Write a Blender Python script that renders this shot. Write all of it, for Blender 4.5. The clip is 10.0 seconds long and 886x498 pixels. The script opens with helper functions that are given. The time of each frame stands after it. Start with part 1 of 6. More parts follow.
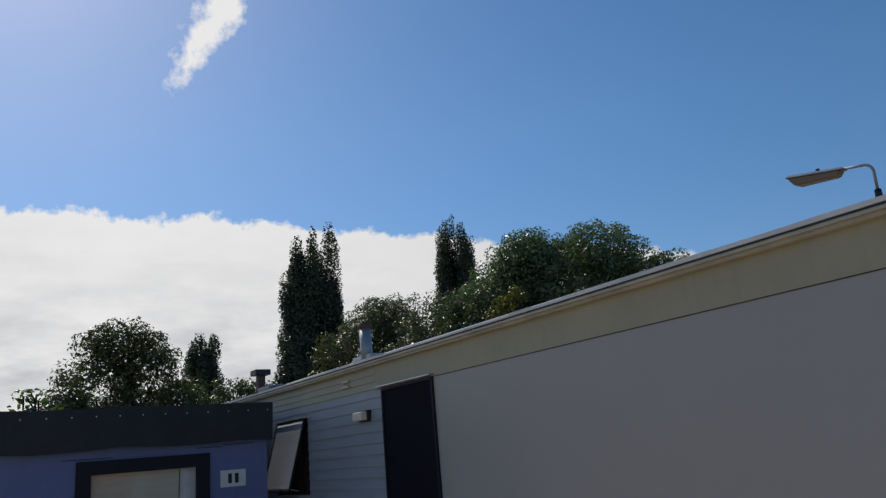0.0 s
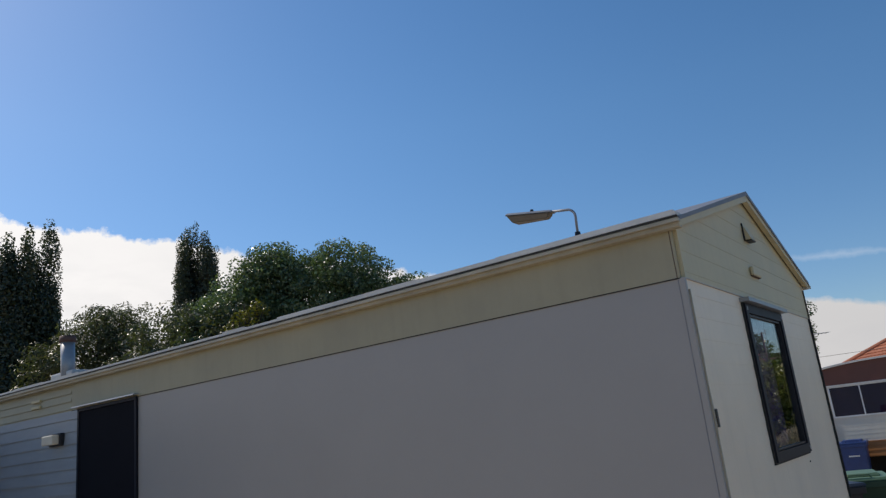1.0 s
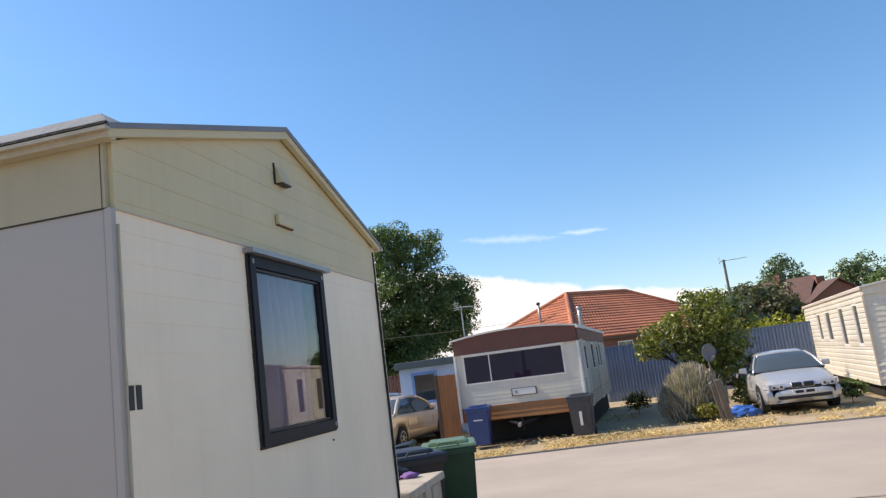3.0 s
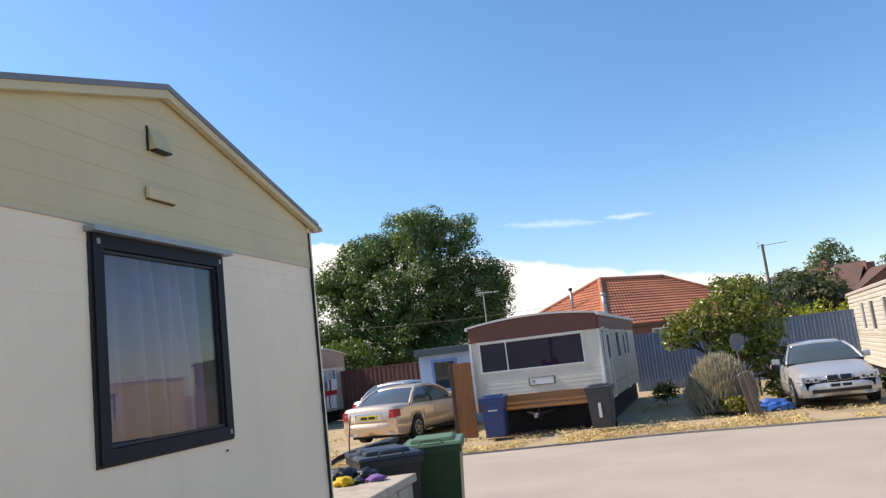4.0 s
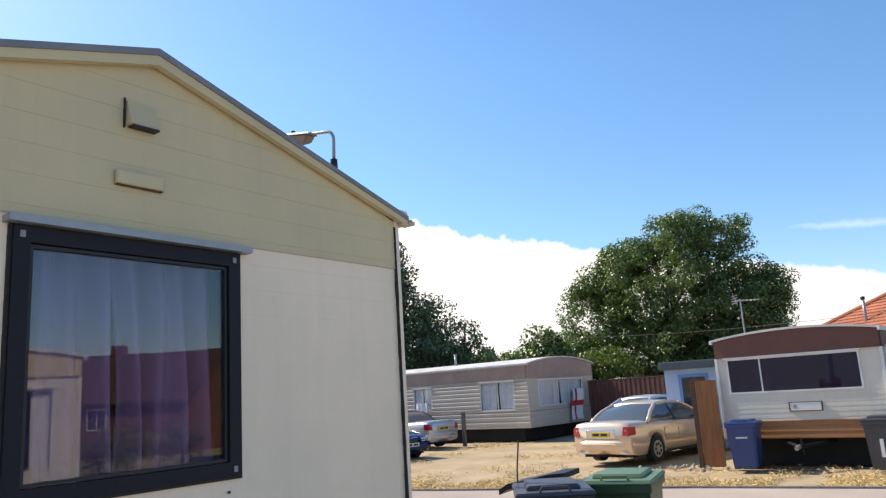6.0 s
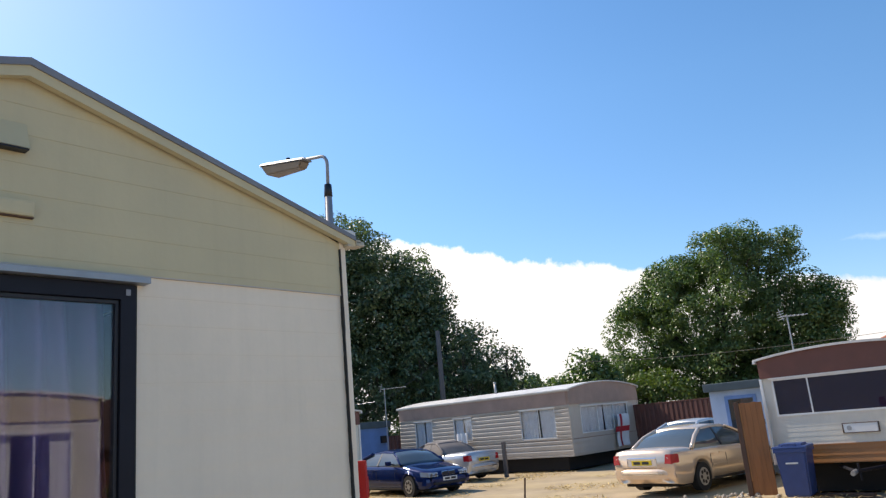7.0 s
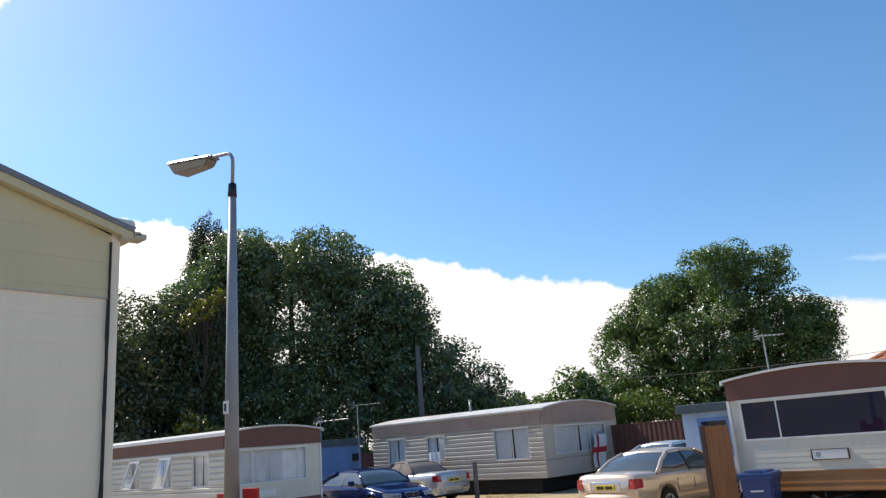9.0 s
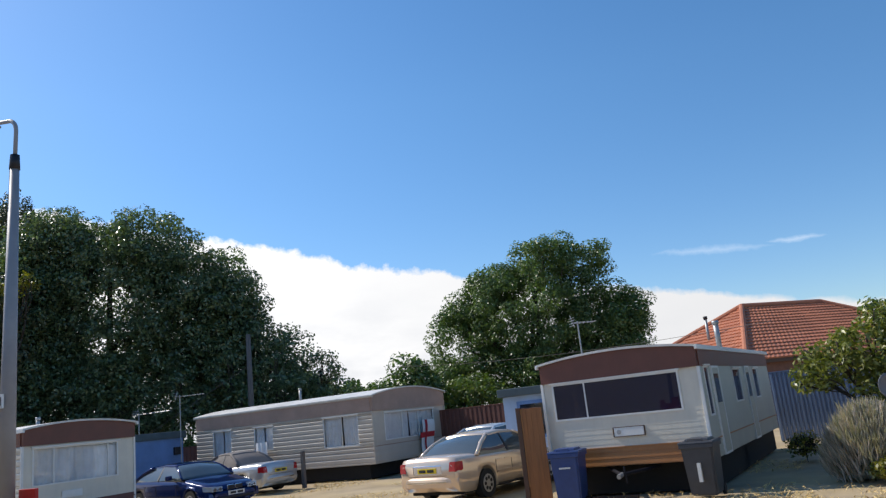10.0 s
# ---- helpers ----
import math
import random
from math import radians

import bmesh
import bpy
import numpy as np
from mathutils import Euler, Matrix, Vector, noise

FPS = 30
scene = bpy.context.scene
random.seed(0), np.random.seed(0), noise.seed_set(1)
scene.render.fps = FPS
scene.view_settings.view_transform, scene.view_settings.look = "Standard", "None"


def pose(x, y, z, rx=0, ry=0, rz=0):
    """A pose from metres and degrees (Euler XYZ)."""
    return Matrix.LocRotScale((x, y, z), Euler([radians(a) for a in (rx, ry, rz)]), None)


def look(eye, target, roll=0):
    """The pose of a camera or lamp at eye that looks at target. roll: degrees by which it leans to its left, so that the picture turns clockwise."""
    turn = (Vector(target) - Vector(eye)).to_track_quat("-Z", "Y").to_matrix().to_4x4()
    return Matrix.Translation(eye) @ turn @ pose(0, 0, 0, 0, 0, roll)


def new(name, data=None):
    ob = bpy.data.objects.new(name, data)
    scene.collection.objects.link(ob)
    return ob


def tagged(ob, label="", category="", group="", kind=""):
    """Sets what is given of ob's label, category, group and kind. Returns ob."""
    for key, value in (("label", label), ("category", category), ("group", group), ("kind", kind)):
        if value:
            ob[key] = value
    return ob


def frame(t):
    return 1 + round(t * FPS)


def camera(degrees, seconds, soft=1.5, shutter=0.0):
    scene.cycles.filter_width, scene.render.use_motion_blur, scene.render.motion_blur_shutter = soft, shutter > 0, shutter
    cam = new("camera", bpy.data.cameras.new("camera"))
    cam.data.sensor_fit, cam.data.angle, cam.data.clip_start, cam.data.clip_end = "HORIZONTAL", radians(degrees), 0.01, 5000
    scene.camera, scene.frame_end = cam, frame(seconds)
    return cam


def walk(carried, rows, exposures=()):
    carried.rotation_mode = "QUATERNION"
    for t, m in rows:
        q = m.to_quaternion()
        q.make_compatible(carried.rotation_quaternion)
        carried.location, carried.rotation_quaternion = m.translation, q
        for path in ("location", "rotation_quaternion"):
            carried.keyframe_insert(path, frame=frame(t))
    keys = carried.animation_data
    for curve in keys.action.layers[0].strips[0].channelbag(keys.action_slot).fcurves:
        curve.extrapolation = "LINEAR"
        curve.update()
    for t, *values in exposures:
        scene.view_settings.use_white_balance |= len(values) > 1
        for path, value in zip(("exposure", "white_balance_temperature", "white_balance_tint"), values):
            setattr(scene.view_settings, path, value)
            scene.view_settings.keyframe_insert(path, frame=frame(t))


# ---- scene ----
cam = camera(61.7, 10.0, soft=1.3)
PATH = [
    (0, (0.987, -3.877, 1.913), (-0.592, -2.769, 2.441), -5.0),
    (0.5, (1.043, -3.921, 1.928), (-0.457, -2.702, 2.44), -4.6),
    (1, (1.164, -3.732, 1.923), (0.05, -2.15, 2.43), -6.3),
    (1.5, (1.496, -3.468, 1.875), (0.834, -1.643, 2.352), -6.6),
    (2, (1.615, -3.167, 1.888), (1.188, -1.268, 2.348), -7.3),
    (2.5, (1.636, -2.779, 1.841), (1.228, -0.86, 2.232), -7.2),
    (4, (2.237, -1.498, 1.851), (1.704, 0.404, 2.159), -6.7),
    (4.5, (2.477, -1.097, 1.868), (1.756, 0.73, 2.243), -6.3),
    (5, (2.559, -0.742, 1.884), (1.605, 0.974, 2.265), -4.1),
    (5.5, (2.582, -0.405, 1.896), (1.544, 1.264, 2.269), -3.6),
    (6, (2.69, -0.093, 1.892), (1.524, 1.486, 2.278), -3.6),
    (7.5, (2.887, 0.893, 1.926), (1.634, 2.376, 2.404), -5.4),
    (8, (3.01, 1.172, 1.928), (1.772, 2.669, 2.405), -5.2),
    (8.5, (2.993, 1.431, 1.918), (1.783, 2.945, 2.409), -4.6),
    (9, (2.992, 1.654, 1.925), (1.761, 3.147, 2.431), -4.5),
    (9.5, (3.143, 1.781, 1.922), (2.081, 3.393, 2.446), -5.9),
    (10, (3.181, 1.858, 1.893), (2.293, 3.596, 2.329), -6.2),
]
EXPOSURES = [(0.0, -0.36, 6700, 11), (0.6, -0.24, 6800, 12), (1.5, 0.22, 7000, 13), (2.0, 0.52, 7200, 14), (2.5, 0.74, 7300, 15), (4.0, 0.85, 7400, 15), (5.5, 0.90, 7400, 15), (7.5, 0.69, 7150, 13), (8.5, 0.65, 7100, 12), (9.0, 0.65, 7100, 12), (10.0, 0.4, 6700, 11)]
walk(cam, [(t, look(eye, target, roll)) for t, eye, target, roll in PATH],
     exposures=EXPOSURES)

# ---- world: clear sky, a cloud bank low in the west, a high sun ----
SUN_AZ, SUN_EL = 91.9, 44.0          # degrees left of +y, degrees above the horizon


def direction(az, el):
    a, e = radians(az), radians(el)
    return Vector((-math.sin(a) * math.cos(e), math.cos(a) * math.cos(e), math.sin(e)))


def node(tree, kind, **values):
    n = tree.nodes.new(kind)
    for key, value in values.items():
        n.inputs[key].default_value = value
    return n


def mth(tree, op, a, b=None, c=None, clamp=False):
    n = tree.nodes.new("ShaderNodeMath")
    n.operation, n.use_clamp = op, clamp
    for i, v in enumerate((a, b, c)):
        if v is None:
            continue
        if isinstance(v, (int, float)):
            n.inputs[i].default_value = v
        else:
            tree.links.new(v, n.inputs[i])
    return n.outputs[0]


def dot(tree, vec, v):
    n = tree.nodes.new("ShaderNodeVectorMath")
    n.operation = "DOT_PRODUCT"
    tree.links.new(vec, n.inputs[0])
    n.inputs[1].default_value = tuple(v)
    return n.outputs["Value"]


def noise_tex(tree, vec, scale, detail=4.0, rough=0.5):
    n = node(tree, "ShaderNodeTexNoise", Scale=scale, Detail=detail, Roughness=rough)
    if vec is not None:
        tree.links.new(vec, n.inputs["Vector"])
    return n


def ramp(tree, fac, *stops):
    n = tree.nodes.new("ShaderNodeValToRGB")
    e = n.color_ramp.elements
    while len(e) < len(stops):
        e.new(0.5)
    for el, (p, c) in zip(e, stops):
        el.position, el.color = p, (*c, 1) if not isinstance(c, (int, float)) else (c, c, c, 1)
    tree.links.new(fac, n.inputs[0])
    return n.outputs[0]


def mix(tree, fac, a, b, blend="MIX"):
    n = tree.nodes.new("ShaderNodeMix")
    n.data_type, n.blend_type = "RGBA", blend
    for socket, v in ((n.inputs[0], fac), (n.inputs[6], a), (n.inputs[7], b)):
        if isinstance(v, (int, float)):
            socket.default_value = v
        elif isinstance(v, tuple):
            socket.default_value = (*v, 1)
        else:
            tree.links.new(v, socket)
    return n.outputs[2]


def streak(tree, vec, warp, start, end, width, strength):
    """A long thin wisp of cloud from one direction to another."""
    p, q = direction(*start), direction(*end)
    mid, along = (p + q).normalized(), (q - p).normalized()
    across, half = mid.cross(along).normalized(), (q - p).length / 2
    b = mth(tree, "ADD", dot(tree, vec, across), mth(tree, "MULTIPLY", mth(tree, "SUBTRACT", warp, 0.5), width * 2.2))
    taper = mth(tree, "SUBTRACT", 1.0, mth(tree, "POWER", mth(tree, "ABSOLUTE", mth(tree, "DIVIDE", dot(tree, vec, along), half)), 2.0), clamp=True)
    body = mth(tree, "SUBTRACT", mth(tree, "MULTIPLY", taper, 1.0), mth(tree, "DIVIDE", mth(tree, "ABSOLUTE", b), width), clamp=True)
    front = mth(tree, "GREATER_THAN", dot(tree, vec, mid), 0.5)
    return mth(tree, "MULTIPLY", mth(tree, "MULTIPLY", body, front), strength)


def make_world():
    world = bpy.data.worlds.new("world")
    world.use_nodes = True
    t = world.node_tree
    t.nodes.clear()
    out, back = t.nodes.new("ShaderNodeOutputWorld"), node(t, "ShaderNodeBackground", Strength=SKY_STRENGTH)
    sky = t.nodes.new("ShaderNodeTexSky")
    sky.sky_type, sky.sun_disc = "NISHITA", False
    sky.sun_elevation, sky.sun_rotation = radians(SUN_EL), radians(-SUN_AZ)
    sky.air_density, sky.dust_density, sky.ozone_density = 1.0, 0.35, 2.5
    hue = node(t, "ShaderNodeHueSaturation", Saturation=1.26, Value=1.0, Hue=0.4995)
    t.links.new(sky.outputs[0], hue.inputs["Color"])
    vec = t.nodes.new("ShaderNodeTexCoord").outputs["Generated"]
    sep = t.nodes.new("ShaderNodeSeparateXYZ")
    t.links.new(vec, sep.inputs[0])
    x, y, z = sep.outputs
    flat = mth(t, "SQRT", mth(t, "ADD", mth(t, "MULTIPLY", x, x), mth(t, "MULTIPLY", y, y)))
    c = mth(t, "DIVIDE", dot(t, vec, direction(80, 0)), mth(t, "MAXIMUM", flat, 0.01))
    c3 = mth(t, "MULTIPLY", mth(t, "MULTIPLY", c, c), c)
    edge = mth(t, "ADD", mth(t, "ADD", mth(t, "MULTIPLY", c, 11.2), mth(t, "MULTIPLY", c3, 4.1)), 3.1)
    el = mth(t, "MULTIPLY", mth(t, "ARCSINE", z), 180 / math.pi)
    big, fine = noise_tex(t, vec, 7.0, 3.0), noise_tex(t, vec, 42.0, 6.0, 0.62)
    ragged = mth(t, "ADD", mth(t, "MULTIPLY", mth(t, "SUBTRACT", big.outputs[0], 0.5), 3.2),
                 mth(t, "MULTIPLY", mth(t, "SUBTRACT", fine.outputs[0], 0.5), 2.2))
    # the edge is torn towards the sun and smooth away from it
    ragged = mth(t, "MULTIPLY", ragged, mth(t, "ADD", 0.3, mth(t, "MULTIPLY", mth(t, "MAXIMUM", c, 0.0), 0.75)))
    over = mth(t, "ADD", mth(t, "SUBTRACT", edge, el), ragged)
    bank = mth(t, "MULTIPLY", mth(t, "ADD", over, 0.1), 2.2, clamp=True)
    # soft grey billows inside the bank, broadest low down
    stretch = t.nodes.new("ShaderNodeMapping")
    stretch.inputs["Scale"].default_value = (1, 1, 3.2)
    t.links.new(vec, stretch.inputs["Vector"])
    puff = noise_tex(t, stretch.outputs[0], 8.0, 6.0, 0.55)
    depth = mth(t, "MULTIPLY", over, 0.055, clamp=True)
    grey = mth(t, "MULTIPLY", depth, ramp(t, puff.outputs[0], (0.34, 1.0), (0.62, 0.0)))
    lit = mix(t, mth(t, "ADD", c3, 0.0, clamp=True), CLOUD_FAR, CLOUD_LIT)
    cloud = mix(t, grey, lit, CLOUD_GREY)
    # the blue deepens away from the sun and pales less towards the horizon
    deep = mth(t, "ADD", 0.96, mth(t, "MULTIPLY", mth(t, "MAXIMUM", c, 0.0), 0.10))
    low = mix(t, mth(t, "DIVIDE", el, 24.0, clamp=True), (0.68, 0.765, 0.885), (1.0, 1.0, 1.0))
    blue_sky = mix(t, 1.0, mix(t, 1.0, hue.outputs[0], low, "MULTIPLY"), deep, "MULTIPLY")
    warp = fine.outputs[0]
    trail = streak(t, vec, warp, (76.4, 27), (67.8, 38.5), 0.027, 1.6)
    w1 = streak(t, vec, warp, (11.5, 10.1), (2.5, 9.2), 0.007, 0.17)
    w2 = streak(t, vec, warp, (3.4, 9.6), (-0.8, 9.3), 0.005, 0.24)
    wisps = mth(t, "ADD", mth(t, "ADD", trail, w1), w2, clamp=True)
    colour = mix(t, wisps, blue_sky, CLOUD_LIT)
    colour = mix(t, bank, colour, cloud)
    t.links.new(colour, back.inputs["Color"])
    t.links.new(back.outputs[0], out.inputs[0])
    scene.world = world


SKY_STRENGTH = 0.125
CLOUD_LIT, CLOUD_FAR, CLOUD_GREY = (8.1, 8.3, 8.5), (5.0, 5.15, 5.35), (3.5, 3.8, 4.3)
make_world()
sun = new("sun", bpy.data.lights.new("sun", "SUN"))
sun.data.energy, sun.data.angle, sun.data.color = 3.3, radians(0.53), (1.0, 0.95, 0.86)
sun.matrix_world = look((0, 0, 30), Vector((0, 0, 30)) - direction(SUN_AZ, SUN_EL))


# ---- materials ----
def material(name, colour, rough=0.6, metal=0.0, vary=0.12, scale=3.0, grain=60.0, bump=0.05, dirt=None, dirt_amount=0.0,
             island=0.0, stretch=(1, 1, 1), spec=0.5, streaks=0.0, rnd=0.0):
    """Base colour varied at two scales, a fine relief and, where given, stains of another colour."""
    m = bpy.data.materials.new(name)
    m.use_nodes = True
    t = m.node_tree
    b = t.nodes["Principled BSDF"]
    co = t.nodes.new("ShaderNodeTexCoord").outputs["Object"]
    mp = t.nodes.new("ShaderNodeMapping")
    mp.inputs["Scale"].default_value = stretch
    t.links.new(co, mp.inputs["Vector"])
    n1, n2 = noise_tex(t, mp.outputs[0], scale, 4.0, 0.6), noise_tex(t, mp.outputs[0], grain, 3.0)
    dark = tuple(c * (1 - vary) for c in colour)
    light = tuple(min(1.0, c * (1 + vary)) for c in colour)
    col = mix(t, ramp(t, n1.outputs[0], (0.3, 0.0), (0.7, 1.0)), dark, light)
    col = mix(t, mth(t, "MULTIPLY", n2.outputs[0], vary), col, tuple(c * 0.45 for c in colour))
    if dirt:
        n3 = noise_tex(t, mp.outputs[0], scale * 0.45, 6.0, 0.65)
        col = mix(t, mth(t, "MULTIPLY", ramp(t, n3.outputs[0], (0.45, 0.0), (0.75, 1.0)), dirt_amount), col, dirt)
    if streaks:
        ms = t.nodes.new("ShaderNodeMapping")
        ms.inputs["Scale"].default_value = (9, 9, 0.5)
        t.links.new(co, ms.inputs["Vector"])
        n4 = noise_tex(t, ms.outputs[0], 1.4, 5.0, 0.6)
        col = mix(t, mth(t, "MULTIPLY", ramp(t, n4.outputs[0], (0.5, 0.0), (0.8, 1.0)), streaks), col, tuple(c * 0.5 for c in colour))
    if island or rnd:
        if island:
            r = t.nodes.new("ShaderNodeNewGeometry").outputs["Random Per Island"]
        else:
            r = t.nodes.new("ShaderNodeObjectInfo").outputs["Random"]
        hs = t.nodes.new("ShaderNodeHueSaturation")
        amount = island or rnd
        t.links.new(mth(t, "ADD", mth(t, "MULTIPLY", r, 2 * amount), 1 - amount), hs.inputs["Value"])
        t.links.new(col, hs.inputs["Color"])
        col = hs.outputs[0]
    t.links.new(col, b.inputs["Base Color"])
    b.inputs["Roughness"].default_value, b.inputs["Metallic"].default_value = rough, metal
    b.inputs["Specular IOR Level"].default_value = spec
    t.links.new(mth(t, "ADD", rough - 0.06, mth(t, "MULTIPLY", n1.outputs[0], 0.12)), b.inputs["Roughness"])
    if bump:
        bp = node(t, "ShaderNodeBump", Strength=bump, Distance=0.02)
        t.links.new(mth(t, "ADD", mth(t, "MULTIPLY", n1.outputs[0], 0.6), n2.outputs[0]), bp.inputs["Height"])
        t.links.new(bp.outputs[0], b.inputs["Normal"])
    return m


def glass(name, tint=(1, 1, 1), rough=0.01, shine_by=1.35, film=None):
    """Window glass: a clear sheet that lets most light by and mirrors by its Fresnel."""
    m = bpy.data.materials.new(name)
    m.use_nodes = True
    t = m.node_tree
    t.nodes.remove(t.nodes["Principled BSDF"])
    clear, shine = t.nodes.new("ShaderNodeBsdfTransparent"), t.nodes.new("ShaderNodeBsdfGlossy")
    clear.inputs[0].default_value, shine.inputs["Roughness"].default_value = (*tint, 1), rough
    face = t.nodes.new("ShaderNodeLayerWeight")
    face.inputs["Blend"].default_value = 0.5
    fres = mth(t, "ADD", 0.055, mth(t, "MULTIPLY", mth(t, "POWER", face.outputs["Facing"], 5.0), 0.945))
    mx = t.nodes.new("ShaderNodeMixShader")
    wob = node(t, "ShaderNodeBump", Strength=0.02, Distance=0.05)
    t.links.new(noise_tex(t, t.nodes.new("ShaderNodeTexCoord").outputs["Object"], 1.3, 1.0).outputs[0], wob.inputs["Height"])
    t.links.new(wob.outputs[0], shine.inputs["Normal"])
    t.links.new(mth(t, "MULTIPLY", fres, shine_by, clamp=True), mx.inputs[0])
    base = clear
    if film:      # a flat diffuse coat mixed into the clear glass
        coat, base = t.nodes.new("ShaderNodeBsdfDiffuse"), t.nodes.new("ShaderNodeMixShader")
        coat.inputs[0].default_value, base.inputs[0].default_value = (*film, 1), 0.6
        t.links.new(clear.outputs[0], base.inputs[1])
        t.links.new(coat.outputs[0], base.inputs[2])
    t.links.new(base.outputs[0], mx.inputs[1])
    t.links.new(shine.outputs[0], mx.inputs[2])
    t.links.new(mx.outputs[0], t.nodes["Material Output"].inputs[0])
    return m


def leaf_material(name, colour, spread=0.6, gloss=0.42):
    m = bpy.data.materials.new(name)
    m.use_nodes = True
    t = m.node_tree
    b = t.nodes["Principled BSDF"]
    r = t.nodes.new("ShaderNodeNewGeometry").outputs["Random Per Island"]
    co = t.nodes.new("ShaderNodeTexCoord").outputs["Object"]
    n = noise_tex(t, co, 0.45, 3.0)
    k = mth(t, "ADD", mth(t, "MULTIPLY", r, spread * 1.2), mth(t, "MULTIPLY", n.outputs[0], 0.6), clamp=True)
    col = ramp(t, k, (0.1, tuple(c * 0.7 for c in colour)), (0.55, colour), (0.98, (colour[0] * 1.75, colour[1] * 1.5, colour[2] * 1.4)))
    t.links.new(col, b.inputs["Base Color"])
    b.inputs["Roughness"].default_value = gloss
    b.inputs["Specular IOR Level"].default_value = 0.75
    tr = t.nodes.new("ShaderNodeBsdfTranslucent")
    t.links.new(mix(t, 1.0, col, (0.85, 1.0, 0.42), "MULTIPLY"), tr.inputs[0])
    mx = t.nodes.new("ShaderNodeMixShader")
    mx.inputs[0].default_value = 0.36
    t.links.new(b.outputs[0], mx.inputs[1])
    t.links.new(tr.outputs[0], mx.inputs[2])
    t.links.new(mx.outputs[0], t.nodes["Material Output"].inputs[0])
    return m


CREAM = material("cream_cladding", (0.60, 0.505, 0.30), 0.5, vary=0.05, scale=1.5, grain=40, bump=0.03, dirt=(0.42, 0.38, 0.26), dirt_amount=0.35, streaks=0.12)
# CREAM again, with the long side's shade put into a darker colour
SHADECREAM = material("shaded_cream_band", (0.41, 0.36, 0.235), 0.55, vary=0.08, scale=1.5, grain=40, bump=0.03, dirt=(0.33, 0.3, 0.22), dirt_amount=0.5, streaks=0.15)
OFFWHITE = material("off_white_cladding", (0.90, 0.755, 0.57), 0.45, vary=0.06, scale=1.2, grain=40, bump=0.03, dirt=(0.5, 0.46, 0.36), dirt_amount=0.25, streaks=0.1)
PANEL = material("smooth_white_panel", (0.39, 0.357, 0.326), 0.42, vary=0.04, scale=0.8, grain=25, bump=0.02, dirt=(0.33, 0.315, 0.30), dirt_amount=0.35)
OLDGREY = material("weathered_grey_cladding", (0.33, 0.345, 0.36), 0.5, vary=0.1, scale=2.0, dirt=(0.25, 0.26, 0.26), dirt_amount=0.5, stretch=(1, 1, 6))
TRIM = material("cream_trim", (0.46, 0.41, 0.31), 0.5, vary=0.12, scale=6, dirt=(0.2, 0.17, 0.13), dirt_amount=0.5)
ROOFFELT = material("grey_roof_sheet", (0.20, 0.21, 0.235), 0.55, vary=0.2, scale=2, dirt=(0.18, 0.18, 0.18), dirt_amount=0.6, bump=0.15)
ROOFWHITE = material("white_roof_sheet", (0.68, 0.66, 0.62), 0.5, vary=0.15, scale=2, dirt=(0.3, 0.28, 0.25), dirt_amount=0.5, bump=0.1)
DARKFRAME = material("dark_grey_frame", (0.011, 0.012, 0.019), 0.55, spec=0.25, vary=0.15, scale=8, bump=0.02)
BLACK = material("black_plastic", (0.012, 0.012, 0.016), 0.5, vary=0.2, scale=8, bump=0.05)
DOORBLACK = material("matt_black_door", (0.010, 0.010, 0.014), 0.85, vary=0.15, scale=6, bump=0.02, spec=0.12)
LENS = material("cream_lamp_lens", (0.72, 0.65, 0.52), 0.35, vary=0.06, scale=6, bump=0.02)
SEAL = material("black_mastic_seam", (0.03, 0.028, 0.025), 0.8, vary=0.3, scale=20, bump=0.3)
# near-black for undersides; under the caravans it holds the shade in its colour
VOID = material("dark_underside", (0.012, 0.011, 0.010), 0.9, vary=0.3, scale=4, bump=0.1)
CURTAIN = material("lilac_curtain", (0.135, 0.088, 0.20), 0.85, vary=0.10, scale=5, grain=120, bump=0.0)
NETTING = material("white_net_curtain", (0.66, 0.66, 0.66), 0.85, vary=0.1, scale=6, grain=140, bump=0.05)
# near-black, so that the rooms' dimness is held in the colour
INSIDE = material("painted_dim_interior", (0.04, 0.035, 0.032), 0.8, vary=0.3, scale=2)
PANE = glass("window_glass", shine_by=1.15)
# the navy coat puts the unlit room's darkness into the pane's colour
DARKPANE = glass("dim_room_glass", (0.30, 0.32, 0.45), shine_by=1.0, film=(0.028, 0.029, 0.062))
SKYPANE = glass("tilted_window_glass", (0.6, 0.6, 0.62), shine_by=2.0, film=(0.55, 0.56, 0.58))
GREYPANE = glass("grey_brown_glass", (0.5, 0.5, 0.5), shine_by=1.0, film=(0.16, 0.145, 0.125))
CARGLASS = material("tinted_car_glass", (0.07, 0.09, 0.10), 0.05, vary=0.1, scale=1, bump=0.0, spec=1.0)
WHITEPAINT = material("white_paint", (0.72, 0.72, 0.70), 0.4, vary=0.06, scale=3, bump=0.02, dirt=(0.5, 0.47, 0.42), dirt_amount=0.3)
ALU = material("dull_aluminium", (0.55, 0.56, 0.58), 0.4, metal=0.8, vary=0.1, scale=6)
GALV = material("galvanised_steel", (0.34, 0.35, 0.36), 0.45, metal=0.5, vary=0.15, scale=5, bump=0.05)
PAINTGREY = material("grey_lamp_column_paint", (0.27, 0.275, 0.30), 0.5, vary=0.1, scale=4, bump=0.05, dirt=(0.22, 0.22, 0.22), dirt_amount=0.4)
BROWN = material("red_brown_fascia", (0.15, 0.052, 0.036), 0.5, vary=0.15, scale=2, dirt=(0.09, 0.04, 0.03), dirt_amount=0.5)
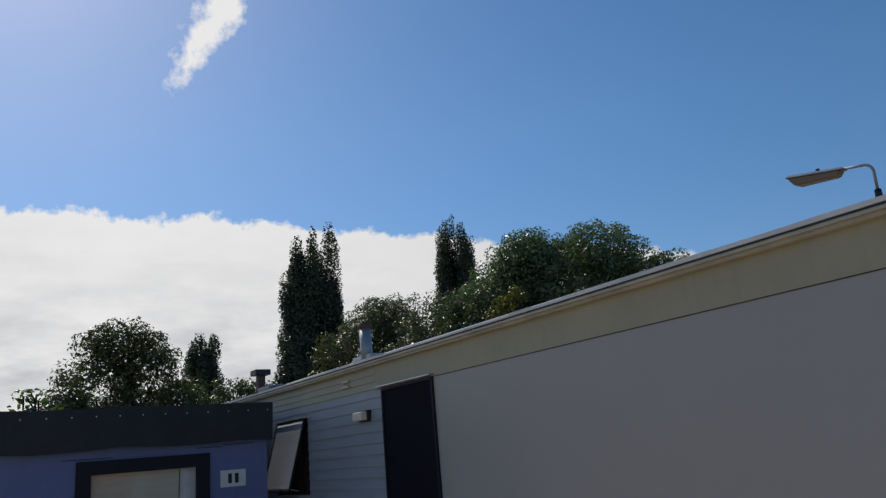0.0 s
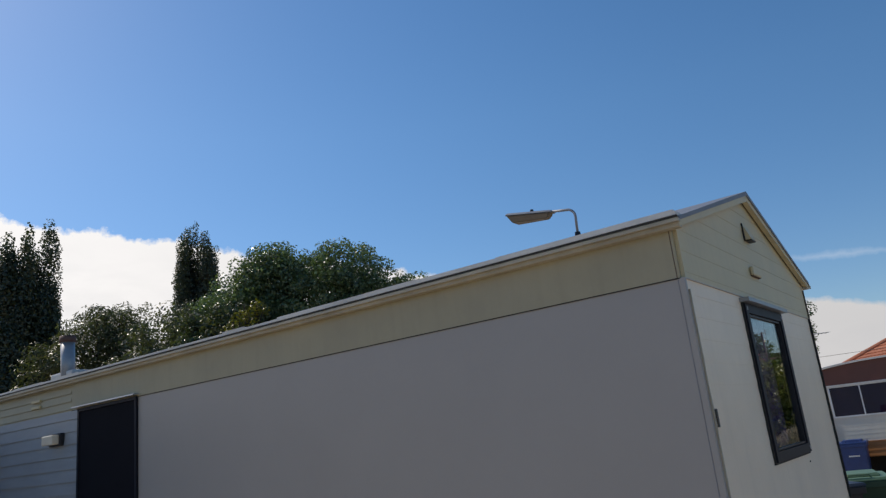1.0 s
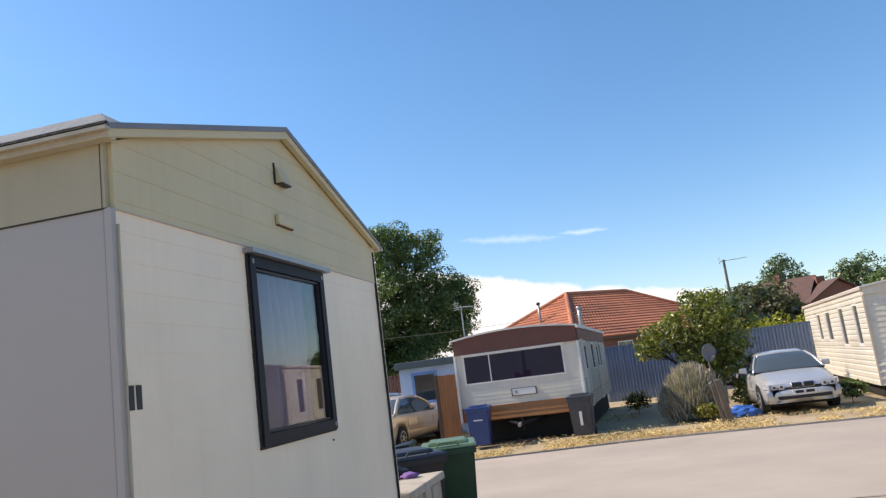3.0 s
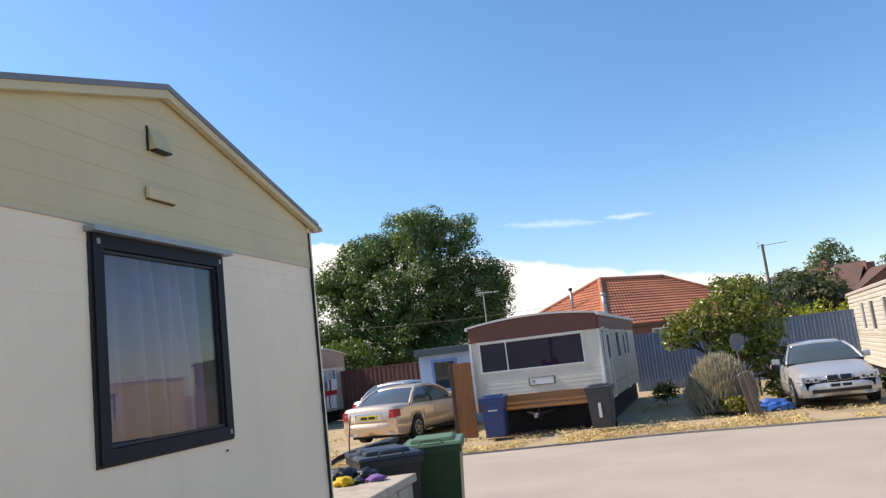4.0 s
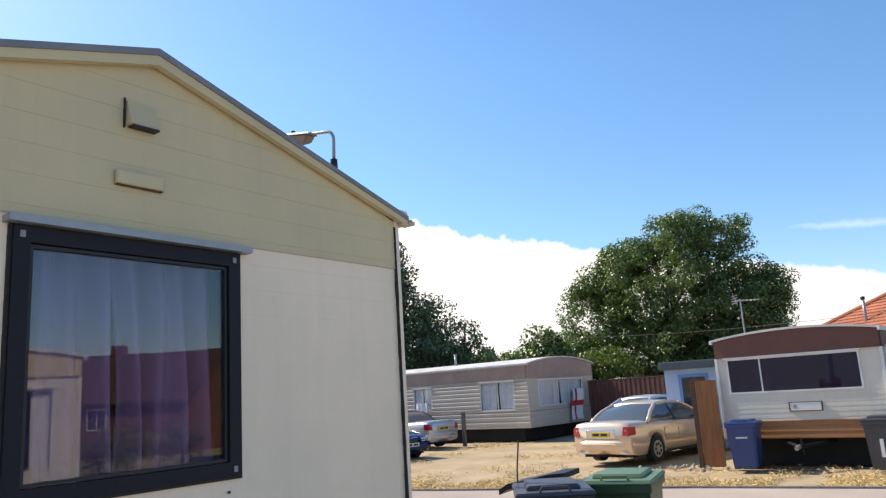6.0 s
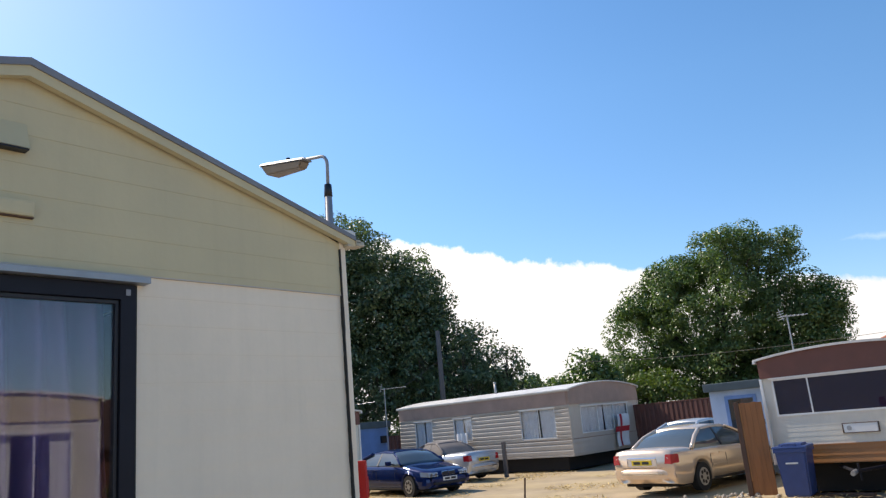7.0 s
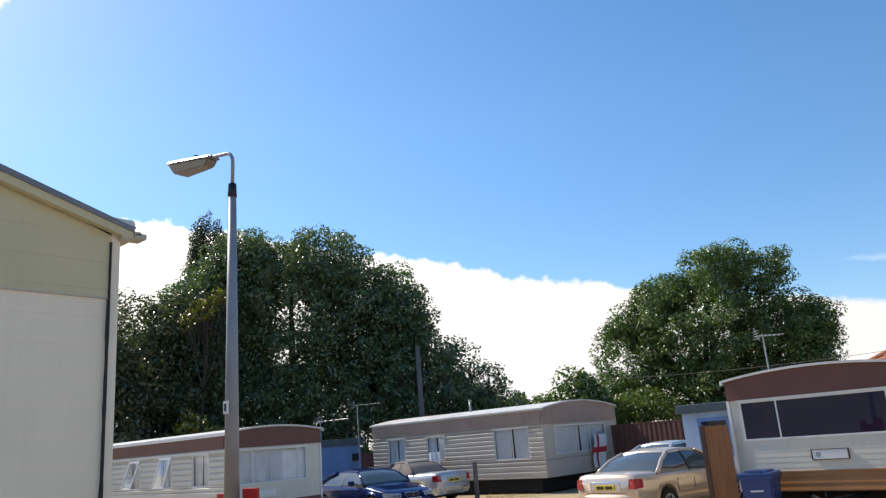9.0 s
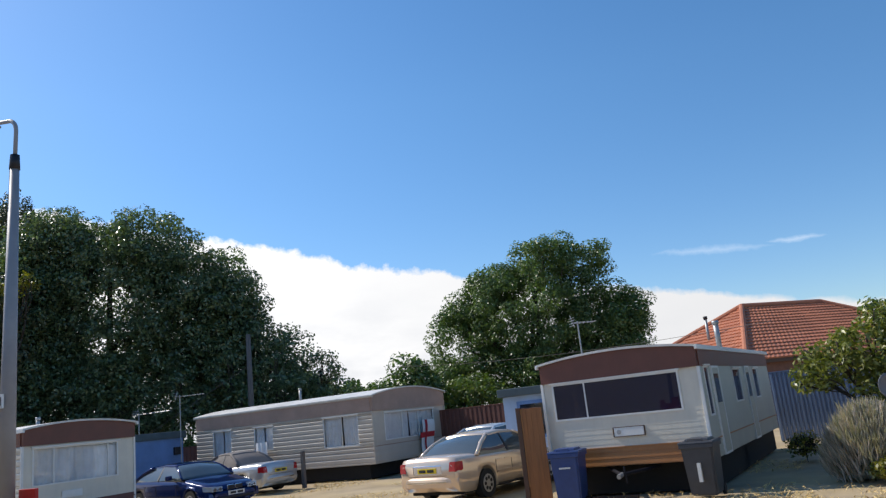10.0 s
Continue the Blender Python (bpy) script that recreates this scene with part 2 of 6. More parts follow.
ORANGE = material("orange_brown_skirt_paint", (0.40, 0.17, 0.055), 0.45, vary=0.12, scale=2, dirt=(0.2, 0.1, 0.05), dirt_amount=0.4)
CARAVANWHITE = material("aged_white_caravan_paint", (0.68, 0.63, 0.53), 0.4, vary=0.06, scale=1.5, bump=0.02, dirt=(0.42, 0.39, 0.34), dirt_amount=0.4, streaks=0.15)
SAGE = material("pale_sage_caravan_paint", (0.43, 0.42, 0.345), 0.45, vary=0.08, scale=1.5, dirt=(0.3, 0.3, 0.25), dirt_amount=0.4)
TAUPE = material("taupe_fascia", (0.36, 0.24, 0.19), 0.5, vary=0.12, scale=2, dirt=(0.16, 0.13, 0.11), dirt_amount=0.4)
BEIGE = material("beige_caravan_paint", (0.51, 0.445, 0.37), 0.45, vary=0.07, scale=1.5, dirt=(0.4, 0.35, 0.29), dirt_amount=0.4, streaks=0.15)
BLUEWALL = material("lilac_blue_wall", (0.15, 0.18, 0.36), 0.55, vary=0.1, scale=1.5, bump=0.08, dirt=(0.09, 0.10, 0.2), dirt_amount=0.5, streaks=0.15)
TARFELT = material("black_roofing_felt", (0.028, 0.029, 0.034), 0.75, vary=0.25, scale=3, grain=90, bump=0.3)
SHEDBLUE = material("pale_blue_shed_board", (0.34, 0.46, 0.64), 0.6, vary=0.1, scale=2, dirt=(0.2, 0.28, 0.36), dirt_amount=0.4)
MIDBLUE = material("mid_blue_board", (0.12, 0.24, 0.50), 0.55, vary=0.12, scale=2, dirt=(0.08, 0.14, 0.26), dirt_amount=0.4)
TEAL = material("slate_teal_felt", (0.06, 0.09, 0.105), 0.7, vary=0.2, scale=3, bump=0.2)
WOOD = material("orange_stained_wood", (0.30, 0.115, 0.036), 0.5, vary=0.2, scale=3, grain=50, bump=0.1, stretch=(6, 6, 0.6))
DARKWOOD = material("dark_brown_wood", (0.10, 0.05, 0.03), 0.65, vary=0.25, scale=3, bump=0.15, stretch=(6, 6, 0.6))
OLDWOOD = material("weathered_timber", (0.15, 0.115, 0.085), 0.8, vary=0.3, scale=4, bump=0.3, stretch=(6, 6, 0.5))
FENCEBLUE = material("blue_grey_sheet_fence", (0.13, 0.185, 0.29), 0.45, metal=0.2, vary=0.12, scale=1.5, dirt=(0.1, 0.12, 0.17), dirt_amount=0.4, rnd=0.08)
FENCERED = material("red_brown_board_fence", (0.13, 0.05, 0.038), 0.7, vary=0.2, scale=2, bump=0.15, rnd=0.12)
TILE = material("orange_clay_tile", (0.46, 0.165, 0.085), 0.7, vary=0.18, scale=1.0, bump=0.1, dirt=(0.28, 0.1, 0.06), dirt_amount=0.4, rnd=0.10)
BROWNTILE = material("brown_roof_tile", (0.12, 0.065, 0.05), 0.75, vary=0.2, scale=1.0, bump=0.2)
BRICK = material("brown_brick", (0.22, 0.10, 0.07), 0.8, vary=0.2, scale=6, bump=0.2)
BARK = material("bark", (0.06, 0.045, 0.033), 0.9, vary=0.3, scale=4, bump=0.6, stretch=(4, 4, 0.7))
POLEWOOD = material("grey_utility_pole", (0.14, 0.12, 0.11), 0.85, vary=0.2, scale=5, bump=0.2, stretch=(6, 6, 0.5))
BINBLUE = material("blue_bin_plastic", (0.028, 0.060, 0.19), 0.45, vary=0.1, scale=6, bump=0.04)
BINGREY = material("dark_grey_bin_plastic", (0.055, 0.057, 0.065), 0.45, vary=0.12, scale=6, bump=0.04)
BINGREEN = material("green_bin_plastic", (0.020, 0.062, 0.026), 0.42, vary=0.12, scale=6, bump=0.04)
BINLIDGREEN = material("pale_green_lid", (0.12, 0.20, 0.11), 0.45, vary=0.12, scale=6, bump=0.04)
RED = material("red_board_paint", (0.50, 0.018, 0.016), 0.45, vary=0.1, scale=4)
RUBBER = material("tyre_rubber", (0.018, 0.018, 0.018), 0.85, vary=0.2, scale=12)
ALLOY = material("alloy_wheel", (0.55, 0.55, 0.55), 0.3, metal=0.8, vary=0.08, scale=6, bump=0)
GOLD = material("champagne_gold_car_paint", (0.80, 0.62, 0.465), 0.19, metal=0.5, vary=0.03, scale=2, bump=0, spec=0.6)
SILVER = material("silver_car_paint", (0.62, 0.62, 0.62), 0.25, metal=0.5, vary=0.03, scale=2, bump=0)
CARWHITE = material("silver_white_car_paint", (0.55, 0.555, 0.56), 0.24, metal=0.45, vary=0.04, scale=2, bump=0)
CARBLUE = material("deep_blue_car_paint", (0.006, 0.02, 0.10), 0.10, metal=0.3, vary=0.05, scale=2, bump=0)
CANVAS = material("grey_brown_soft_top", (0.17, 0.15, 0.14), 0.8, vary=0.12, scale=5, bump=0.1)
LAMPRED = material("red_lamp_lens", (0.42, 0.012, 0.014), 0.15, vary=0.1, scale=6, bump=0)
LAMPCLEAR = material("clear_lamp_lens", (0.42, 0.43, 0.45), 0.15, metal=0.15, vary=0.1, scale=10, bump=0)
CHROME = material("chrome_trim", (0.7, 0.7, 0.72), 0.12, metal=1.0, vary=0.03, scale=4, bump=0)
PLATEY = material("yellow_plate", (0.66, 0.48, 0.02), 0.4, vary=0.04, scale=8, bump=0)
PLATEW = material("white_plate", (0.7, 0.7, 0.68), 0.4, vary=0.04, scale=8, bump=0)
INK = material("black_ink", (0.015, 0.015, 0.016), 0.5, vary=0.05, scale=8, bump=0)
DIFFUSER = material("yellowed_lantern_cover", (0.20, 0.155, 0.11), 0.3, vary=0.12, scale=6, bump=0.02)
BLIND = material("cream_blind_fabric", (0.60, 0.54, 0.42), 0.85, vary=0.08, scale=3, bump=0.05, stretch=(1, 1, 12))
SHEETCLOTH = material("white_cloth", (0.74, 0.74, 0.74), 0.85, vary=0.06, scale=5, bump=0.05)
CLOTHRED = material("red_cloth", (0.52, 0.03, 0.04), 0.85, vary=0.06, scale=5, bump=0.05)
TARP = material("blue_tarpaulin", (0.03, 0.13, 0.45), 0.4, vary=0.15, scale=6, bump=0.2)
ROAD = material("worn_pale_asphalt", (0.42, 0.355, 0.295), 0.9, vary=0.1, scale=0.5, grain=90, bump=0.25, dirt=(0.28, 0.245, 0.215), dirt_amount=0.5, spec=0.25)
SOIL = material("dry_stony_ground", (0.42, 0.33, 0.215), 0.95, vary=0.25, scale=0.7, grain=25, bump=0.6, dirt=(0.50, 0.38, 0.19), dirt_amount=0.8, spec=0.2)
STRAW = material("dry_yellow_grass", (0.64, 0.47, 0.20), 0.85, vary=0.2, scale=2, bump=0, island=0.35)
KERBSTONE = material("concrete_edging", (0.26, 0.24, 0.22), 0.9, vary=0.2, scale=5, bump=0.3)
STONE = material("pale_stone", (0.40, 0.35, 0.28), 0.9, vary=0.2, scale=6, bump=0.4, rnd=0.15)
LEAF_OAK = leaf_material("broad_leaf_green", (0.094, 0.158, 0.05))
LEAF_ELM = leaf_material("dark_leaf_green", (0.108, 0.160, 0.080), gloss=0.28)
LEAF_POPLAR = leaf_material("poplar_leaf", (0.046, 0.062, 0.032))
LEAF_WILLOW = leaf_material("grey_green_leaf", (0.085, 0.10, 0.05))
LEAF_ASH = leaf_material("ash_leaf", (0.07, 0.088, 0.04))
LEAF_YELLOW = leaf_material("yellow_green_leaf", (0.16, 0.16, 0.018))
LEAF_BUSH = leaf_material("sunny_bush_leaf", (0.18, 0.205, 0.045))
LEAF_GREY = leaf_material("grey_lavender_leaf", (0.36, 0.335, 0.30))
LEAF_LIME = leaf_material("lime_hedge_leaf", (0.30, 0.32, 0.035))
YELLOWCLOTH = material("yellow_cloth", (0.62, 0.40, 0.02), 0.8, vary=0.1, scale=8, bump=0.1)
PURPLECLOTH = material("purple_cloth", (0.20, 0.10, 0.30), 0.85, vary=0.1, scale=8, bump=0.1)
DISHGREY = material("grey_dish_paint", (0.16, 0.165, 0.18), 0.5, vary=0.1, scale=6)
LEAF_HEDGE = leaf_material("hedge_leaf", (0.10, 0.155, 0.032))


# ---- mesh helpers ----
def finish(name, bm, mat, smooth=False):
    bmesh.ops.recalc_face_normals(bm, faces=bm.faces)
    me = bpy.data.meshes.new(name)
    bm.to_mesh(me)
    bm.free()
    me.materials.append(mat)
    if smooth:
        for p in me.polygons:
            p.use_smooth = True
    return me


def part(name, bm, mat, parent, label="", smooth=False):
    ob = new(name, finish(name, bm, mat, smooth))
    ob.parent = parent
    return tagged(ob, label) if label else ob


def thing(name, m, label, category, group="", kind=""):
    ob = new(name)
    ob.matrix_world = m
    ob.empty_display_size = 0.2
    return tagged(ob, label, category, group, kind)


def hexa(bm, pts):
    """A solid with eight corners: four below, four above, each in the same round."""
    v = [bm.verts.new(p) for p in pts]
    for f in ((3, 2, 1, 0), (4, 5, 6, 7), (0, 1, 5, 4), (1, 2, 6, 5), (2, 3, 7, 6), (3, 0, 4, 7)):
        bm.faces.new([v[i] for i in f])
    return v


def box(bm, x0, x1, y0, y1, z0, z1, bevel=0.0):
    b = bmesh.new() if bevel else bm
    hexa(b, [(x0, y0, z0), (x1, y0, z0), (x1, y1, z0), (x0, y1, z0), (x0, y0, z1), (x1, y0, z1), (x1, y1, z1), (x0, y1, z1)])
    if bevel:
        bmesh.ops.bevel(b, geom=b.edges[:], offset=bevel, segments=2, affect="EDGES", profile=0.6)
        merge(bm, b)
    return bm


def merge(bm, other):
    me = bpy.data.meshes.new("tmp")
    other.to_mesh(me)
    other.free()
    bm.from_mesh(me)
    bpy.data.meshes.remove(me)


def cyl(bm, a, b, r0, r1=None, seg=12):
    a, b, r1 = Vector(a), Vector(b), r0 if r1 is None else r1
    w = (b - a).normalized()
    u = w.orthogonal().normalized()
    v = w.cross(u)
    rings = []
    for p, r in ((a, r0), (b, r1)):
        rings.append([bm.verts.new(p + r * (math.cos(k * math.tau / seg) * u + math.sin(k * math.tau / seg) * v)) for k in range(seg)])
    for k in range(seg):
        bm.faces.new((rings[0][k], rings[0][(k + 1) % seg], rings[1][(k + 1) % seg], rings[1][k]))
    bm.faces.new(rings[0][::-1])
    bm.faces.new(rings[1])
    return bm


def tube(bm, pts, r, seg=8):
    """One unbroken tube along the points."""
    pts, rings, u = [Vector(p) for p in pts], [], None
    for k, p in enumerate(pts):
        w = (pts[min(k + 1, len(pts) - 1)] - pts[max(k - 1, 0)]).normalized()
        u = w.orthogonal().normalized() if u is None else (u - w * u.dot(w)).normalized()
        v = w.cross(u)
        rings.append([bm.verts.new(p + r * (math.cos(i * math.tau / seg) * u + math.sin(i * math.tau / seg) * v)) for i in range(seg)])
    for a, b in zip(rings, rings[1:]):
        for i in range(seg):
            bm.faces.new((a[i], a[(i + 1) % seg], b[(i + 1) % seg], b[i]))
    bm.faces.new(rings[0][::-1])
    bm.faces.new(rings[-1])
    return bm


def prism(bm, outline, place0, place1):
    """A solid from a flat outline (u, v), laid at its two ends by the given functions."""
    a, b = [bm.verts.new(place0(*p)) for p in outline], [bm.verts.new(place1(*p)) for p in outline]
    n = len(outline)
    for k in range(n):
        bm.faces.new((a[k], a[(k + 1) % n], b[(k + 1) % n], b[k]))
    bm.faces.new(a[::-1])
    bm.faces.new(b)
    return bm


def spans(u0, u1, z, holes):
    cuts, out, u = sorted((h[0], h[1]) for h in holes if h[2] < z < h[3]), [], u0
    for a, b in cuts:
        if a > u + 1e-4:
            out.append((u, min(a, u1)))
        u = max(u, b)
    if u < u1 - 1e-4:
        out.append((u, u1))
    return out


def board(bm, put, ua, ub, va, vb, za, zb, d0, d1, thick):
    """One lapped board: ends ua..ub at its foot and va..vb at its top, proud by d0 below and d1 above."""
    hexa(bm, [put(ua, -thick, za), put(ub, -thick, za), put(ub, d0, za), put(ua, d0, za),
              put(va, -thick, zb), put(vb, -thick, zb), put(vb, d1, zb), put(va, d1, zb)])


def rib_rows(z0, z1, pitch, holes):
    zs = {round(z0, 4), round(z1, 4)} | {round(z, 4) for h in holes for z in h[2:4] if z0 < z < z1}
    k = math.ceil(z0 / pitch)
    while k * pitch < z1 - 1e-3:
        if k * pitch > z0 + 1e-3:
            zs.add(round(k * pitch, 4))
        k += 1
    zs = sorted(zs)
    return list(zip(zs, zs[1:]))


def bold_ribs(bm, put, u0, u1, z0, z1, holes=(), pitch=0.16, depth=0.034, thick=0.04):
    """Pressed sheet with broad flat ribs whose upper edges slope back and catch a raking sun."""
    for za, zb in rib_rows(z0, z1, pitch, holes):
        for a, b in spans(u0, u1, (za + zb) / 2, holes):
            zm = za + (zb - za) * 0.66
            board(bm, put, a, b, a, b, za, zm, depth * 0.9, depth, thick)
            board(bm, put, a, b, a, b, zm, zb, depth, 0.0, thick)
    bmesh.ops.remove_doubles(bm, verts=bm.verts, dist=0.0004)
    return bm


def ribbed(bm, put, u0, u1, z0, z1, holes=(), pitch=0.1, depth=0.012, thick=0.04):
    """A wall of lapped ribs with real openings. put(u, off, z) lays it into space."""
    for za, zb in rib_rows(z0, z1, pitch, holes):
        foot = (za / pitch) - math.floor(za / pitch + 1e-3)
        top = foot + (zb - za) / pitch
        for a, b in spans(u0, u1, (za + zb) / 2, holes):
            board(bm, put, a, b, a, b, za, zb, depth * (1 - foot), depth * (1 - top), thick)
    bmesh.ops.remove_doubles(bm, verts=bm.verts, dist=0.0004)
    return bm


def frame_bars(bm, put, u0, u1, z0, z1, w, d0, d1):
    outer, inner = ((u0, z0), (u1, z0), (u1, z1), (u0, z1)), ((u0 + w, z0 + w), (u1 - w, z0 + w), (u1 - w, z1 - w), (u0 + w, z1 - w))
    rings = [[bm.verts.new(put(u, d, z)) for u, z in loop] for loop, d in ((outer, d0), (outer, d1), (inner, d1), (inner, d0))]
    for a, b in zip(rings, rings[1:] + rings[:1]):
        for k in range(4):
            bm.faces.new((a[k], a[(k + 1) % 4], b[(k + 1) % 4], b[k]))
    return bm


def slab(bm, put, u0, u1, z0, z1, d0, d1):
    board(bm, put, u0, u1, u0, u1, z0, z1, d1, d1, -d0)
    return bm


def drape(bm, put, u0, u1, z0, z1, off, folds, amp, seed):
    """A hanging curtain with uneven folds and a little thickness."""
    r = random.Random(seed)
    n, ph = max(12, int(folds * 8)), [r.uniform(0, 6.28) for _ in range(3)]
    cols = []
    for i in range(n + 1):
        s = i / n
        w = math.sin(s * folds * 6.28 + ph[0]) * 0.6 + math.sin(s * folds * 2.9 + ph[1]) * 0.5
        col = []
        for j in range(7):
            k = j / 6
            u = u0 + (u1 - u0) * s + 0.012 * math.sin(k * 3 + s * 9 + ph[2])
            col.append((bm.verts.new(put(u, off + amp * w * (0.5 + 0.5 * (1 - k)), z0 + (z1 - z0) * k)),
                        bm.verts.new(put(u, off - 0.006 + amp * w * (0.5 + 0.5 * (1 - k)), z0 + (z1 - z0) * k))))
        cols.append(col)
    for a, b in zip(cols, cols[1:]):
        for j in range(6):
            bm.faces.new((a[j][0], b[j][0], b[j + 1][0], a[j + 1][0]))
            bm.faces.new((a[j + 1][1], b[j + 1][1], b[j][1], a[j][1]))
    return bm


def window(parent, put, u0, u1, z0, z1, frame_mat, bar=0.04, mullions=(), curtain=None, half=1.0, seed=1, hood=None, name="window", proud=0.02, pane_mat=None, folds=7):
    """A window in an opening: frame, panes, a curtain behind and a rain hood where it has one."""
    win = part(name, frame_bars(bmesh.new(), put, u0, u1, z0, z1, bar, -0.03, proud), frame_mat, parent)
    stops = [u0 + bar, *mullions, u1 - bar]
    for m in mullions:
        part("mullion", slab(bmesh.new(), put, m - bar * 0.4, m + bar * 0.4, z0 + bar, z1 - bar, -0.02, proud - 0.006), frame_mat, win)
    for a, b in zip(stops, stops[1:]):
        pane = part("pane", slab(bmesh.new(), put, a, b, z0 + bar, z1 - bar, -0.006, 0.0), pane_mat or PANE, win)
        pane.visible_shadow = False
    if curtain:
        w = (u1 - u0) * half / 2
        for k, (a, b) in enumerate(((u0 + 0.01, u0 + 0.01 + w), (u1 - 0.01 - w, u1 - 0.01))):
            part("curtain", drape(bmesh.new(), put, a, b, z0 + 0.02, z1 - 0.02, -0.08, folds * half, 0.014, seed + k), curtain, win)
    if hood:
        part("rain_hood", slab(bmesh.new(), put, u0 - 0.04, u1 + 0.04, z1, z1 + 0.03, 0.0, 0.06), hood, win)
    return win


# ---- ground ----
def kerb_y(x):
    xs, ys = (-60, -25, -7, -2.2, 2.0, 6.3, 25, 60), (6.0, 9.6, 12.1, 13.35, 13.95, 13.75, 12.6, 10.0)
    return float(np.interp(x, xs, ys))


def sheet(name, xs, ys, z, mat, label, category, bump=0.0):
    me, verts, faces = bpy.data.meshes.new(name), [], []
    for y in ys:
        for x in xs:
            verts.append((x, y, z + bump * noise.noise((x * 0.6, y * 0.6, 3.0))))
    n = len(xs)
    for j in range(len(ys) - 1):
        for i in range(n - 1):
            faces.append((j * n + i, j * n + i + 1, (j + 1) * n + i + 1, (j + 1) * n + i))
    me.from_pydata(verts, [], faces)
    me.materials.append(mat)
    for p in me.polygons:
        p.use_smooth = True
    return tagged(new(name, me), label, category, kind="structure")


grid = [-2500, -900, -300, -120, -70] + [k * 1.0 for k in range(-50, 51)] + [70, 120, 300, 900, 2500]
sheet("ground", grid, grid, -0.03, SOIL, "dry stony ground with straw-coloured grass", "ground", 0.03)


def build_road():
    xs = [-80 + k * 2.0 for k in range(81)]
    verts, faces = [], []
    for x in xs:
        verts += [(x, kerb_y(x), 0.015), (x, kerb_y(x) - 7.2 if x > -0.5 else kerb_y(x) - 4.6, 0.02)]
    for k in range(len(xs) - 1):
        faces.append((2 * k, 2 * k + 2, 2 * k + 3, 2 * k + 1))
    me = bpy.data.meshes.new("road")
    me.from_pydata(verts, [], faces)
    me.materials.append(ROAD)
    tagged(new("road", me), "worn pale grey asphalt lane", "road", kind="structure")
    bm = bmesh.new()
    box(bm, 0.35, 5.6, -30, 9.5, -0.02, 0.012)
    tagged(new("pavement", finish("pavement", bm, ROAD)), "worn asphalt track beside the mobile home", "pavement", kind="structure")


build_road()
kerb = thing("kerb", pose(0, 0, 0), "low concrete edging along the lane", "kerb", kind="structure")
for k in range(60):
    x0 = -28 + k * 0.92
    a, b = Vector((x0, kerb_y(x0), 0)), Vector((x0 + 0.905, kerb_y(x0 + 0.905), 0))
    bm = bmesh.new()
    hexa(bm, [(a.x, a.y, -0.03), (b.x, b.y, -0.03), (b.x, b.y + 0.1, -0.03), (a.x, a.y + 0.1, -0.03),
              (a.x, a.y + 0.01, 0.05), (b.x, b.y + 0.01, 0.05), (b.x, b.y + 0.09, 0.045), (a.x, a.y + 0.09, 0.045)])
    part("edging_stone", bm, KERBSTONE, kerb)


# ---- the cream mobile home ----
W, ZB, ZE, ZR, FLOOR, L = 3.11, 2.612, 2.905, 3.37, 0.45, 11.7
home = thing("mobile_home", pose(0, 0, 0), "cream and off-white clad mobile home with shallow gable roof", "mobile home")


def gable(u, off, z):          # u runs along +y on the end wall
    return (off, u, z)


def long_side(u, off, z):      # u runs along +x on the side wall
    return (u, -off, z)


def slope_z(y):
    return ZE + (ZR - ZE) * (1 - abs(y - W / 2) / (W / 2))


WIN = (1.03, 1.985, 1.612, 2.565)
end_wall = part("end_wall", ribbed(bmesh.new(), gable, 0.02, W - 0.02, FLOOR - 0.25, FLOOR, (), 0.115, 0.012, 0.05), OFFWHITE, home)
for za, zb in rib_rows(FLOOR, ZB, 0.115, [WIN]):
    foot = (za / 0.115) - math.floor(za / 0.115 + 1e-3)
    top = foot + (zb - za) / 0.115
    for a, b in spans(0.03, W - 0.03, (za + zb) / 2, [WIN]):
        bm = bmesh.new()
        board(bm, gable, a, b, a, b, za, zb, 0.002 * (1 - foot), 0.002 * (1 - top), 0.05)
        part("cladding_board", bm, OFFWHITE, end_wall)
for za, zb in rib_rows(ZB, ZR - 0.02, 0.115, []):
    lo = lambda z: 0.02 if z <= ZE else 0.02 + (z - ZE) / (ZR - ZE) * (W / 2 - 0.02)
    bm = bmesh.new()
    board(bm, gable, lo(za), W - lo(za), min(lo(zb), W / 2 - 0.01), max(W - lo(zb), W / 2 + 0.01), za, zb, 0.0085, 0.0065, 0.05)
    part("cladding_board", bm, CREAM, end_wall)
part("seam_strip", slab(bmesh.new(), gable, 0.02, W - 0.02, ZB - 0.004, ZB + 0.001, 0.0, 0.010), BEIGE, end_wall)
# corner strips with their bead of dark sealant
for y0, y1, s0, s1 in ((-0.006, 0.022, 0.022, 0.027), (W - 0.03, W + 0.008, W - 0.036, W - 0.031)):
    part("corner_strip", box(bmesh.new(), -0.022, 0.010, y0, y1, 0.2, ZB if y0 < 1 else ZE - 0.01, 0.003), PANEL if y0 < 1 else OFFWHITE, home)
    bm, r, rings = bmesh.new(), random.Random(int(y0 * 10) + 3), []
    for k in range(54 if y0 > 1 else 48):
        z, w = 0.2 + k * 0.05, r.uniform(0.0, 0.004)
        rings.append([(0.0, s0 - w, z), (0.018 + w * .4, s0 - w, z), (0.018 + w * .4, s1 + w * .4, z), (0.0, s1 + w * .4, z)])
    vs = [[bm.verts.new(p) for p in ring] for ring in rings]
    for p, q in zip(vs, vs[1:]):
        for k in range(4):
            bm.faces.new((p[k], p[(k + 1) % 4], q[(k + 1) % 4], q[k]))
    part("sealant_bead", bm, SEAL if y0 > 1 else TRIM, home)
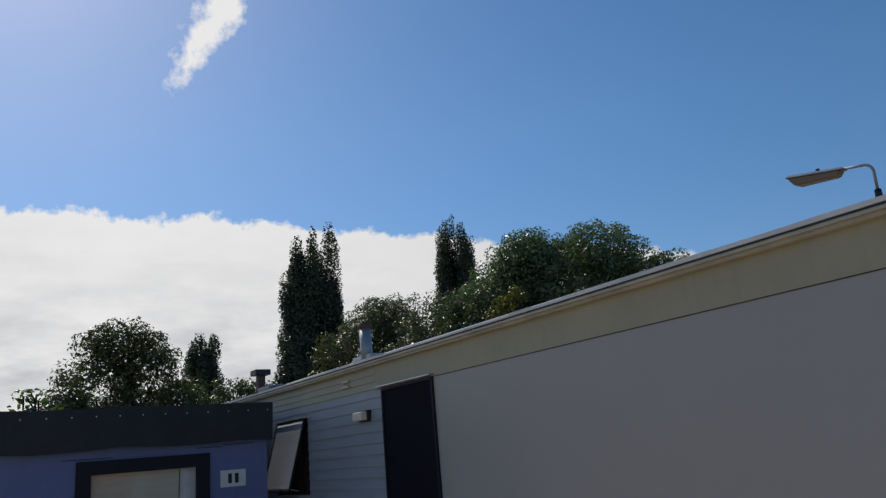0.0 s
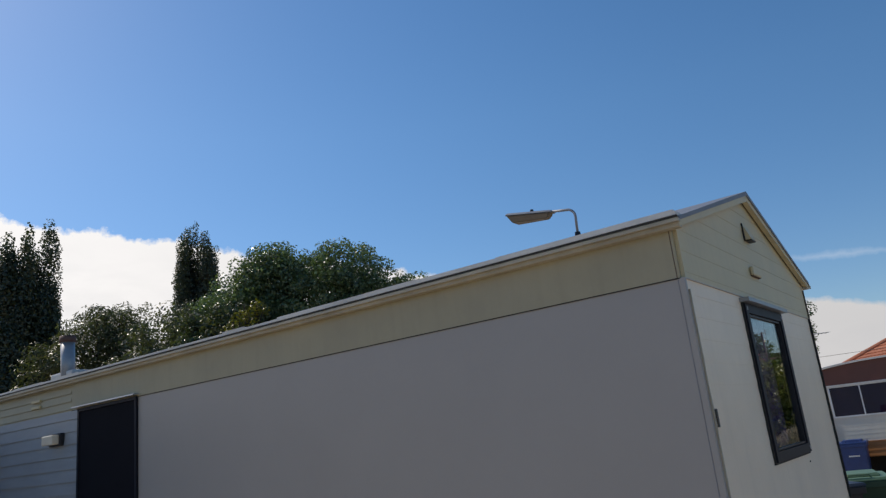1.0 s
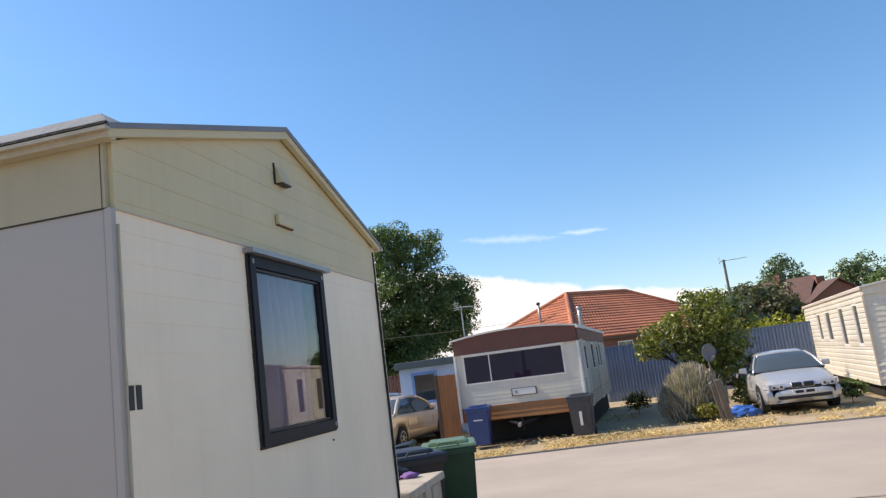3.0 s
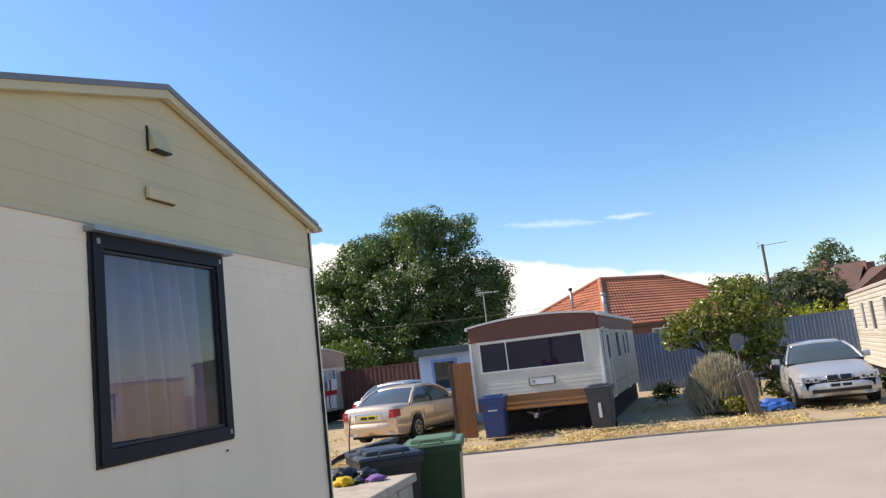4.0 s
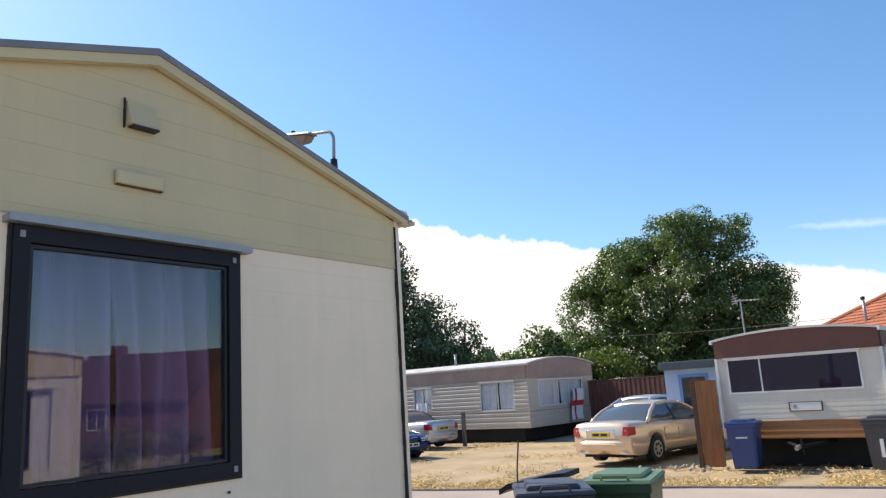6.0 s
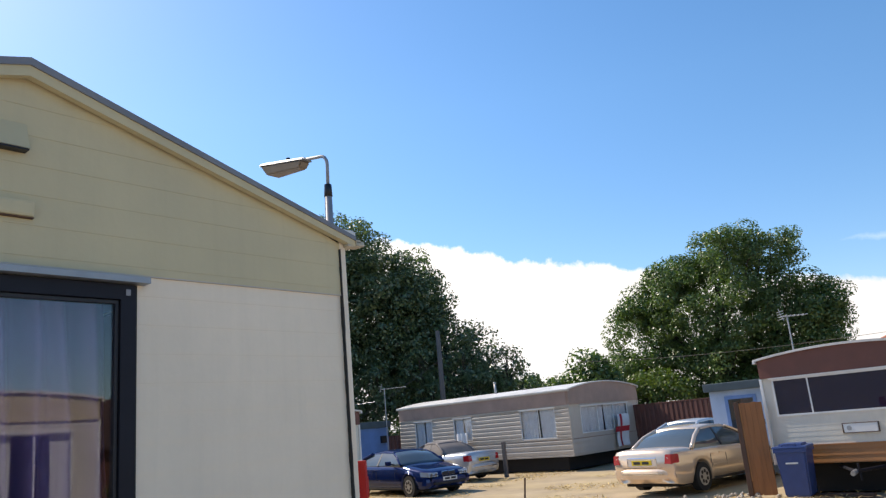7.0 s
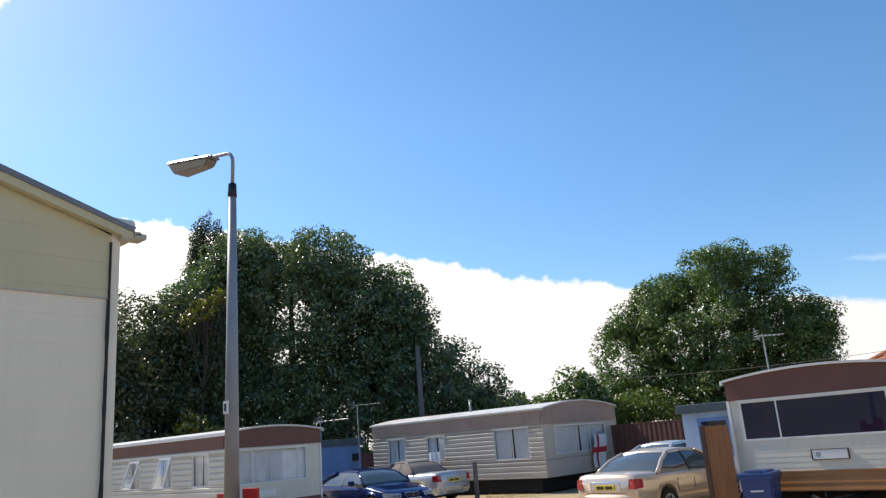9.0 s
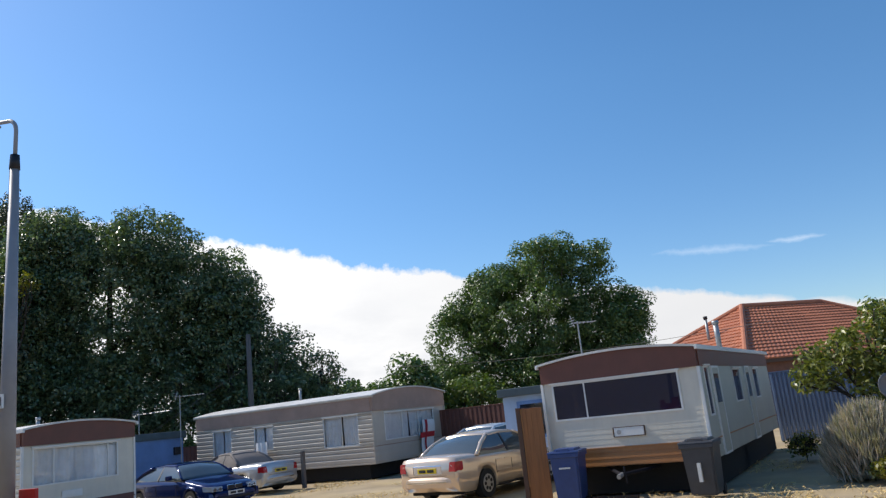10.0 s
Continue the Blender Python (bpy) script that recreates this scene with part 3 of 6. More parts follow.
# side wall: smooth panels near the end, ribs beyond the door
DOOR = (-5.86, -4.90, FLOOR, ZB)
SWIN = (-8.72, -7.76, 1.56, 2.47)
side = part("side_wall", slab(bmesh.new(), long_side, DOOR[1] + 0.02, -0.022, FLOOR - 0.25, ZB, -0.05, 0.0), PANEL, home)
part("panel_seam", slab(bmesh.new(), long_side, -0.0275, -0.0245, FLOOR - 0.25, ZB, 0.0, 0.002), PAINTGREY, side)
band = part("upper_band", slab(bmesh.new(), long_side, -6.0, -0.012, ZB, ZE, -0.05, 0.006), SHADECREAM, home)
# black strip on the seam; its darkness also paints the thin shadow line
part("band_seam", slab(bmesh.new(), long_side, -6.0, -0.012, ZB - 0.004, ZB + 0.001, 0.0, 0.007), SEAL, band)
part("band_joint", slab(bmesh.new(), long_side, -0.0275, -0.0245, ZB, ZE - 0.01, 0.0, 0.008), DARKWOOD, band)
far_band = part("upper_band", slab(bmesh.new(), long_side, -L, -6.002, ZB, ZE, -0.05, -0.01), SHADECREAM, home)
ribbed_wall = part("ribbed_wall", slab(bmesh.new(), long_side, -L, SWIN[0], FLOOR - 0.25, ZB, -0.05, -0.02), OLDGREY, home)
part("ribbed_wall", slab(bmesh.new(), long_side, SWIN[1], DOOR[0] - 0.01, FLOOR - 0.25, ZB, -0.05, -0.02), OLDGREY, home)
for lo, hi, ua, ub, holes, pitch, mt, up in ((FLOOR - 0.25, ZB, -L, DOOR[0] - 0.01, [SWIN], 0.115, OLDGREY, ribbed_wall), (ZB, ZE, -L, -6.002, [], 0.075, SHADECREAM, far_band)):
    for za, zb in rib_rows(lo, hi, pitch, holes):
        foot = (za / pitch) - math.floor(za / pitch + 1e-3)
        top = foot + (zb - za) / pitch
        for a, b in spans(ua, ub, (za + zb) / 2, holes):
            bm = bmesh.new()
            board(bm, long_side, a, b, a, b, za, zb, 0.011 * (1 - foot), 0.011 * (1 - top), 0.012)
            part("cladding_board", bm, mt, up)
door = part("door", slab(bmesh.new(), long_side, DOOR[0] + 0.03, DOOR[1] - 0.01, DOOR[2], DOOR[3] - 0.03, -0.03, 0.012), DOORBLACK, home, "plain black door")
part("door_frame", frame_bars(bmesh.new(), long_side, DOOR[0], DOOR[1] + 0.018, DOOR[2] - 0.03, DOOR[3] + 0.002, 0.028, -0.03, 0.022), DARKFRAME, door)
part("rain_strip", slab(bmesh.new(), long_side, DOOR[0] - 0.05, DOOR[1] + 0.04, ZB + 0.012, ZB + 0.024, 0.0, 0.06), ALU, door)
part("door_handle", tube(bmesh.new(), [(DOOR[0] + 0.12, -0.02, 1.45), (DOOR[0] + 0.12, -0.06, 1.45), (DOOR[0] + 0.22, -0.06, 1.45)], 0.010), ALU, door)
part("far_wall", box(bmesh.new(), -L, -0.05, W - 0.05, W, FLOOR - 0.25, ZE), OFFWHITE, home)
part("back_wall", box(bmesh.new(), -L - 0.05, -L, 0, W, FLOOR - 0.25, ZE), OFFWHITE, home)
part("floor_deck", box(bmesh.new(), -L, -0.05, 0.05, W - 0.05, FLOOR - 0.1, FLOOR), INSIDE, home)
# dark panels added so the room behind the curtains looks unlit
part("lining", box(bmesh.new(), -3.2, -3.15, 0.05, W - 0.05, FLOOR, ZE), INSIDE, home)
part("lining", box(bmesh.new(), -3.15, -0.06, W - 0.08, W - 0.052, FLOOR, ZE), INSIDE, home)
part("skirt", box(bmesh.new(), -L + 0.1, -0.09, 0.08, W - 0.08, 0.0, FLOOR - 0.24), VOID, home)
# roof: two slopes with worn sheet, edge trim and verge strips
for name, y0, y1 in (("near", -0.055, W / 2), ("far", W + 0.045, W / 2)):
    z0 = slope_z(0) - 0.05 * (ZR - ZE) / (W / 2) + 0.006
    bm = bmesh.new()
    hexa(bm, [(-L - 0.05, y0, z0), (0.060, y0, z0), (0.060, y1, ZR - 0.004), (-L - 0.05, y1, ZR - 0.004),
              (-L - 0.05, y0, z0 + 0.022), (0.060, y0, z0 + 0.022), (0.060, y1, ZR + 0.026), (-L - 0.05, y1, ZR + 0.020)])
    part("roof_sheet", bm, ROOFFELT, home)
    s = 1 if y0 < 0 else -1
    bm = bmesh.new()
    r = random.Random(5)
    x = -L - 0.05
    while x < 0.04:          # ragged felt edge in short uneven lengths
        e, h = min(x + r.uniform(0.25, 0.9), 0.045), r.uniform(0.024, 0.040)
        box(bm, x, e, min(y0 - s * 0.008, y0 + s * 0.12), max(y0 - s * 0.008, y0 + s * 0.12), z0 + 0.02 + 0.01, z0 + 0.02 + h)
        x = e
    part("felt_edge", bm, ROOFWHITE, home)
    ya, yb = sorted((y0 - s * 0.006, y0 + s * 0.05))
    part("eave_trim", box(bmesh.new(), -L - 0.05, 0.05, ya, yb, z0 - 0.034, z0 + 0.018, 0.006), TRIM, home)
    part("eave_joint", box(bmesh.new(), -L - 0.05, 0.05, min(y0 - s * 0.010, y0), max(y0 - s * 0.010, y0), z0 + 0.019, z0 + 0.028), SEAL, home)
    part("gutter_lip", box(bmesh.new(), -L - 0.05, 0.06, min(y0 - s * 0.03, y0), max(y0 - s * 0.03, y0), z0 - 0.01, z0 + 0.004), TRIM, home)
    bm = bmesh.new()
    hexa(bm, [(0.018, y0, z0 - 0.032), (0.052, y0, z0 - 0.032), (0.052, y1, ZR - 0.046), (0.018, y1, ZR - 0.046),
              (0.018, y0, z0 + 0.018), (0.052, y0, z0 + 0.018), (0.052, y1, ZR + 0.004), (0.018, y1, ZR + 0.004)])
    part("verge_trim", bm, CREAM, home)
part("gutter_end", box(bmesh.new(), -0.02, 0.06, W + 0.045, W + 0.10, ZE - 0.035, ZE - 0.01, 0.004), TRIM, home)
# gable fittings
win = window(home, gable, *WIN, DARKFRAME, bar=0.058, curtain=None, proud=0.024)
part("inner_frame", frame_bars(bmesh.new(), gable, WIN[0] + 0.062, WIN[1] - 0.062, WIN[2] + 0.062, WIN[3] - 0.062, 0.012, -0.02, 0.012), BLACK, win)
for u, z in ((WIN[0] + 0.03, WIN[3] - 0.03), (WIN[1] - 0.03, WIN[3] - 0.03), (WIN[1] - 0.03, WIN[2] + 0.03)):
    part("corner_bracket", slab(bmesh.new(), gable, u - 0.009, u + 0.009, z - 0.012, z + 0.012, 0.02, 0.027), PAINTGREY, win)
part("seal", frame_bars(bmesh.new(), gable, WIN[0] - 0.012, WIN[1] + 0.012, WIN[2] - 0.012, WIN[3] + 0.004, 0.014, -0.02, 0.012), SEAL, win)
part("rain_hood", slab(bmesh.new(), gable, WIN[0] - 0.03, WIN[1] + 0.045, WIN[3] + 0.006, WIN[3] + 0.03, 0.0, 0.06), GALV, win)


def hung_curtain(edge_a, edge_b, folds, seed):
    """A heavy curtain: deep rounded folds that fade in towards its hem, between two side edges given at foot and top."""
    r, bm, cols, n, m = random.Random(seed), bmesh.new(), [], 70, 10
    ph, wide = r.uniform(0, 6.28), WIN[1] - WIN[0]
    for i in range(n + 1):
        q, col = i / n, []
        for j in range(m + 1):
            k = j / m
            ea, eb = edge_a(k), edge_b(k)
            u = WIN[0] + wide * (ea + (eb - ea) * q) + 0.006 * math.sin(5 * k + 9 * q)
            w = math.sin(q * folds * 6.283 + ph + 0.5 * math.sin(k * 2 + q * 4)) * 0.6 + 0.4 * math.sin(q * folds * 3.3 + ph * 2 + k)
            off = -0.13 + 0.075 * w * (0.65 + 0.35 * (1 - k))
            z = WIN[2] + (WIN[3] - 0.02 - WIN[2]) * k
            col.append((bm.verts.new(gable(u, off, z)), bm.verts.new(gable(u, off - 0.006, z))))
        cols.append(col)
    for a, b in zip(cols, cols[1:]):
        for j in range(m):
            bm.faces.new((a[j][0], b[j][0], b[j + 1][0], a[j + 1][0]))
            bm.faces.new((a[j + 1][1], b[j + 1][1], b[j][1], a[j][1]))
    part("curtain", bm, CURTAIN, win, "lilac curtain", smooth=True)


hung_curtain(lambda k: 0.03, lambda k: 0.45 - 0.02 * k, 3.2, 4)
hung_curtain(lambda k: 0.475 + 0.03 * math.sin(k * 3.1) - 0.025 * k, lambda k: 0.985 - 0.045 * k, 4.4, 9)
bm = bmesh.new()
hexa(bm, [(0.0, 1.435, 3.036), (0.055, 1.44, 3.036), (0.055, 1.565, 3.036), (0.0, 1.57, 3.036),
          (0.0, 1.435, 3.142), (0.015, 1.44, 3.142), (0.015, 1.565, 3.142), (0.0, 1.57, 3.142)])
vent = part("cowl_vent", bm, CREAM, home)
part("vent_edge", slab(bmesh.new(), gable, 1.428, 1.433, 3.026, 3.152, 0.0, 0.018), BLACK, vent)
part("vent_mouth", slab(bmesh.new(), gable, 1.45, 1.565, 3.029, 3.035, 0.01, 0.052), BLACK, vent)
bm = bmesh.new()
box(bm, 0.01, 0.034, 1.395, 1.60, 2.785, 2.845, 0.01)
vent2 = part("louvre_vent", bm, CREAM, home)
part("vent_mouth", slab(bmesh.new(), gable, 1.40, 1.60, 2.781, 2.785, 0.0, 0.026), DARKWOOD, vent2)
for u in (0.03, 0.075):      # unreadable plot mark by the corner
    part("plot_mark", slab(bmesh.new(), gable, u + 0.02, u + 0.05, 1.86, 1.95, 0.002, 0.005), INK, home)
part("screw", cyl(bmesh.new(), (0.008, 1.93, 1.55), (0.014, 1.93, 1.55), 0.006), SEAL, home)
# top-hung window standing open on the ribbed wall
swin = part("top_hung_window", frame_bars(bmesh.new(), long_side, *SWIN, 0.04, -0.03, 0.02), DARKFRAME, home, "top-hung window propped open")
part("rain_hood", slab(bmesh.new(), long_side, SWIN[0] - 0.04, SWIN[1] + 0.04, SWIN[3] + 0.0, SWIN[3] + 0.02, 0.0, 0.07), ALU, swin)
TILT = radians(15)


def sash(u, off, z):
    d = SWIN[3] - z
    return (u, -(0.03 + off * math.cos(TILT) + d * math.sin(TILT)), SWIN[3] - d * math.cos(TILT) + off * math.sin(TILT))


open_sash = part("sash", frame_bars(bmesh.new(), sash, SWIN[0] + 0.03, SWIN[1] - 0.03, SWIN[2] + 0.04, SWIN[3] - 0.01, 0.022, -0.01, 0.012), DARKFRAME, swin)
part("pane", slab(bmesh.new(), sash, SWIN[0] + 0.05, SWIN[1] - 0.05, SWIN[2] + 0.06, SWIN[3] - 0.03, -0.003, 0.003), SKYPANE, open_sash)
part("stay", tube(bmesh.new(), [(SWIN[1] - 0.3, -0.03, SWIN[2] + 0.05), (SWIN[1] - 0.3, -0.36, SWIN[2] + 0.13)], 0.006), ALU, swin)
part("curtain", drape(bmesh.new(), long_side, SWIN[0], SWIN[1], SWIN[2], SWIN[3], -0.1, 5, 0.02, 3), DARKWOOD, swin, "dark red-brown curtain")
lamp = part("bulkhead_light", box(bmesh.new(), -6.33, -6.12, -0.05, 0.0, 2.30, 2.42, 0.01), BLACK, home)
part("lens", box(bmesh.new(), -6.345, -6.14, -0.115, -0.045, 2.315, 2.405, 0.012), LENS, lamp, "cream plastic lens")
for z in (2.76, 2.70):
    part("slot_vent", box(bmesh.new(), -6.75, -6.58, -0.03, -0.004, z, z + 0.028, 0.004), CREAM, home)
flue = part("flue", cyl(bmesh.new(), (-7.15, 0.55, 3.0), (-7.18, 0.55, 3.50), 0.075, 0.075, 20), GALV, home, smooth=True)
part("flue_cap", cyl(bmesh.new(), (-7.18, 0.55, 3.49), (-7.18, 0.55, 3.56), 0.088, 0.088, 20), BROWNTILE, flue, smooth=True)
part("flue_base", box(bmesh.new(), -7.45, -6.98, 0.5, 0.9, 3.02, 3.16, 0.02), ROOFWHITE, flue)
flue2 = part("flue", box(bmesh.new(), -11.05, -10.93, 0.55, 0.67, 3.05, 3.42, 0.01), BROWNTILE, home)
part("flue_cap", box(bmesh.new(), -11.12, -10.86, 0.48, 0.74, 3.40, 3.49, 0.01), BLACK, flue2)
part("roof_hatch", box(bmesh.new(), -10.7, -10.2, 0.45, 0.9, 3.02, 3.16, 0.02), ROOFFELT, home)


# ---- caravans: front end faces -y, length along +y, base at the middle of the front ----
def arch(x, w, ze, rise):
    return ze + rise * (1 - (2 * x / w) ** 2)


def caravan(m, label, w, length, z0, ze, rise, body, low, low_z, fascia, fascia_z, front_wins, left_wins, right_wins, curtains, doors=(), roof=ROOFWHITE,
            frame_mat=WHITEPAINT, rib=0.1, group="", hitch=False, hood=WHITEPAINT, side_body=None, side_low=None, fascia_side=None, pane=None, front_rib=0.010, bold=False, bar=0.035, trim=WHITEPAINT, waist=None):
    h, c = w / 2, thing("caravan", m, label, "caravan", group)
    front = lambda u, off, z: (u, -off, z)
    left = lambda u, off, z: (-h - off, u, z)
    right = lambda u, off, z: (h + off, u, z)
    back = lambda u, off, z: (u, length + off, z)
    top = fascia_z
    walls = (("front_wall", front, -h, h, front_wins, body, low), ("side_wall", left, 0.0, length, left_wins, side_body or body, side_low or low),
             ("side_wall", right, 0.0, length, right_wins, side_body or body, side_low or low), ("rear_wall", back, -h, h, (), body, low))
    for name, put, a, b, wins, mt, lw in walls:
        holes = [q[:4] for q in wins]
        wall = part(name, (bold_ribs if bold and put is left else ribbed)(bmesh.new(), put, a, b, low_z, top, holes, rib, front_rib if put is front else 0.034 if bold else 0.012, 0.04), mt, c)
        part("lower_band", (bold_ribs if bold and put is left else ribbed)(bmesh.new(), put, a, b, z0, low_z, holes, rib * 1.2, 0.034 if bold else 0.012, 0.04), lw, wall)
        part("waist_strip", slab(bmesh.new(), put, a, b, low_z - 0.012, low_z + 0.012, 0.0, 0.022), waist or (WHITEPAINT if lw is body else low), wall)
        for k, q in enumerate(wins):
            window(c, put, *q[:4], frame_mat, bar=bar, mullions=q[4] if len(q) > 4 else (), curtain=curtains, half=q[5] if len(q) > 5 else 0.9, seed=k + 3, hood=hood, pane_mat=pane)
        for x0, x1, zz0, zz1, face in doors:
            if face == name[:0] + ("r" if put is right else "l" if put is left else "f"):
                d = part("door", slab(bmesh.new(), put, x0, x1, zz0, zz1, 0.0, 0.03), mt, c)
                part("door_pane", slab(bmesh.new(), put, x0 + 0.1, x1 - 0.1, zz0 + 0.95, zz1 - 0.12, 0.028, 0.036), CARGLASS, d)
                part("door_trim", frame_bars(bmesh.new(), put, x0 - 0.04, x1 + 0.04, zz0 - 0.04, zz1 + 0.04, 0.04, 0.0, 0.04), WHITEPAINT, d)
    # fascia under a bowed roof
    n = 14
    xs = [-h + w * k / n for k in range(n + 1)]
    for name, ya, yb in (("front_fascia", -0.05, 0.04), ("rear_fascia", length - 0.04, length + 0.05)):
        outline = [(x, arch(x, w, ze, rise)) for x in xs] + [(h, fascia_z), (-h, fascia_z)]
        part(name, prism(bmesh.new(), outline, lambda u, v: (u, ya, v), lambda u, v: (u, yb, v)), fascia, c)
    for s in (-1, 1):
        a, b = sorted((s * (h - 0.04), s * (h + 0.025)))
        part("side_fascia", box(bmesh.new(), a, b, 0.04, length - 0.04, fascia_z, ze), fascia_side or fascia, c)
    outline = [(x * 1.035, arch(x, w, ze, rise) + 0.045) for x in xs] + [(x * 1.035, arch(x, w, ze, rise)) for x in xs[::-1]]
    rf = part("roof", prism(bmesh.new(), outline, lambda u, v: (u, -0.11, v), lambda u, v: (u, length + 0.11, v)), roof, c)
    for s in (-1, 1):
        a, b = sorted((s * (h + 0.015), s * (h + 0.065)))
        part("roof_edge", box(bmesh.new(), a, b, -0.12, length + 0.12, ze - 0.045, ze + 0.03, 0.006), trim, rf)
        part("corner_trim", box(bmesh.new(), s * h - 0.03, s * h + 0.03, -0.03, 0.02, z0, fascia_z, 0.006), trim, c)
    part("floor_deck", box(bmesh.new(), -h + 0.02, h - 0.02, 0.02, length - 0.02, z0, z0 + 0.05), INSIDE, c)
    # near-black partition and ceiling paint the room as unlit
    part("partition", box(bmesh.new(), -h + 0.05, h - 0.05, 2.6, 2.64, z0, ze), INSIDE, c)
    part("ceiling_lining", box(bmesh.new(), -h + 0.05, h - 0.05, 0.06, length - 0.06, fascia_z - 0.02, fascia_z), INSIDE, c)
    # near-black block that paints the shade below the floor
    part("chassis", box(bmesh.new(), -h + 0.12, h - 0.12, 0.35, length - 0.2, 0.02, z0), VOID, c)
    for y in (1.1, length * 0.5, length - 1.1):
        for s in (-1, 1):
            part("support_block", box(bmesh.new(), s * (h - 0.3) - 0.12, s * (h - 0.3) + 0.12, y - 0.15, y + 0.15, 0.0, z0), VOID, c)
    for s in (-1, 1):
        y = length * 0.45
        part("wheel", cyl(bmesh.new(), (s * (h - 0.12), y, 0.31), (s * (h - 0.3), y, 0.31), 0.31, 0.31, 24), RUBBER, c)
    if hitch:
        bm = bmesh.new()
        tube(bm, [(-0.5, 0.3, 0.5), (0.0, -0.55, 0.46)], 0.035)
        tube(bm, [(0.5, 0.3, 0.5), (0.0, -0.55, 0.46)], 0.035)
        dr = part("drawbar", bm, DARKFRAME, c)
        part("coupling", tube(bmesh.new(), [(0.0, -0.5, 0.46), (0.0, -0.72, 0.44)], 0.045), GALV, dr)
        part("jockey_post", tube(bmesh.new(), [(0.07, -0.5, 0.30), (0.05, -0.5, 0.60)], 0.02), DARKFRAME, dr)
    return c


def pipe(parent, x, y, z0, z1, r=0.05):
    p = part("flue", cyl(bmesh.new(), (x, y, z0), (x, y, z1), r, r, 14), GALV, parent, smooth=True)
    part("flue_cap", cyl(bmesh.new(), (x, y, z1 - 0.03), (x, y, z1 + 0.05), r * 1.3, r * 1.3, 14), GALV, p, smooth=True)


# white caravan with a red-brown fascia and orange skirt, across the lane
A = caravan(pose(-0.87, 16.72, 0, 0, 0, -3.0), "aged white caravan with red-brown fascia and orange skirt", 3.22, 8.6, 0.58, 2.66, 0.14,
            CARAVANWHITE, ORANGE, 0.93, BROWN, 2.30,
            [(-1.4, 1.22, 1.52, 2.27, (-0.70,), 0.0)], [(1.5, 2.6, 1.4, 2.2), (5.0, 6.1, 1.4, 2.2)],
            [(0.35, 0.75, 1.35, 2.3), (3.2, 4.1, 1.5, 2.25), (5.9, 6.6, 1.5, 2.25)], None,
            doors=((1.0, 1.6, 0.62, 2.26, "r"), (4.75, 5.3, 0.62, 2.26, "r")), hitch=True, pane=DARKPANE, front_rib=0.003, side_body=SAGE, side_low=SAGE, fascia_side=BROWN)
badge = part("maker_plate", box(bmesh.new(), -0.20, 0.40, -0.035, -0.008, 1.13, 1.30, 0.01), WHITEPAINT, A)
part("plate_edge", frame_bars(bmesh.new(), lambda u, off, z: (u, -off, z), -0.22, 0.42, 1.12, 1.31, 0.012, 0.0, 0.04), DARKWOOD, badge)
part("badge_dot", cyl(bmesh.new(), (-0.10, -0.04, 1.215), (-0.10, -0.03, 1.215), 0.045, 0.045, 16), GALV, badge)
pipe(A, 1.46, 3.2, 2.68, 3.30, 0.06)
# things seen dimly inside the big window
for u0, u1 in ((-0.46, -0.1), (0.16, 0.62)):
    part("chair_back", frame_bars(bmesh.new(), lambda u, off, z: (u, 0.34 - off, z), u0, u1, 1.0, 2.04, 0.035, -0.02, 0.02), GALV, A)
part("cupboard", box(bmesh.new(), 0.7, 1.35, 1.9, 2.5, 0.6, 2.15, 0.02), INSIDE, A)

B = caravan(pose(-11.68, 26.75, 0, 0, 0, 87), "long beige caravan with a taupe fascia and net curtains", 5.0 * 0.98, 9.0, 0.5, 2.84, 0.26,
            BEIGE, BEIGE, 1.1, TAUPE, 2.32,
            [(-1.75, 1.6, 1.25, 2.24, (-0.6, 0.5), 0.97)],
            [(0.62, 2.25, 1.18, 2.26, (1.4,)), (4.75, 5.75, 1.3, 2.2), (7.0, 8.05, 1.1, 2.22)], [], NETTING, rib=0.16, group="caravans in a row", hood=WHITEPAINT, bold=True, trim=BEIGE, waist=TAUPE)
pipe(B, -1.3, 4.3, 2.85, 3.5)
C = caravan(pose(-13.9, 14.40, 0, 0, 0, 90), "white caravan with red-brown fascia and propped windows", 3.1, 8.8, 0.5, 2.58, 0.14,
            CARAVANWHITE, BROWN, 0.8, BROWN, 2.22,
            [(-1.3, 1.05, 1.28, 2.16, (-0.75, 0.75), 1.0)],
            [(0.7, 1.5, 1.3, 2.12), (2.5, 3.1, 1.3, 2.1), (4.2, 4.75, 1.3, 2.08), (5.9, 6.4, 1.3, 2.06)], [], NETTING, rib=0.15, group="caravans in a row", bold=True)
part("maker_plate", box(bmesh.new(), -0.55, 0.0, -0.035, -0.008, 0.93, 1.1, 0.01), WHITEPAINT, C)
pipe(C, 0.3, 2.2, 2.6, 2.95)
D = caravan(pose(9.14, 17.24, 0, 0, 0, -5.9), "cream-white static caravan with four tall windows in sun", 3.1, 10.9, 0.32, 2.66, 0.12,
            CARAVANWHITE, CARAVANWHITE, 0.9, CARAVANWHITE, 2.5,
            [], [(0.9, 1.56, 1.26, 2.34), (2.98, 3.72, 1.24, 2.35), (5.3, 6.2, 1.38, 2.33), (7.3, 8.0, 1.4, 2.33)], [], NETTING, rib=0.13, hood=None, bold=True, bar=0.06, trim=BEIGE, pane=GREYPANE)

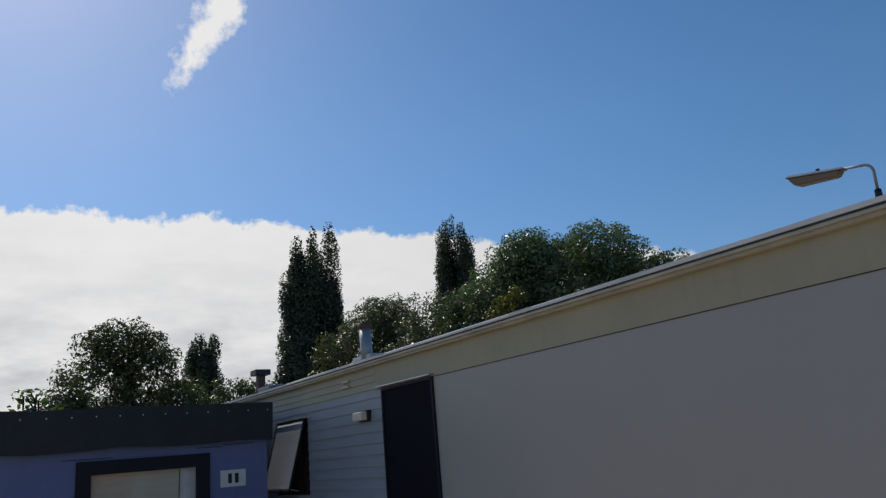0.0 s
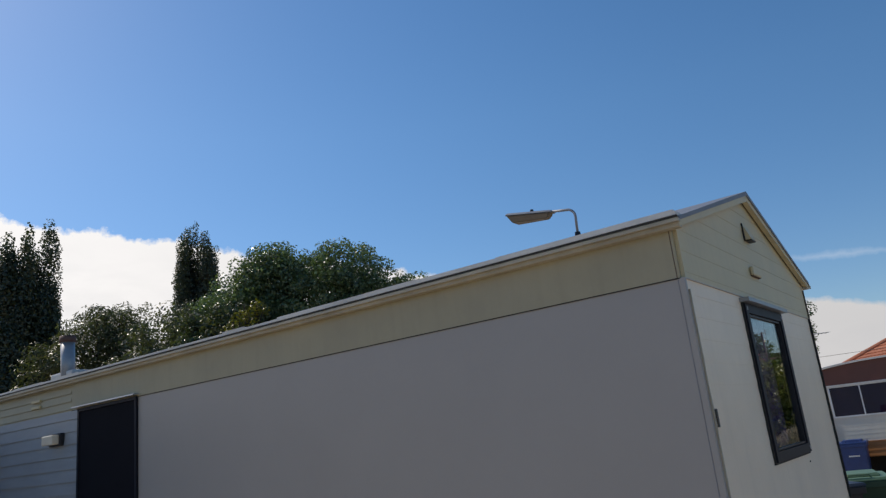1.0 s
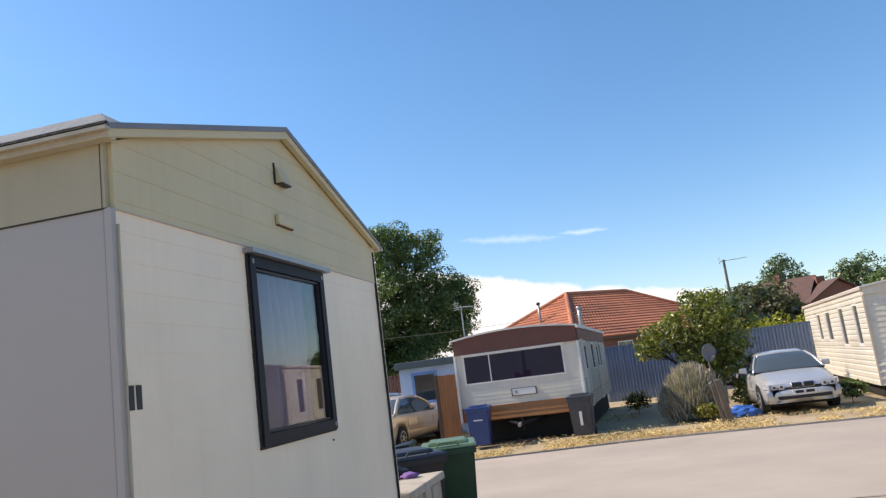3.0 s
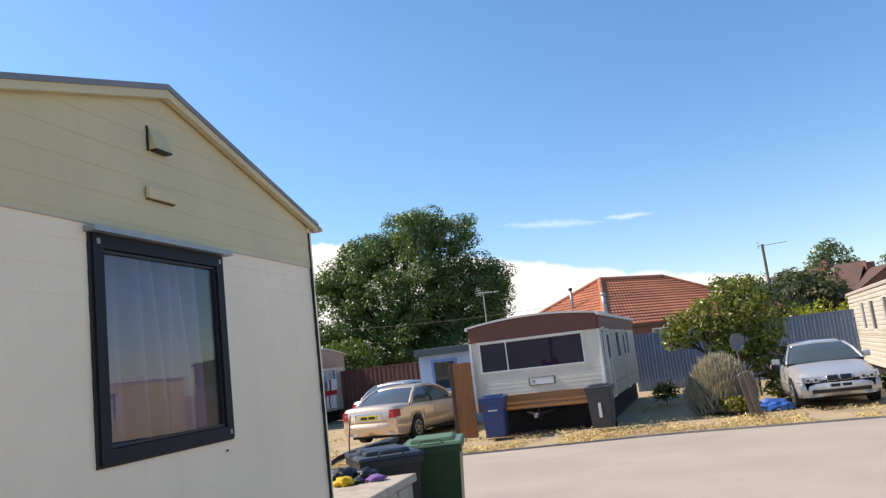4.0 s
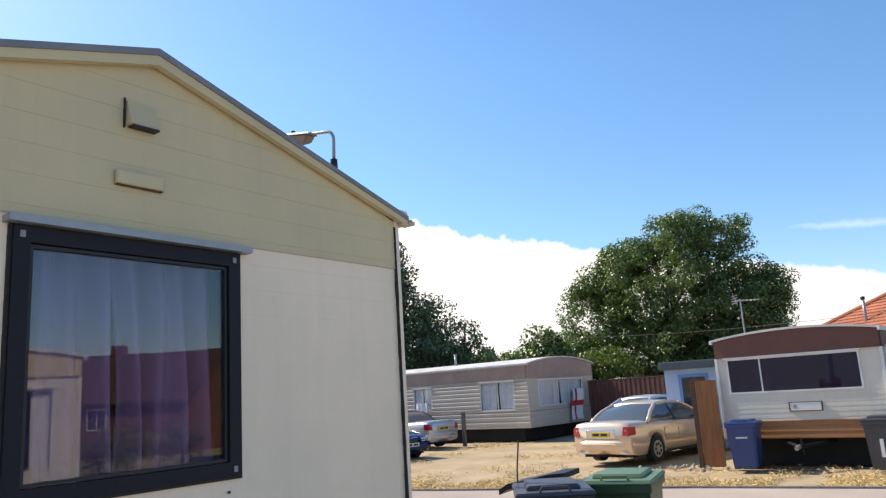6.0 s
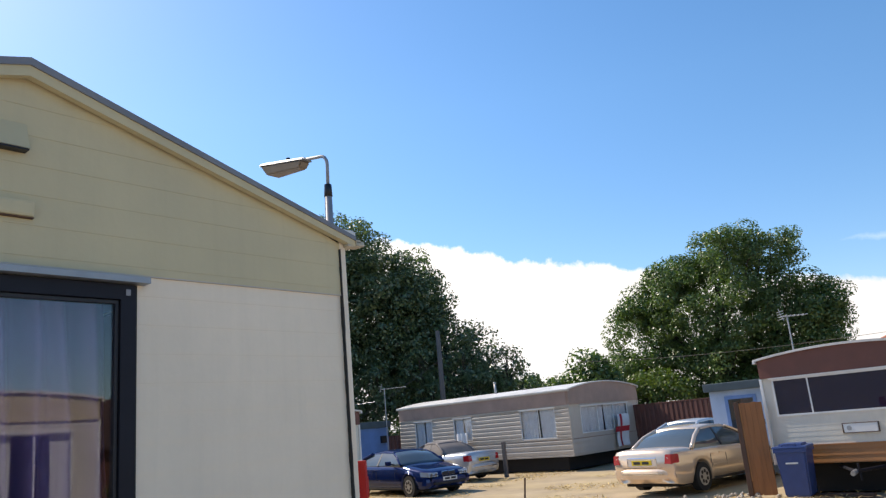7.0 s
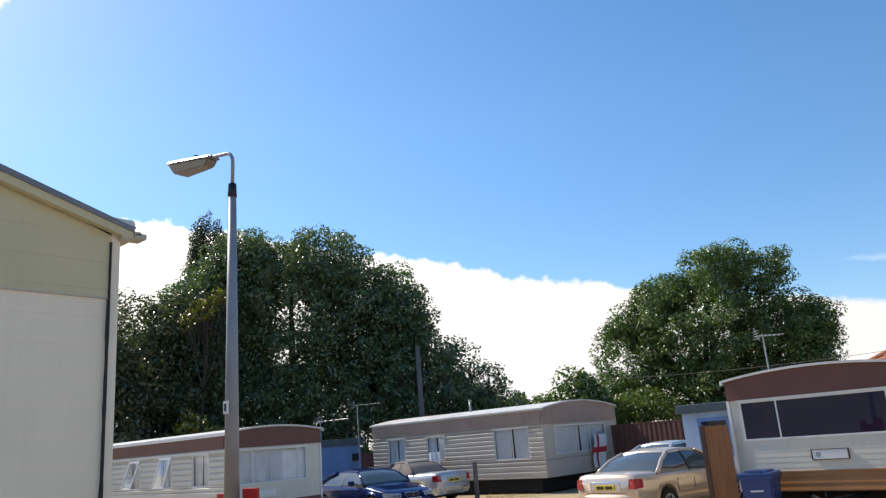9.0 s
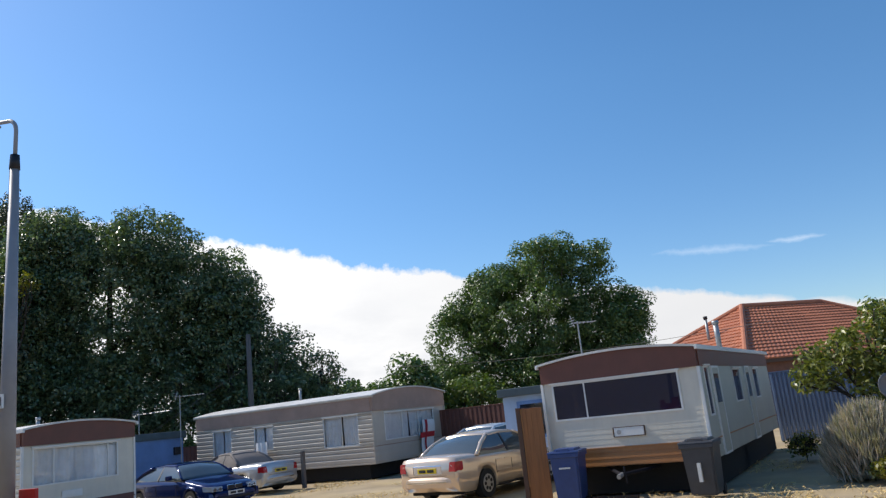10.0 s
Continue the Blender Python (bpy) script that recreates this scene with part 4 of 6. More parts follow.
# blue home beside the far half of the cream one: its end faces the camera's lane
blue = thing("blue_mobile_home", pose(-8.0, 0, 0), "lilac-blue mobile home with black felt roof edge", "mobile home")
BW = (-2.56, -1.15, 1.1, 2.14)
face = lambda u, off, z: (off, u, z)
bm = bmesh.new()
for za, zb in ((0.3, 1.1), (1.1, BW[3]), (BW[3], 2.4)):
    for a, b in spans(-3.7, -0.45, (za + zb) / 2, [BW]):
        slab(bm, face, a, b, za, zb, -0.06, 0.0)
bw = part("end_wall", bm, BLUEWALL, blue)
bm = bmesh.new()
r = random.Random(8)
for y0, y1, z in ((-2.7, -2.2, 2.16), (-1.3, -1.0, 2.20), (-1.0, -0.62, 2.22)):
    slab(bm, face, y0, y1, z, z + 0.008, -0.001, 0.003)
part("crack", bm, SEAL, bw)
window(blue, face, *BW, DARKFRAME, bar=0.145, curtain=None, proud=0.035)
part("blind", drape(bmesh.new(), face, BW[0] + 0.16, BW[1] - 0.32, BW[2], BW[3] - 0.1, -0.05, 2, 0.006, 2), BLIND, blue, "cream window blind")
part("net", drape(bmesh.new(), face, BW[1] - 0.32, BW[1] - 0.1, BW[2], BW[3] - 0.06, -0.06, 1.5, 0.012, 5), NETTING, blue)
part("side_wall", box(bmesh.new(), -9.0, -0.06, -0.5, -0.45, 0.3, 2.4), BLUEWALL, blue)
part("side_wall", box(bmesh.new(), -9.0, -0.06, -3.7, -3.65, 0.3, 2.4), BLUEWALL, blue)
part("rear_wall", box(bmesh.new(), -9.05, -9.0, -3.7, -0.45, 0.3, 2.4), BLUEWALL, blue)
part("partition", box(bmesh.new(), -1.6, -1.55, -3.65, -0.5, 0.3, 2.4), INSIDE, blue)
bm = bmesh.new()
xs = [-3.85 + k * 0.43 for k in range(9)]
for a, b in zip(xs, xs[1:]):
    w = lambda u: 0.012 * math.sin(u * 5.1) + 0.008 * math.sin(u * 11)
    hexa(bm, [(-0.1, a, 2.26 + w(a)), (-0.1, b, 2.26 + w(b)), (0.10 + w(b), b, 2.25 + w(b)), (0.10 + w(a), a, 2.25 + w(a)),
              (-0.1, a, 2.70 + w(a) * .6), (-0.1, b, 2.70 + w(b) * .6), (0.13, b, 2.69 + w(b) * .6), (0.13, a, 2.69 + w(a) * .6)])
bmesh.ops.remove_doubles(bm, verts=bm.verts[:], dist=0.0005)
fas = part("felt_fascia", bm, TARFELT, blue)
for k in range(14):
    y = -3.6 + k * 0.24
    part("nail_head", cyl(bmesh.new(), (0.12, y, 2.60), (0.134, y, 2.60), 0.008, 0.008, 6), ALU, fas)
part("roof", box(bmesh.new(), -9.2, -0.1, -3.85, -0.41, 2.55, 2.69), TARFELT, blue)
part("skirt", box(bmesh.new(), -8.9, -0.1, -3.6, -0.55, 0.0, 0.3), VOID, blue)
plq = part("plot_plate", slab(bmesh.new(), face, -1.02, -0.72, 1.74, 1.93, 0.0, 0.012), PLATEW, blue)
for u in (-0.91, -0.83):
    part("plate_mark", slab(bmesh.new(), face, u - 0.022, u + 0.022, 1.78, 1.89, 0.012, 0.016), INK, plq)


# ---- trees ----
def leaf_mesh(name, centres, normals, size, mat, rng, slim=0.55):
    """Many small folded leaves: each a quad bent along its midrib, lying roughly along the given normals."""
    n = len(centres)
    nn = normals + rng.normal(0, 0.55, (n, 3))
    nn /= np.linalg.norm(nn, axis=1)[:, None]
    a = np.cross(nn, rng.normal(0, 1, (n, 3)))
    a /= np.linalg.norm(a, axis=1)[:, None] + 1e-9
    b = np.cross(nn, a)
    s = size * rng.uniform(0.6, 1.35, n)[:, None]
    v = np.empty((n, 4, 3))
    v[:, 0] = centres - a * s * 0.5
    v[:, 1] = centres + b * s * slim * 0.5 + nn * s * 0.12
    v[:, 2] = centres + a * s * 0.5
    v[:, 3] = centres - b * s * slim * 0.5 + nn * s * 0.12
    me = bpy.data.meshes.new(name)
    me.vertices.add(4 * n)
    me.vertices.foreach_set("co", v.ravel())
    me.loops.add(4 * n)
    me.loops.foreach_set("vertex_index", np.arange(4 * n, dtype=np.int32))
    me.polygons.add(n)
    me.polygons.foreach_set("loop_start", np.arange(0, 4 * n, 4, dtype=np.int32))
    me.update(calc_edges=True)
    me.materials.append(mat)
    return me


def clump_points(clumps, per_area, rng):
    """Points near the shells of many small clumps, with their outward ways. A clump: centre, radii."""
    pts, ways = [], []
    for (c, rad) in clumps:
        n = max(10, int(per_area * (rad[0] * rad[1] + rad[1] * rad[2] + rad[0] * rad[2])))
        d = rng.normal(0, 1, (n, 3))
        d /= np.linalg.norm(d, axis=1)[:, None]
        r = rng.uniform(0.45, 1.08, n)[:, None] ** 0.6
        pts.append(np.array(c) + d * r * np.array(rad))
        w = d / np.array(rad)
        ways.append(w / np.linalg.norm(w, axis=1)[:, None] + np.array([0, 0, 0.35]))
    return np.concatenate(pts), np.concatenate(ways)


def crown_clumps(lobes, clump, count, rng):
    """Clumps spread over and inside a few large lobes (centre, radii), so that the outline stays uneven."""
    out, vol = [], np.array([max(r[0] * r[2], 0.05) for _, r in lobes])
    for (c, rad), k in zip(lobes, (count * vol / vol.sum()).astype(int) + 3):
        d = rng.normal(0, 1, (k, 3))
        d /= np.linalg.norm(d, axis=1)[:, None]
        r = rng.uniform(0.25, 1.0, k) ** 0.45
        for way, q in zip(d, r):
            s = clump * rng.uniform(0.6, 1.4)
            out.append((np.array(c) + way * q * (np.array(rad) - 0.4 * s), (s, s, s * rng.uniform(0.55, 0.85))))
    return out


def limb(bm, a, b, r0, r1, rng, bend=0.12, n=5):
    a, b = np.array(a, float), np.array(b, float)
    off, pts = rng.normal(0, bend * np.linalg.norm(b - a), 3), []
    for k in range(n + 1):
        s = k / n
        pts.append(a + (b - a) * s + off * math.sin(math.pi * s) * 0.6)
    for k in range(n):
        cyl(bm, pts[k], pts[k + 1], r0 + (r1 - r0) * k / n, r0 + (r1 - r0) * (k + 1) / n, 8)


def tree(place, lobes, mat, label, name="tree", clump=0.9, count=220, per_area=26, leaf=0.30, trunk=0.3, fork=2.0, seed=1, slim=0.55, category="tree", group="", stems=1):
    rng = np.random.default_rng(seed)
    base = thing(name, pose(*place), label, category, group)
    clumps = crown_clumps(lobes, clump, count, rng)
    pts, ways = clump_points(clumps, per_area, rng)
    keep = pts[:, 2] > 0.1
    crown = new("crown", leaf_mesh("crown", pts[keep], ways[keep], leaf, mat, rng, slim))
    crown.parent = base
    bm = bmesh.new()
    top = max(c[2] + r[2] * 0.5 for c, r in lobes)
    if stems > 1:
        top = lobes[0][0][2]
    for s in range(stems):
        ox, oy = (0, 0) if stems == 1 else rng.uniform(-0.5, 0.5, 2)
        limb(bm, (ox, oy, -0.1), (ox * 2, oy * 2, fork), trunk, trunk * 0.72, rng, 0.04)
        limb(bm, (ox * 2, oy * 2, fork), (ox, oy, top), trunk * 0.72, min(0.04, trunk * 0.3), rng, 0.05, 7)
    for c, rad in lobes:
        limb(bm, (0, 0, fork * rng.uniform(0.8, 1.1)), c, trunk * 0.5, 0.05, rng)
    for k in rng.choice(len(clumps), min(70, len(clumps)), replace=False):
        c = clumps[k][0]
        near = min(lobes, key=lambda q: np.linalg.norm(np.array(q[0]) - c))[0]
        limb(bm, np.array(near) * np.array([0.6, 0.6, 0.8]), c, trunk * 0.16, 0.02, rng, 0.15, 3)
    part("trunk", bm, BARK, base, smooth=True)
    return base


def poplar(place, height, radius, seed):
    """A columnar poplar: many steep plumes round a tall stem."""
    rng = np.random.default_rng(seed)
    base = thing("poplar_tree", pose(*place), "tall dark columnar poplar with feathery tips", "tree", "poplars")
    bm, clumps = bmesh.new(), []
    limb(bm, (0, 0, -0.1), (0, 0, height * 0.93), radius * 0.13, 0.04, rng, 0.01, 10)
    for k in range(64):
        a, z0 = rng.uniform(0, 6.28), height * rng.uniform(0.03, 0.6)
        reach = radius * (0.95 if z0 < height * 0.35 else 0.7) * rng.uniform(0.45, 1.0)
        ln = height * rng.uniform(0.22, 0.36) * (1.05 if reach < radius * 0.6 else 0.8)
        if z0 + ln > height:
            ln = height - z0
        p0, p1 = np.array([0.15 * math.cos(a), 0.15 * math.sin(a), z0]), np.array([reach * math.cos(a), reach * math.sin(a), z0 + ln])
        limb(bm, p0, p1, 0.07, 0.02, rng, 0.04, 4)
        for s in np.linspace(0.22, 1.04, 9):
            q = p0 + (p1 - p0) * np.array([min(1, s * 1.5), min(1, s * 1.5), s])
            w = radius * 0.25 * (1.0 if s < 0.8 else 1.55 - s * 0.75) * rng.uniform(0.8, 1.2)
            clumps.append((q + rng.normal(0, 0.12, 3), (w, w, w * 1.9)))
    for s in np.linspace(0.7, 0.96, 7):
        w = radius * 0.26 * (1.35 - s)
        clumps.append((np.array([rng.normal(0, .1), rng.normal(0, .1), height * s]), (w, w, w * 2.4)))
    pts, ways = clump_points(clumps, 84, rng)
    crown = new("crown", leaf_mesh("crown", pts, ways, 0.23, LEAF_POPLAR, rng, 0.7))
    crown.parent = base
    part("trunk", bm, BARK, base, smooth=True)
    return base


poplar((-62.6, 25.3, 0), 24.4, 3.55, 11)
poplar((-73.4, 50.2, 0), 32.2, 3.7, 12)
poplar((-75.8, 18.7, 0), 16.0, 2.5, 13)
tree((-43, 4.9, 0), [((-0.5, -1.4, 6.2), (2.6, 2.8, 3.0)), ((0, 1.2, 6.8), (2.6, 2.4, 3.2)), ((0, 3.0, 5.0), (2.2, 2.0, 2.6)), ((0, -2.9, 4.6), (2, 1.6, 2.2)), ((0, -0.4, 9.2), (1.7, 2.2, 1.6))],
     LEAF_ASH, "broad ash tree with loose airy crown", clump=0.62, count=460, per_area=54, leaf=0.26, trunk=0.28, fork=3.0, seed=21, slim=0.4)
tree((-43.5, 21.0, 0), [((0, 0.4, 8.8), (3, 3.4, 4.4)), ((0, 2.4, 9), (3, 2.8, 4.2)), ((0, -2.2, 7.0), (2.6, 2.4, 4.0)), ((0, 0.8, 11.4), (1.8, 2.2, 1.7))],
     LEAF_WILLOW, "grey-green willow with soft rounded crown", clump=0.7, count=420, per_area=56, leaf=0.26, trunk=0.35, fork=3.0, seed=22, slim=0.3)
tree((-64, 18.0, 0), [((0, 0, 6.5), (3, 3, 4)), ((0, 2.6, 6.0), (2.6, 2.6, 3.4))], LEAF_ASH, "low round tree between the poplars", clump=0.8, count=150, per_area=40, leaf=0.3, trunk=0.25, fork=2.0, seed=20)
# the large dark trees behind the row of caravans
tree((-34.2, 31.4, 0), [((0, 0, 9.6), (4.4, 4.6, 6.0)), ((-2.6, -3.2, 9.8), (3.6, 3.6, 5.2)), ((3.0, 3.6, 9.4), (4.0, 4.0, 5.4)), ((0.8, 1.6, 13.8), (3.2, 3.4, 2.7)), ((-1.6, -2.4, 13.8), (2.8, 2.8, 2.6)), ((1.4, 0, 4.5), (4, 4.5, 3.5)), ((3.8, 4.8, 6.2), (2.8, 2.8, 4.0)), ((4.4, 4.8, 9.8), (2.6, 2.6, 2.9))],
     LEAF_ELM, "large dark green elm with dense ragged crown", clump=0.74, count=1500, per_area=70, leaf=0.215, trunk=0.42, fork=2.6, seed=23)
tree((-37.6, 22.6, 0), [((0, 0, 7.4), (3.4, 3.8, 4.6)), ((1.0, 2.6, 7.6), (3.2, 3.0, 5.0)), ((0.5, -2.0, 5.6), (3, 2.8, 4.2)), ((2.5, 0.5, 3.4), (3, 4, 3))],
     LEAF_WILLOW, "dense grey-green tree in the dark tree line", clump=0.7, count=520, per_area=60, leaf=0.22, trunk=0.3, fork=2.4, seed=24)
tree((-28.0, 36.4, 0), [((0, 0, 5.2), (3.0, 3.0, 3.8)), ((-1.5, -1.8, 7.2), (2.4, 2.4, 3.2)), ((2.0, 2.0, 3.4), (2.4, 2.4, 2.2)), ((-0.5, 0, 8.8), (1.6, 1.6, 1.4)), ((-1.6, -1.2, 8.8), (2.3, 2.3, 2.4)), ((1.2, 1.2, 6.4), (2.0, 2.0, 2.2))],
     LEAF_ELM, "dark tree at the end of the tree line", clump=0.62, count=420, per_area=58, leaf=0.21, trunk=0.25, fork=2.0, seed=25)
tree((-33.6, 24.6, 0), [((0, 0, 10.3), (0.7, 0.8, 0.7)), ((0.2, 0.8, 10.9), (0.5, 0.6, 0.6)), ((0, -0.8, 9.6), (0.6, 0.6, 0.6))],
     LEAF_YELLOW, "slender young tree with yellow-green top leaves", clump=0.34, count=26, per_area=55, leaf=0.2, trunk=0.1, fork=6.5, seed=26)
tree((-31.5, 22.6, 0), [((0, 0, 3.0), (1.2, 1.4, 1.5)), ((0.6, 1.6, 2.6), (1.1, 1.1, 1.3))], LEAF_YELLOW, "yellow-green shrub in front of the tree line", name="shrub", clump=0.42, count=60, per_area=60, leaf=0.21, trunk=0.1, fork=0.8, seed=26, category="shrub")
tree((-37.5, 27.2, 0), [((0, 0, 9.0), (3.8, 3.6, 5.4)), ((1.2, 2.0, 13.2), (2.6, 2.6, 2.6)), ((1.5, 0, 5.0), (3.4, 3.6, 4)), ((0, -2.2, 7.5), (3, 2.4, 4.4))],
     LEAF_ELM, "tall dark green elm with ragged top", clump=0.74, count=850, per_area=70, leaf=0.215, trunk=0.36, fork=2.6, seed=29)
# the great oak
tree((-20.9, 65.6, 0), [((0, 0, 9.5), (7.0, 6.5, 6.2)), ((-6.0, -2.0, 7.6), (4.4, 4.4, 4.8)), ((5.6, 1.6, 8.2), (4.6, 4.4, 4.6)), ((1.7, 0, 14.9), (3.2, 3.4, 2.7)), ((-2.8, -1.0, 13.1), (2.9, 3.2, 2.6)), ((5.0, 1.0, 14.0), (2.9, 3.0, 2.3)), ((-6.2, -1.5, 11.2), (2.4, 2.6, 2.0)), ((-7.6, -3, 4.4), (2.6, 3, 2.6)), ((7.9, 2, 9.0), (2.5, 3, 2.5)), ((6.9, 2, 6.2), (2.2, 3, 2.2)), ((0, -1, 4.6), (6.5, 5, 3.4)), ((4, 0, 4.2), (3.6, 4, 2.6))],
     LEAF_OAK, "spreading mature green oak with rounded boughs", clump=0.95, count=900, per_area=62, leaf=0.26, trunk=0.7, fork=3.0, seed=27)
tree((-24.5, 57, 0), [((0, 0, 2.8), (2.8, 2.4, 2.8)), ((-1.8, 0, 2.0), (2, 2, 2)), ((2.0, 0, 2.2), (2, 2, 2.2))], LEAF_HEDGE, "bright green shrub under the oak", name="shrub", clump=0.8, count=110, per_area=40, leaf=0.3, trunk=0.15, fork=0.8, seed=28, category="shrub")
for k, (x, y, h, w) in enumerate(((-35.0, 50.0, 6.2, 2.8), (-32.2, 53.2, 5.6, 3.2), (-28.6, 55.4, 6.7, 2.6), (-38.5, 46, 7.0, 3.2))):
    tree((x, y, 0), [((0, 0, h * 0.55), (w, w, h * 0.5)), ((w * 0.5, 0, h * 0.5), (w * 0.7, w * 0.7, h * 0.42))], (LEAF_ELM, LEAF_OAK, LEAF_OAK, LEAF_ELM)[k],
         "low green tree far beyond the caravans", clump=0.9, count=110, per_area=26, leaf=0.38, trunk=0.2, fork=1.2, seed=30 + k, group="distant trees")
for k, (x, y, h, w, mt) in enumerate(((20.4, 86, 10.3, 3.2, LEAF_ELM), (28.5, 86, 9.4, 3.6, LEAF_ELM), (29.5, 78, 7.2, 3.4, LEAF_OAK), (12.5, 60, 6.2, 3.6, LEAF_WILLOW), (8.8, 52, 5.0, 2.6, LEAF_WILLOW))):
    tree((x, y, 0), [((0, 0, h * 0.6), (w, w, h * 0.4)), ((w * 0.5, 0, h * 0.5), (w * 0.6, w * 0.6, h * 0.3)), ((-w * 0.4, 0, h * 0.75), (w * 0.5, w * 0.5, h * 0.2))], mt,
         "dark rounded tree behind far houses", clump=0.8, count=130, per_area=34, leaf=0.36, trunk=0.2, fork=1.6, seed=40 + k, group="distant trees")
# bushes round the parked silver-white car
tree((3.9, 19.2, 0), [((-0.9, 0, 2.25), (0.75, 0.9, 0.5)), ((-0.2, 0, 2.35), (0.9, 1.0, 0.6)), ((0.35, 0.3, 2.75), (0.7, 0.8, 0.6)), ((-1.3, 0, 1.85), (0.5, 0.6, 0.35)), ((0.8, 0.1, 2.0), (0.55, 0.7, 0.75)), ((0.1, 0.1, 1.6), (1.0, 0.9, 0.6)), ((0.75, 0, 1.1), (0.55, 0.6, 0.75)), ((0.95, 0, 0.5), (0.45, 0.5, 0.5))],
     LEAF_BUSH, "sunlit elder bush with loose arching branches", name="bush", clump=0.2, count=340, per_area=230, leaf=0.135, trunk=0.035, fork=0.6, seed=51, category="bush", stems=1, slim=0.42)
tree((4.6, 21.6, 0), [((0, 0, 2.9), (0.9, 0.8, 0.55)), ((-0.5, 0, 3.25), (0.45, 0.5, 0.3)), ((0.6, 0, 2.4), (0.7, 0.7, 0.6))],
     LEAF_HEDGE, "taller loose green bush behind the elder", name="bush", clump=0.18, count=110, per_area=190, leaf=0.14, trunk=0.035, fork=1.4, seed=53, category="bush", slim=0.42)


def spike_bush(place, radius, height, count, seed, label):
    """A mound of thin upright stems, each a narrow three-sided blade fanning out from the base."""
    rng = np.random.default_rng(seed)
    base = thing("lavender_bush", pose(*place), label, "bush")
    verts, faces = [], []
    for _ in range(count):
        a, q = rng.uniform(0, 6.283), rng.uniform(0, 1) ** 0.5
        top = height * (1.0 - 0.55 * q ** 2.2) * rng.uniform(0.55, 1.08)
        tip = np.array([radius * q * math.cos(a), 0.75 * radius * q * math.sin(a), top]) + rng.normal(0, 0.05, 3)
        lean = np.array([math.cos(a) * q * 0.55, math.sin(a) * q * 0.55, 1.0]) + rng.normal(0, 0.16, 3)
        foot = tip - lean * rng.uniform(0.2, 0.42)
        foot[2] = max(foot[2], 0.0)
        bow = foot * 0.35 + tip * 0.65 + rng.normal(0, 0.015, 3)
        b = rng.uniform(0, 6.283)
        side = np.array([math.cos(b), math.sin(b), 0]) * rng.uniform(0.006, 0.013)
        k = len(verts)
        verts += [tuple(foot - side), tuple(foot + side), tuple(bow + side), tuple(bow - side), tuple(tip)]
        faces += [(k, k + 1, k + 2, k + 3), (k + 3, k + 2, k + 4)]
    inner = crown_clumps([((0, 0, height * 0.42), (radius * 0.7, radius * 0.5, height * 0.30))], 0.2, 90, rng)
    pts, ways = clump_points(inner, 200, rng)
    new("foliage", leaf_mesh("foliage", pts[pts[:, 2] > 0.02], ways[pts[:, 2] > 0.02], 0.09, LEAF_ASH, rng, 0.3)).parent = base
    me = bpy.data.meshes.new("crown")
    me.from_pydata(verts, [], faces)
    me.materials.append(LEAF_GREY)
    new("crown", me).parent = base


spike_bush((3.3, 17.6, 0), 0.85, 1.36, 9000, 52, "grey flowering lavender bush with upright stems")
for k, (x, y, s) in enumerate(((2.0, 21.3, 0.45), (3.6, 16.6, 0.28), (3.45, 16.9, 0.26), (6.95, 17.6, 0.4))):
    tree((x, y, 0), [((0, 0, s * 0.8), (s, s, s * 0.7))], LEAF_YELLOW if k < 3 else LEAF_HEDGE, "low leafy weeds on dry ground", name="weed_clump", clump=0.14, count=60, per_area=120, leaf=0.08, trunk=0.01, fork=0.1, seed=60 + k, category="weeds", group="weeds")
for k in range(3):
    tree((6.9 + k * 1.1, 29.2, 0), [((0, 0, 1.8), (0.9, 0.8, 0.85))], LEAF_LIME, "yellow-green hedge top above the metal fence", name="hedge_bush", clump=0.3, count=60, per_area=70, leaf=0.15, trunk=0.05, fork=0.6, seed=66 + k, category="hedge", group="hedge behind the fence")
for k in range(11):
    tree((-42.5 + k * 1.9, 19.5 + k * 1.75, 0), [((0, 0, 2.2), (1.9, 1.7, 2.2)), ((0.5, 0.4, 3.8), (1.5, 1.5, 1.5)), ((-0.3, 0.2, 5.2), (1.5, 1.4, 1.5))], LEAF_ELM, "dark undergrowth below the tree line", name="undergrowth_shrub", clump=0.5, count=110, per_area=56, leaf=0.2, trunk=0.08, fork=0.6, seed=110 + k, category="shrub", group="undergrowth")
# hedge behind the row, and a twig above the blue home's roof
for k in range(7):
    tree((-29.5 + k * 2.2, 28.6 + k * 0.9, 0), [((0, 0, 1.5), (1.5, 0.9, 1.25)), ((0.9, 0, 1.3), (1.2, 0.8, 1.1))], LEAF_HEDGE, "clipped green hedge behind the caravans", name="hedge_bush", clump=0.4, count=60, per_area=60, leaf=0.17, trunk=0.06, fork=0.5, seed=70 + k, category="hedge", group="hedge behind the caravans")
tree((-15.5, -2.25, 0), [((0, 0, 3.4), (0.35, 0.45, 0.4)), ((0, 0.25, 3.0), (0.3, 0.3, 0.35))], LEAF_HEDGE, "young tree tip showing over the felt roof", clump=0.2, count=16, per_area=70, leaf=0.16, trunk=0.04, fork=2.2, seed=80)


